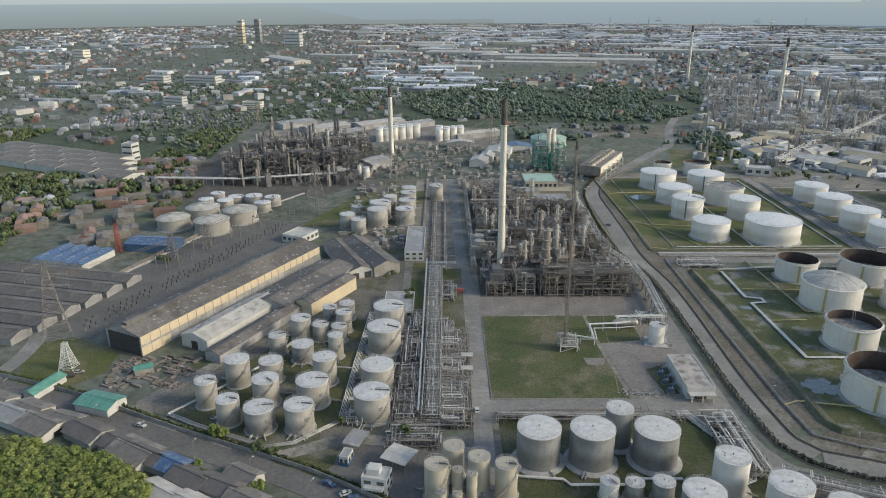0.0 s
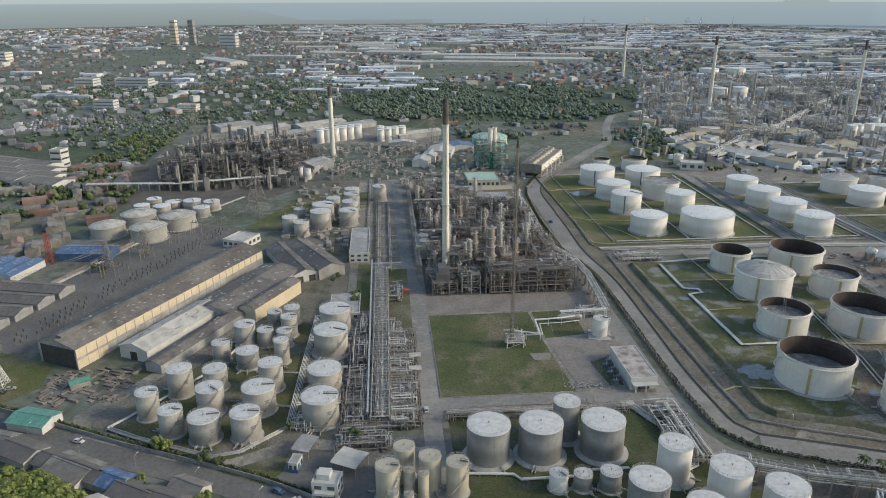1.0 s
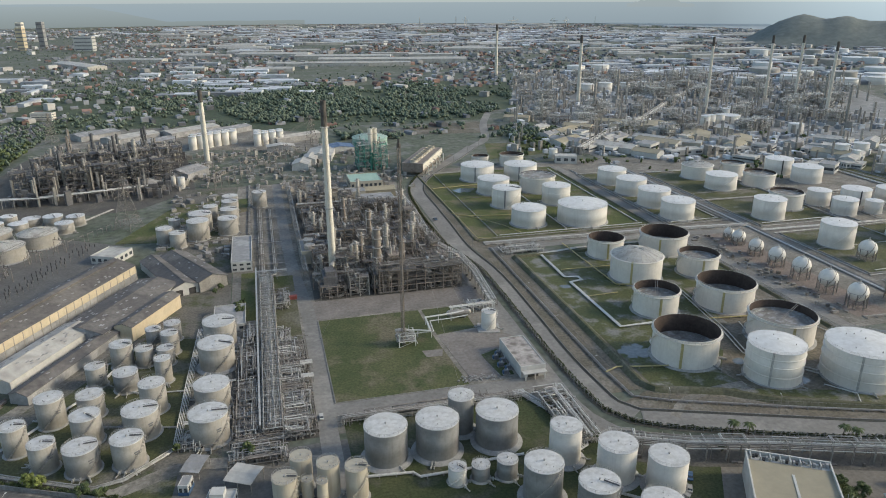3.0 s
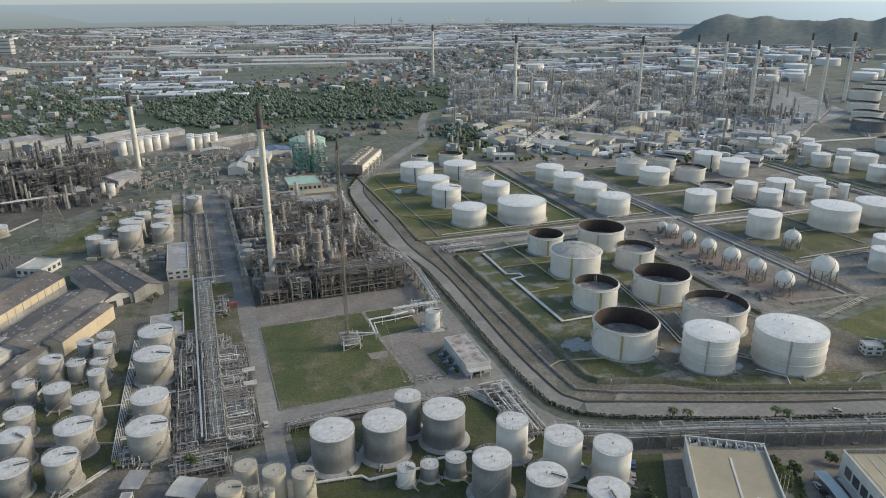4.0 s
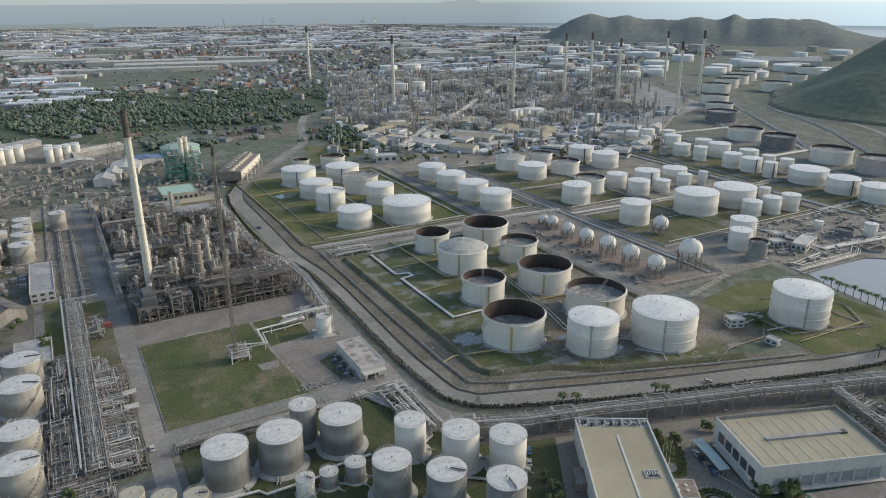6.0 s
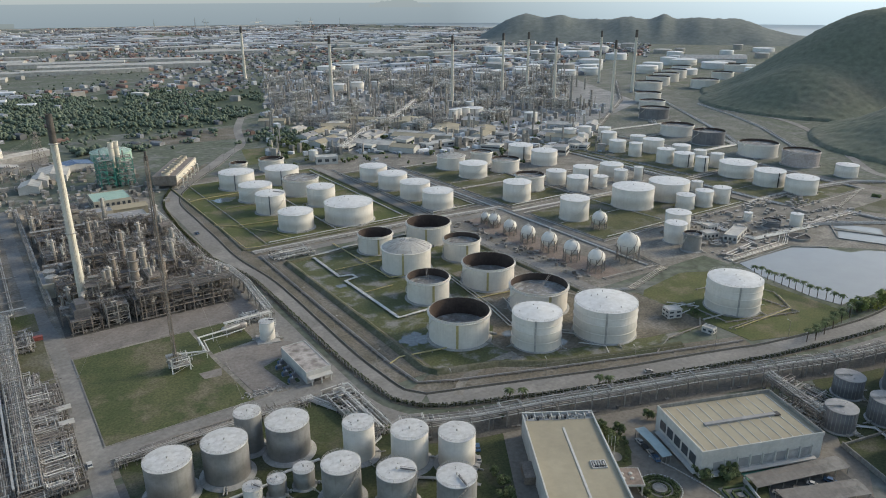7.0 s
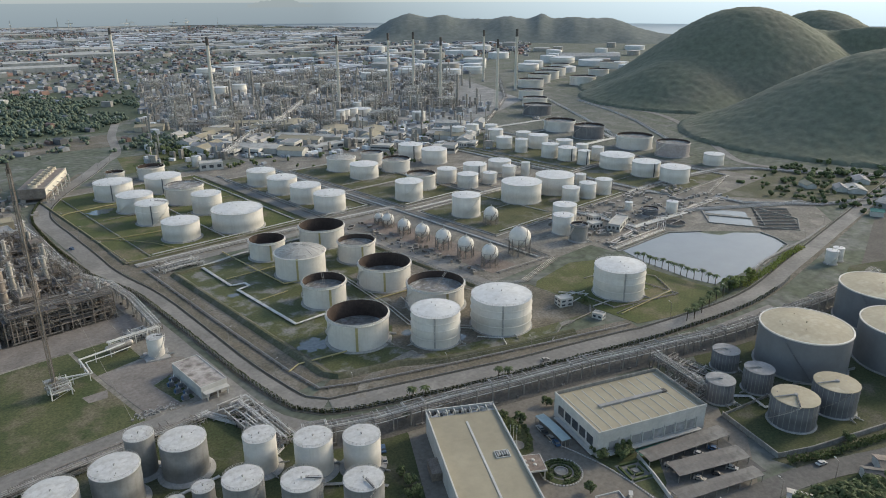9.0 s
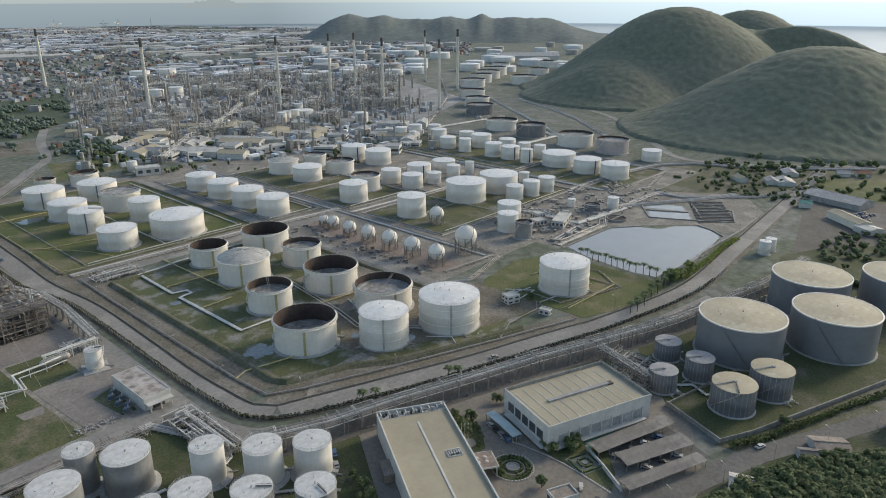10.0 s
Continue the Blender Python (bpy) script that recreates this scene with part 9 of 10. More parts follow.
clutter("sphere_yard_clutter", 70, lambda: (rng.uniform(285, 300), rng.uniform(275, 410)), (0.8, 2), (0.5, 2), M_PIPEB, "small pump sets beside the spheres")
blocks_ = []
for i in range(220):
    x, y, a, d = polar(-38, 46, 1100, 4300)
    if built_up(x, y):
        blocks_.append((x, y, rng.uniform(8, 14), rng.uniform(12, 30), rng.uniform(6, 11), rng.random() * 3))
scatter("town_blocks", blocks_, M_CITYWALL, "distant pale apartment blocks", "apartments", 0.0)
# container cranes at the port
for i in range(7):
    a, d = radians(rng.uniform(11, 27)), rng.uniform(3900, 4400)
    x, y = d * math.sin(a), d * math.cos(a)
    t = thing("port_crane", "distant harbour crane against the sea", "crane", (x, y, 0), rng.uniform(0, 180), "port cranes")
    part("legs", Mesh().box(-11, 0, 0, 2, 2, 40).box(11, 0, 0, 2, 2, 40).box(0, 0, 38, 26, 2, 2), M_PIPE, t)
    part("boom", Mesh().box(0, 0, 41, 74, 2, 2).tube((0, 0, 41), (0, 0, 60), 1.0, 4).tube((0, 0, 60), (34, 0, 42), 0.5, 4), M_PIPE, t)
# towers of the far town
for i, (x, y, w, d, h, m_) in enumerate([(-722, 2640, 22, 20, 70, M_OCHRE), (-742, 2720, 20, 18, 84, M_STACK), (-690, 2760, 20, 18, 84, M_ROOFG), (-560, 2660, 22, 22, 40, M_PLASTER), (-520, 2560, 60, 26, 44, M_PLASTER), (-470, 1411, 70, 22, 16, M_PLASTER), (-1010, 2040, 34, 28, 24, M_STACK), (-560, 1420, 40, 24, 16, M_PLASTER), (-325, 725, 12, 12, 18, M_PLASTER), (-420, 1120, 34, 14, 14, M_PLASTER), (-290, 1090, 30, 12, 10, M_STACK)]):
    block("town_tower", x, y, w, d, h, -15, m_, M_ROOFG, "%s town building with rows of windows" % ("yellowish" if m_ in (M_STACK, M_OCHRE) else "pale"), "town towers", max(3, min(6, int(h / 9))), 0.8, ribbon=True)


def clump_mesh(seed, n=3):
    rr = random.Random(seed)
    m = Mesh()
    for _ in range(n):
        b = bmesh.new()
        bmesh.ops.create_icosphere(b, subdivisions=1, radius=1.0)
        ox, oy, oz, sc = rr.uniform(-0.62, 0.62), rr.uniform(-0.62, 0.62), rr.uniform(0.35, 0.95), rr.uniform(0.34, 0.66)
        vs = [(ox + v.co.x * sc * rr.uniform(0.75, 1.2), oy + v.co.y * sc * rr.uniform(0.75, 1.2), max(-0.05, oz + v.co.z * sc * rr.uniform(0.7, 1.15))) for v in b.verts]
        b.verts.ensure_lookup_table()
        fs = [tuple(v.index for v in f.verts) for f in b.faces]
        m.add(vs, fs)
        b.free()
    return np.array(m.v), np.array(m.f)


def woods(name, rows, mat, label, seed, n=3):
    """Joins many far tree crowns into one mesh. Rows: x, y, z, spread, height, turn."""
    kinds = [clump_mesh(seed + i, n) for i in range(6)]
    a = np.array(rows, dtype=float)
    V, F, k = [], [], 0
    for i in range(len(a)):
        v, f = kinds[i % 6]
        c, s = math.cos(a[i, 5]), math.sin(a[i, 5])
        w = np.stack([a[i, 0] + (v[:, 0] * c - v[:, 1] * s) * a[i, 3], a[i, 1] + (v[:, 0] * s + v[:, 1] * c) * a[i, 3], a[i, 2] + v[:, 2] * a[i, 4]], -1)
        V.append(w)
        F.append(f + k)
        k += len(v)
    v, f = np.concatenate(V), np.concatenate(F)
    me = bpy.data.meshes.new(name)
    me.vertices.add(len(v))
    me.vertices.foreach_set("co", v.ravel())
    me.loops.add(f.size)
    me.loops.foreach_set("vertex_index", f.ravel().astype(np.int32))
    me.polygons.add(len(f))
    me.polygons.foreach_set("loop_start", np.arange(0, f.size, 3))
    me.update(calc_edges=True)
    me.materials.append(mat)
    return tagged(new(name, me), label, "trees", "", "stuff")


rows = []
while len(rows) < 9000:
    x, y, a, d = polar(-38, 50, 380, 4300)
    if not built_up(x, y):
        continue
    belt = -0.12 < x / d < 0.42 and 820 < d < 1330
    dens = noise.noise((x * 0.004, y * 0.004, 5.0))
    if (belt and dens > -0.25 and rng.random() < 0.8) or dens > 0.02 and rng.random() < 0.8 or rng.random() < 0.12:
        if d > 1900 and rng.random() < 0.35:
            continue
        rows.append((x, y, 0, rng.uniform(2.5, 5.5), rng.uniform(2.5, 5), rng.random() * 6))
while len(rows) < 11600:
    x, y, a, d = polar(-8, 25, 840, 1420)
    if noise.noise((x * 0.006, y * 0.006, 3.0)) < -0.05:
        continue
    if not (-250 < x < 90 and y < 960) and not (20 < a and d > 1000):
        rows.append((x, y, 0, rng.uniform(2.5, 6), rng.uniform(3, 6), rng.random() * 6))
while len(rows) < 14500:
    x, y, a, d = polar(-38, 0, 430, 1750)
    if built_up(x, y) and noise.noise((x * 0.005, y * 0.005, 12.0)) + rng.uniform(-0.25, 0.25) > 0.0:
        rows.append((x, y, 0, rng.uniform(2.2, 4.6), rng.uniform(2.2, 4.6), rng.random() * 6))
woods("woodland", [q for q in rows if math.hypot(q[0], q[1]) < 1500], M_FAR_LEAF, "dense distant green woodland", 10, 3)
far_rows = [q for q in rows if math.hypot(q[0], q[1]) >= 1500]
while len(far_rows) < 9000:
    x, y, a, d = polar(-38, 8, 1400, 4500)
    if built_up(x, y) and noise.noise((x * 0.0025, y * 0.0025, 31.0)) + rng.uniform(-0.3, 0.3) > -0.05 + (0.25 if a > -8 else 0):
        far_rows.append((x, y, 0, rng.uniform(5, 10), rng.uniform(4, 7), rng.random() * 6))
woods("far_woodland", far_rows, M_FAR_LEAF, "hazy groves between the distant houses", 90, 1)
rows = []
while len(rows) < 4000:
    x, y = rng.uniform(-640, -95), rng.uniform(330, 900)
    if noise.noise((x * 0.012, y * 0.012, 7.0)) < -0.12:
        continue
    if built_up(x, y) and not (-500 < x < -310 and y > 660):
        rows.append((x, y, 0, rng.uniform(2, 4.2), rng.uniform(2.5, 5), rng.random() * 6))
for _ in range(60):
    x, y = rng.uniform(-300, -215), rng.uniform(540, 640)
    rows.append((x, y, 0, rng.uniform(3, 5), rng.uniform(3, 6), rng.random() * 6))
woods("scrub_trees", rows, M_LEAF2, "green trees and bushes among the houses", 30, 3)
rows = []
for _ in range(230):
    x, y = rng.uniform(300, 364), rng.uniform(715, 845)
    if abs(x - 302 - (y - 720) * 0.3) < 26:
        rows.append((x, y, 0, rng.uniform(2, 4), rng.uniform(2.5, 5), rng.random() * 6))
for _ in range(150):
    a, d = radians(rng.uniform(20, 42)), rng.uniform(700, 960)
    rows.append((d * math.sin(a), d * math.cos(a), 0, rng.uniform(1.8, 3.6), rng.uniform(2, 4.5), rng.random() * 6))
for _ in range(420):
    x, y = rng.uniform(500, 840), rng.uniform(-20, 250)
    if hill_height(x, y) < 1 and noise.noise((x * 0.03, y * 0.03, 4.0)) > -0.1 and not (500 < x < 660 and y > 85):
        rows.append((x, y, 0, rng.uniform(3, 6), rng.uniform(3, 6), rng.random() * 6))
for _ in range(130):
    x, y = rng.uniform(440, 560), rng.uniform(10, 110)
    if not (450 < x < 476 and 58 < y < 78):
        rows.append((x, y, 0, rng.uniform(2, 4.5), rng.uniform(2, 4), rng.random() * 6))
for _ in range(90):
    x, y = rng.uniform(600, 735), rng.uniform(150, 270)
    rows.append((x, y, 0, rng.uniform(2, 4), rng.uniform(2, 4), rng.random() * 6))
woods("works_trees", rows, M_LEAF2, "green trees between the works", 50, 4)
# ---- near trees ----
def leafy_crown(seed, r, h, z0, n_clumps=15, n_leaf=34, size=0.62):
    """Clusters of small leaf blades round limb ends."""
    rr = random.Random(seed)
    vs, fs = [], []
    for _ in range(n_clumps):
        a, q, u = rr.random() * 6.28, math.sqrt(rr.random()), rr.random()
        c = Vector((q * r * math.cos(a) * 0.8, q * r * math.sin(a) * 0.8, z0 + h * (0.15 + 0.75 * u * (1 - 0.35 * q))))
        cr = r * rr.uniform(0.28, 0.45)
        k = len(vs)
        g = cr * 0.78
        vs += [tuple(c + Vector(q) * g) for q in ((1, 0, 0), (0, 1, 0), (-1, 0, 0), (0, -1, 0), (0, 0, 1), (0, 0, -0.7), (0.62, 0.62, 0.5), (-0.62, 0.62, 0.5), (-0.62, -0.62, 0.5), (0.62, -0.62, 0.5))]
        for a_, b_, e_ in ((0, 1, 6), (1, 2, 7), (2, 3, 8), (3, 0, 9)):
            fs.append((k + a_, k + e_, k + b_, k + 4))
        for _ in range(n_leaf):
            d = Vector((rr.gauss(0, 1), rr.gauss(0, 1), rr.gauss(0, 0.8))).normalized() * cr * rr.uniform(0.7, 1.05)
            p = c + d
            nrm = (d.normalized() + Vector((rr.uniform(-.6, .6), rr.uniform(-.6, .6), rr.uniform(0.2, 1.3)))).normalized()
            t = nrm.cross(Vector((0.3, 0.2, 1))).normalized()
            b = nrm.cross(t)
            s = size * rr.uniform(0.6, 1.3)
            k = len(vs)
            vs += [tuple(p - t * s), tuple(p + b * s * 0.55), tuple(p + t * s), tuple(p - b * s * 0.55)]
            fs.append((k, k + 1, k + 2, k + 3))
    m = Mesh()
    return m.add(vs, fs)


def tree(seed, r, h, mat, label, group):
    rr = random.Random(seed)
    t = thing("tree", label, "tree", (0, 0, 0), 0, group)
    tr = Mesh().tube((0, 0, 0), (0.1, 0.1, h * 0.45), 0.28, 8, 0.18)
    for _ in range(5):
        a = rr.random() * 6.28
        tr.tube((0.1, 0.1, h * rr.uniform(0.3, 0.45)), (r * 0.55 * math.cos(a), r * 0.55 * math.sin(a), h * rr.uniform(0.55, 0.8)), 0.13, 6, 0.05)
    part("trunk", tr, M_BARK, t)
    part("crown", leafy_crown(seed, r, h * 0.75, h * 0.28), mat, t, smooth=False)
    return t


prot = [tree(3000 + i, rng.uniform(3.2, 4.6), rng.uniform(6.5, 9.5), M_LEAF if i % 2 else M_LEAF2, "broad leafy green tree", "near trees") for i in range(6)]
crown_data = [next(c.data for c in p_.children if c.name.startswith("crown")) for p_ in prot]
spots, crowd = [], []
EDGE_W = [(-180, 223), (-156, 224), (-142, 218), (-121, 213), (-106, 203), (-97, 190), (-90, 178)]
while len(spots) < 330:
    x, y = rng.uniform(-178, -90), rng.uniform(176, 228)
    top = 176
    for (ax, ay), (bx, by) in zip(EDGE_W, EDGE_W[1:]):
        if ax <= x <= bx:
            top = ay + (by - ay) * (x - ax) / (bx - ax) - 3
    if y < top and all((x - q[0]) ** 2 + (y - q[1]) ** 2 > 6 for q in spots):
        spots.append((x, y))
EDGE_S = [(196, 63), (212, 57), (234, 49), (256, 36), (270, 23)]
while len(spots) < 560:
    k_ = rng.randrange(4)
    f = rng.random()
    q = 1 - rng.uniform(0.01, 0.17)
    (ax, ay), (bx, by) = EDGE_S[k_], EDGE_S[k_ + 1]
    x, y = (ax + (bx - ax) * f) * q, (ay + (by - ay) * f) * q
    if all((x - p_[0]) ** 2 + (y - p_[1]) ** 2 > 4 for p_ in spots):
        spots.append((x, y))
for i, (x, y) in enumerate(spots):
    if i < 6:
        prot[i].matrix_basis = pose(x, y, 0, 0, 0, rng.uniform(0, 360))
    elif i % 8 == 0:
        copy_thing(prot[i % 6], pose(x, y, 0, 0, 0, rng.uniform(0, 360)))
    else:
        crowd.append((x, y, rng.uniform(0, 6.28), i % 6))
for name, east, mat, label in (("forest_crowns", False, M_LEAF, "crowded yellow-green crowns of the roadside wood"), ("thicket_crowns", True, M_LEAF2, "crowded dark green crowns below the road")):
    V, F, k = [], [], 0
    for x, y, a, i in crowd:
        if (x > 0) != east:
            continue
        me = crown_data[i]
        v = np.empty(len(me.vertices) * 3)
        me.vertices.foreach_get("co", v)
        v = v.reshape(-1, 3)
        V.append(np.stack([x + (v[:, 0] * math.cos(a) - v[:, 1] * math.sin(a)) * 1.15, y + (v[:, 0] * math.sin(a) + v[:, 1] * math.cos(a)) * 1.15, v[:, 2] * 1.1], -1))
        f_ = np.empty(len(me.loops), dtype=np.int32)
        me.loops.foreach_get("vertex_index", f_)
        F.append(f_.reshape(-1, 4) + k)
        k += len(v)
    v, f = np.concatenate(V), np.concatenate(F)
    me = bpy.data.meshes.new(name)
    me.vertices.add(len(v))
    me.vertices.foreach_set("co", v.ravel())
    me.loops.add(f.size)
    me.loops.foreach_set("vertex_index", f.ravel().astype(np.int32))
    me.polygons.add(len(f))
    me.polygons.foreach_set("loop_start", np.arange(0, f.size, 4))
    me.update(calc_edges=True)
    me.materials.append(mat)
    tagged(new(name, me), label, "trees", "", "stuff")
for i in range(9):
    x = rng.uniform(-118, -58)
    y = 236 - (x + 120) * 0.44 + rng.choice([rng.uniform(-20, -9), rng.uniform(7.5, 10)])
    copy_thing(prot[i % 6], pose(x, y, 0.1, 0, 0, rng.uniform(0, 360)) @ Matrix.Scale(rng.uniform(0.45, 0.8), 4))
for x, y in [(183, 159), (187, 155), (178, 150), (181, 154), (196, 120.5), (199, 118), (202, 116), (193, 123), (198, 114), (-41, 240), (-15, 231), (-20, 366), (-18, 372), (-19, 358), (381, 160.5), (384, 157.5), (391, 159), (376, 160), (402, 159), (166, 150), (172, 110), (-176, 420), (-182, 425), (156, 188), (268, 60), (-64, 470), (-30, 398), (-33, 392), (130, 155), (127, 150), (131, 162), (301, 207)]:
    copy_thing(prot[2 * rng.randrange(3)], Matrix.Translation((x, y, 0.1)) @ Matrix.Rotation(rng.random() * 6, 4, "Z") @ Matrix.Scale(rng.uniform(0.5, 0.75), 4))
for i, (x, y, k) in enumerate([(185.4, 156.3, 0.3), (185.9, 153, 0.3), (184.8, 150.6, 0.28), (183.4, 148.1, 0.3), (181.4, 145.6, 0.28), (179.4, 143.1, 0.3), (177, 141.6, 0.26), (174.7, 140.3, 0.28), (168, 126.6, 0.5), (169, 129, 0.45), (167.2, 124, 0.42), (190.5, 118, 0.6), (196.5, 113.5, 0.65), (200.5, 112.5, 0.55), (191.5, 122, 0.5), (204, 155, 0.6), (207, 152, 0.5), (184, 161, 0.5), (182, 164, 0.55)]):
    copy_thing(prot[2 * (i % 3)], pose(x, y, 0.1, 0, 0, 67 * i) @ Matrix.Scale(k, 4))
for i, (x, y) in enumerate([(377.5, 162.1), (387, 159.4), (398.4, 158.3), (379, 158.5)]):
    copy_thing(prot[2 * (i % 3) + 1], pose(x, y, 0.1, 0, 0, 50 * i) @ Matrix.Scale(0.9 + 0.05 * i, 4))


def palm(seed):
    rr = random.Random(seed)
    t = thing("palm_tree", "slender palm with drooping fronds", "palm", (0, 0, 0), 0, "palms")
    h = rr.uniform(5.5, 7.5)
    part("trunk", Mesh().tube((0, 0, 0), (0.2, 0.1, h), 0.22, 8, 0.15), M_BARK, t)
    m = Mesh()
    for k in range(16):
        a = k * 0.393 + rr.uniform(-0.15, 0.15)
        up = rr.uniform(0.0, 0.9)
        pts = []
        for s in range(5):
            f = s / 4
            pts.append(Vector((0.2 + 2.6 * f * math.cos(a), 0.1 + 2.6 * f * math.sin(a), h + up * 1.6 * f - 1.9 * f * f)))
        side = Vector((-math.sin(a), math.cos(a), 0))
        vs = []
        for s, p in enumerate(pts):
            w = (0.12, 0.4, 0.45, 0.3, 0.04)[s]
            vs += [tuple(p - side * w - Vector((0, 0, 0.12))), tuple(p), tuple(p + side * w - Vector((0, 0, 0.12)))]
        m.add(vs, [(3 * s + i, 3 * s + i + 1, 3 * s + i + 4, 3 * s + i + 3) for s in range(4) for i in range(2)])
    part("fronds", m, M_LEAF2, t, smooth=False)
    return t


pp = [palm(3100 + i) for i in range(3)]
pspots = [(378 + rng.uniform(-1, 1), 222 - i * 4.4) for i in range(13)] + [(381 - i * 5, 162 - i * 0.5 - (i % 2) * 2) for i in range(13)] + [(166, 196), (171, 193), (204, 182), (208, 180), (165, 158), (168, 155), (160, 163), (292, 655), (300, 662), (262, 690), (250, 684), (420, 760), (440, 770), (285, 670), (240, 690)]
for i, (x, y) in enumerate(pspots):
    if i < 3:
        pp[i].matrix_basis = pose(x, y, 0.1)
    else:
        copy_thing(pp[i % 3], pose(x, y, 0.1, 0, 0, rng.uniform(0, 360)))


def hedge(pts, w, h, label, seed, mat=None, gap=0.0):
    """A clipped row of leaf tufts."""
    rr = random.Random(seed)
    vs, fs = [], []
    for x, y, a in along(pts, 0.55):
        if rr.random() < gap:
            continue
        for _ in range(7):
            px, py, pz = x + rr.uniform(-w, w) / 2, y + rr.uniform(-w, w) / 2, rr.uniform(0.1, 1) * h * rr.uniform(0.75, 1.1)
            s, th = rr.uniform(0.3, 0.6), rr.random() * 6.28
            dx, dy = math.cos(th) * s, math.sin(th) * s
            k = len(vs)
            vs += [(px - dx, py - dy, max(0, pz - 0.35)), (px + dx, py + dy, max(0, pz - 0.3)), (px + dx * 0.7 + dy * 0.4, py + dy * 0.7 - dx * 0.4, pz + 0.35), (px - dx * 0.7 + dy * 0.4, py - dy * 0.7 - dx * 0.4, pz + 0.35)]
            fs.append((k, k + 1, k + 2, k + 3))
    o = part("hedge", Mesh().add(vs, fs), mat or M_LEAF2, smooth=False)
    return tagged(o, label, "hedge", "", "stuff")


near_fence = [p for p in fence_line if p[1] < 470 and p[0] < 420]
hedge(offset_line(fence_line, -1.1)[14:125], 1.4, 1.3, "clipped dark hedge beside the main road", 1, M_HEDGE, 0.12)
hedge([(238, 70.5), (250, 63), (292, 47), (330, 31), (420, -1)], 2.2, 3.0, "tall dark hedge along the lower road", 2)
hedge(offset_line(smooth_line(PUBLIC, 10), -8.0)[6:], 1.2, 1.8, "ragged hedge along the public road", 3, None, 0.1)
hedge([(386, 156), (404, 157), (424, 157), (456, 160), (482, 160)], 4, 3.0, "bushes along the pond road", 4, M_LEAF)

# ---- fence along the main road ----
fence = thing("fence", "concrete post fence with wires along the main road", "fence", (0, 0, 0.05))
pm = Mesh().box(0, 0, 0, 0.28, 0.28, 2.6).tube((0, 0, 2.5), (0, -0.5, 3.1), 0.1, 4).data("post", M_WALL, False)
fence_pts = along(near_fence, 3.2)
for x, y, a in fence_pts[:230]:
    part("post", pm, None, fence, "", (x, y, 0), a)
for z in (0.9, 1.7, 2.4):
    part("wire", Mesh().path([(x, y, z) for x, y, a in fence_pts[::3]], 0.045, 4), M_PIPE, fence)
fence2 = thing("fence", "thin pipe fence on the verge of the earth bund", "fence", (0, 0, 0.05))
f2 = along([(145.5, 430), (144.5, 330), (144, 255), (146, 234), (160, 225), (200, 210), (296, 175.5)], 3.0)
pm2 = Mesh().tube((0, 0, 0), (0, 0, 1.6), 0.07, 5).data("post", M_PIPEB, False)
for x, y, a in f2:
    part("post", pm2, None, fence2, "", (x, y, 0), a)
part("rail", Mesh().path([(x, y, 1.55) for x, y, a in f2], 0.06, 4), M_PIPEB, fence2)

# ---- lamp posts and poles ----


def lamp_post(h=8.0):
    t = thing("street_lamp", "grey street lamp with a single arm", "street lamp", (0, 0, 0), 0, "street lamps")
    part("pole", Mesh().tube((0, 0, 0), (0, 0, h), 0.11, 6, 0.07), M_PIPEB, t)
    part("arm", Mesh().tube((0, 0, h), (1.6, 0, h + 0.4), 0.07, 5), M_PIPE, t)
    part("lantern", Mesh().box(1.8, 0, h + 0.3, 0.8, 0.3, 0.18), M_PIPEW, t)
    return t


lp = lamp_post()
lamps = along(offset_line(kerb_line, -2.4), 44) + along(offset_line(smooth_line(PUBLIC, 10), 5.8), 26) + along(offset_line(smooth_line(LOWER, 10), 5.5), 26)
lp.matrix_basis = pose(lamps[0][0], lamps[0][1], 0.1, 0, 0, lamps[0][2] + 90)
for x, y, a in lamps[1:]:
    copy_thing(lp, pose(x, y, 0.1, 0, 0, a + 90))


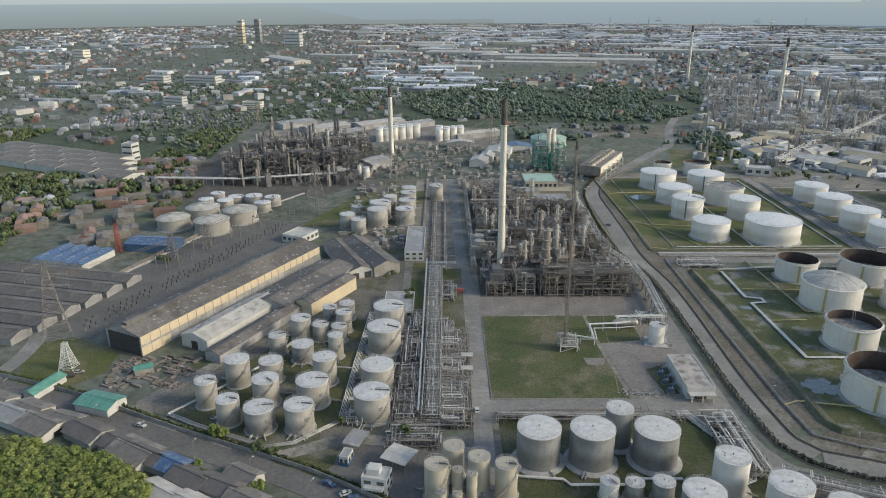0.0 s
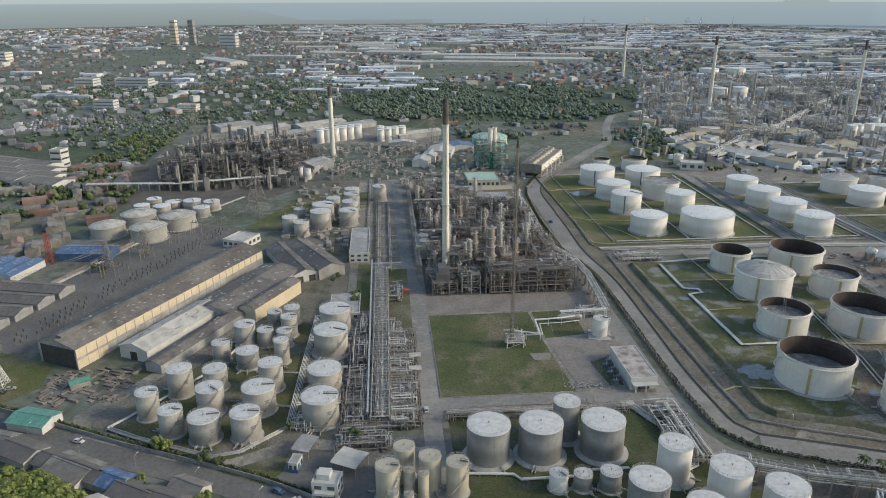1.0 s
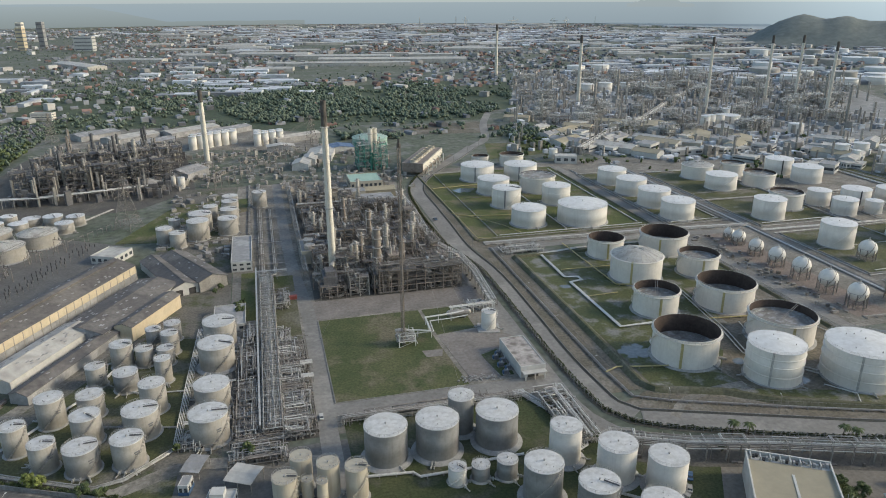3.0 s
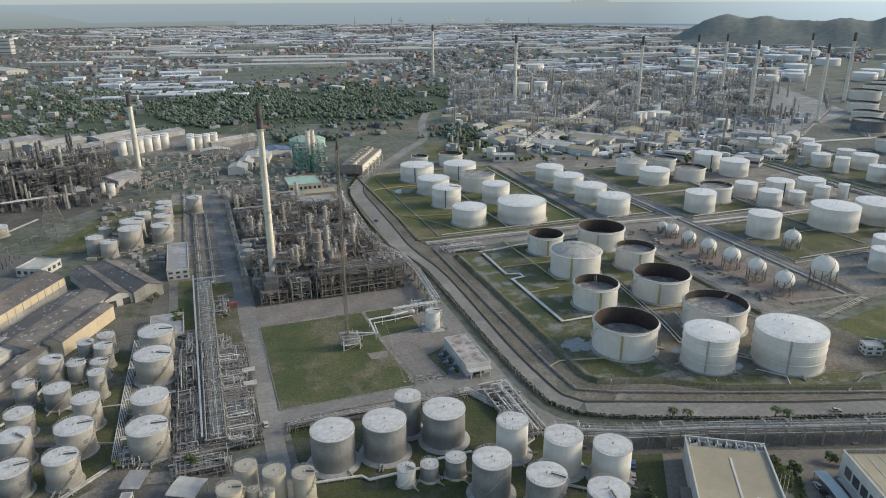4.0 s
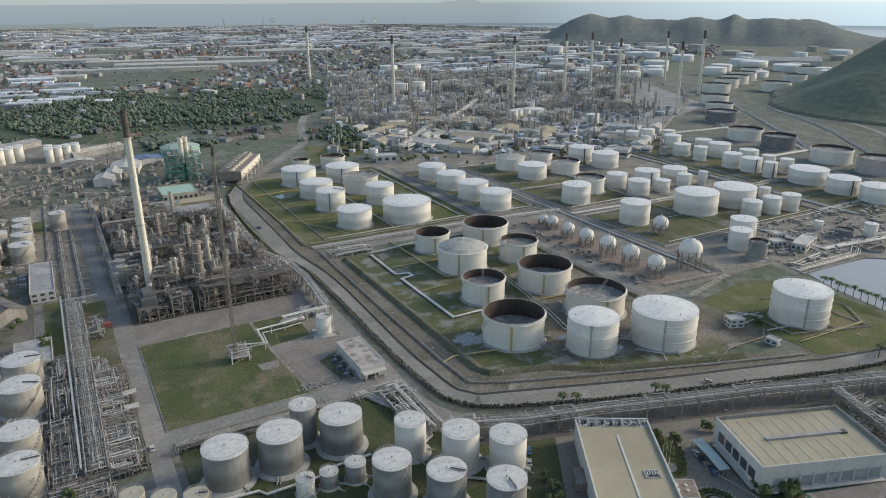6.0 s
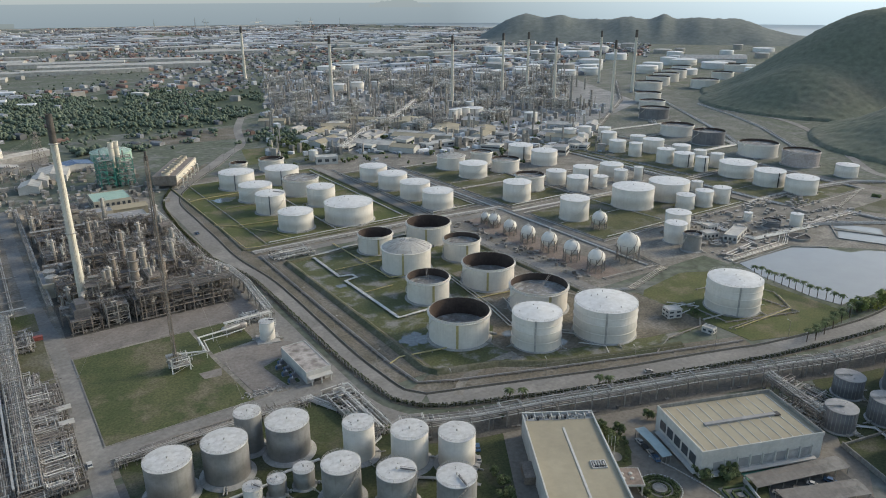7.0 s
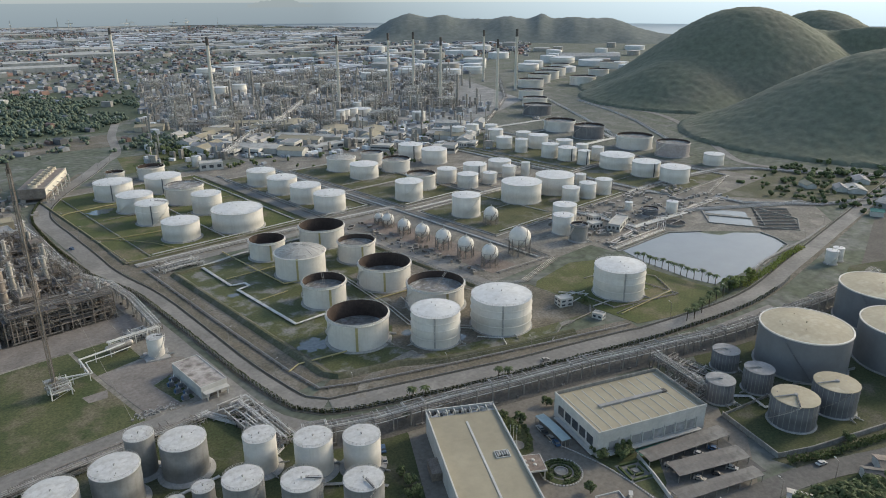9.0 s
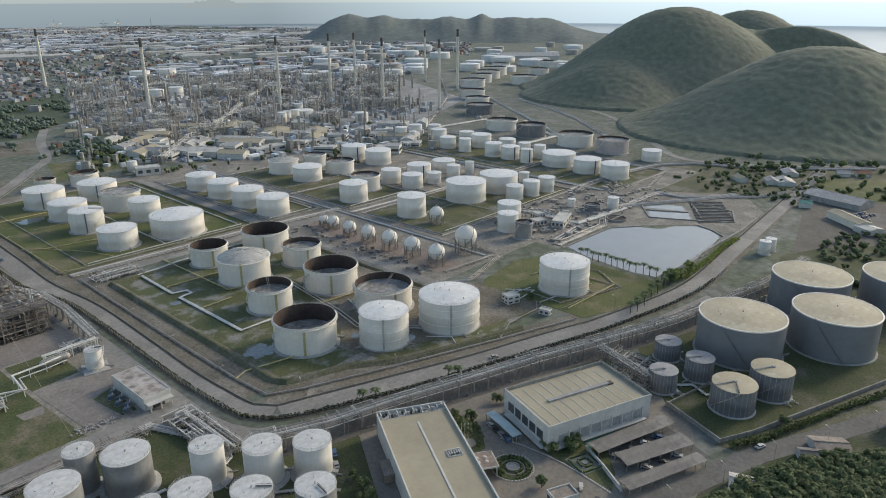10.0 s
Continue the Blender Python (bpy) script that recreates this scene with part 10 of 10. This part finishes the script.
# ---- vehicles ----
def car(mat, label, kind="car", ln=4.3, w=1.75, h=1.45):
    t = thing(kind, label, "car", (0, 0, 0), 0, "vehicles")
    b = Mesh()
    prof = [(-ln / 2, 0.35), (-ln / 2, 0.85), (-ln * 0.32, 0.95), (ln * 0.26, 0.95), (ln * 0.48, 0.8), (ln / 2, 0.6), (ln / 2, 0.35)]
    k = len(prof)
    vs = [(x, s * w / 2, z) for s in (-1, 1) for x, z in prof]
    b.add(vs, [tuple(range(k)), tuple(range(k, 2 * k))[::-1]] + [(i, k + i, k + (i + 1) % k, (i + 1) % k) for i in range(k)])
    part("body", b, mat, t, smooth=False)
    c = Mesh()
    prof = [(-ln * 0.36, 0.93), (-ln * 0.28, h), (ln * 0.06, h), (ln * 0.22, 0.93)]
    vs = [(x, s * (w / 2 - 0.12), z) for s in (-1, 1) for x, z in prof]
    c.add(vs, [(0, 1, 2, 3), (7, 6, 5, 4), (0, 4, 5, 1), (1, 5, 6, 2), (2, 6, 7, 3)])
    part("cabin", c, M_GLASS, t, smooth=False)
    part("roof_panel", Mesh().box(-ln * 0.11, 0, h - 0.02, ln * 0.34, w - 0.26, 0.06), mat, t, smooth=False)
    for sx in (-0.31, 0.31):
        for sy in (-1, 1):
            part("wheel", Mesh().tube((sx * ln, sy * (w / 2 - 0.1), 0.33), (sx * ln, sy * (w / 2 + 0.02), 0.33), 0.33, 12), M_TYRE, t)
    return t


kinds = [car(M_PLASTER, "white parked car"), car(M_IRON, "dark parked car"), car(M_VESSEL, "silver parked car"), car(M_BLUE, "blue parked pickup", "pickup", 5.0, 1.85, 1.6)]
for o in kinds:
    o["label"] = o["label"] + " standing on the yard"
cspots = [(13.7, 249, 90), (-167.5, 278, 20), (-165, 281.5, 15), (123, 497, 95), (-33.5, 198, 30), (-31, 195.5, 30), (205, 99, -70), (212, 97, -70), (219, 95, -70), (226, 92.5, -70), (206, 88, -70), (213, 85, -70), (220, 83, -70), (186, 136, 70), (187, 139, 70), (188, 143, 70), (189, 146, 70), (136, 178, 60), (132, 172, 60), (-178, 262, 60), (-120, 239, -20), (-40, 203, -30), (234, 180, -20), (178, 92, 20), (246, 62, -20)] + [(586 + 5 * (i % 6), 118 - 4.5 * (i % 6) * 0.35 - 7 * (i // 6), 60) for i in range(14)]
for i, (x, y, a) in enumerate(cspots):
    if i < 4:
        kinds[i].matrix_basis = pose(x, y, 0.14, 0, 0, a)
    else:
        copy_thing(kinds[(i * 7) % 4], pose(x, y, 0.14, 0, 0, a))
lot = [(-480 + 5.5 * i, 940 + 14 * j, 1.9, 4.4, 1.4, rng.uniform(-0.1, 0.1)) for i in range(38) for j in range(8) if rng.random() < 0.8]
sheet("pavement_lot", [(-500, 930), (-260, 930), (-270, 1055), (-500, 1055)], 0.06, M_ASPH, "large car storage lot", "pavement")
scatter("parked_vehicles", lot, M_CITYROOF, "rows of parked vehicles in the storage lot", "vehicles", 0.0)
# scrap timber and pipes in the shed yard
heap = [(-136 + rng.uniform(-14, 22), 282 + rng.uniform(-14, 14), rng.uniform(0.5, 1.5), rng.uniform(2, 7), rng.uniform(0.3, 1.0), rng.choice([-0.46, 1.1])) for _ in range(120)]
scatter("scrap_stacks", heap, M_BROWNST, "rusty stacks of stored steel in the shed yard", "scrap", 0.0)
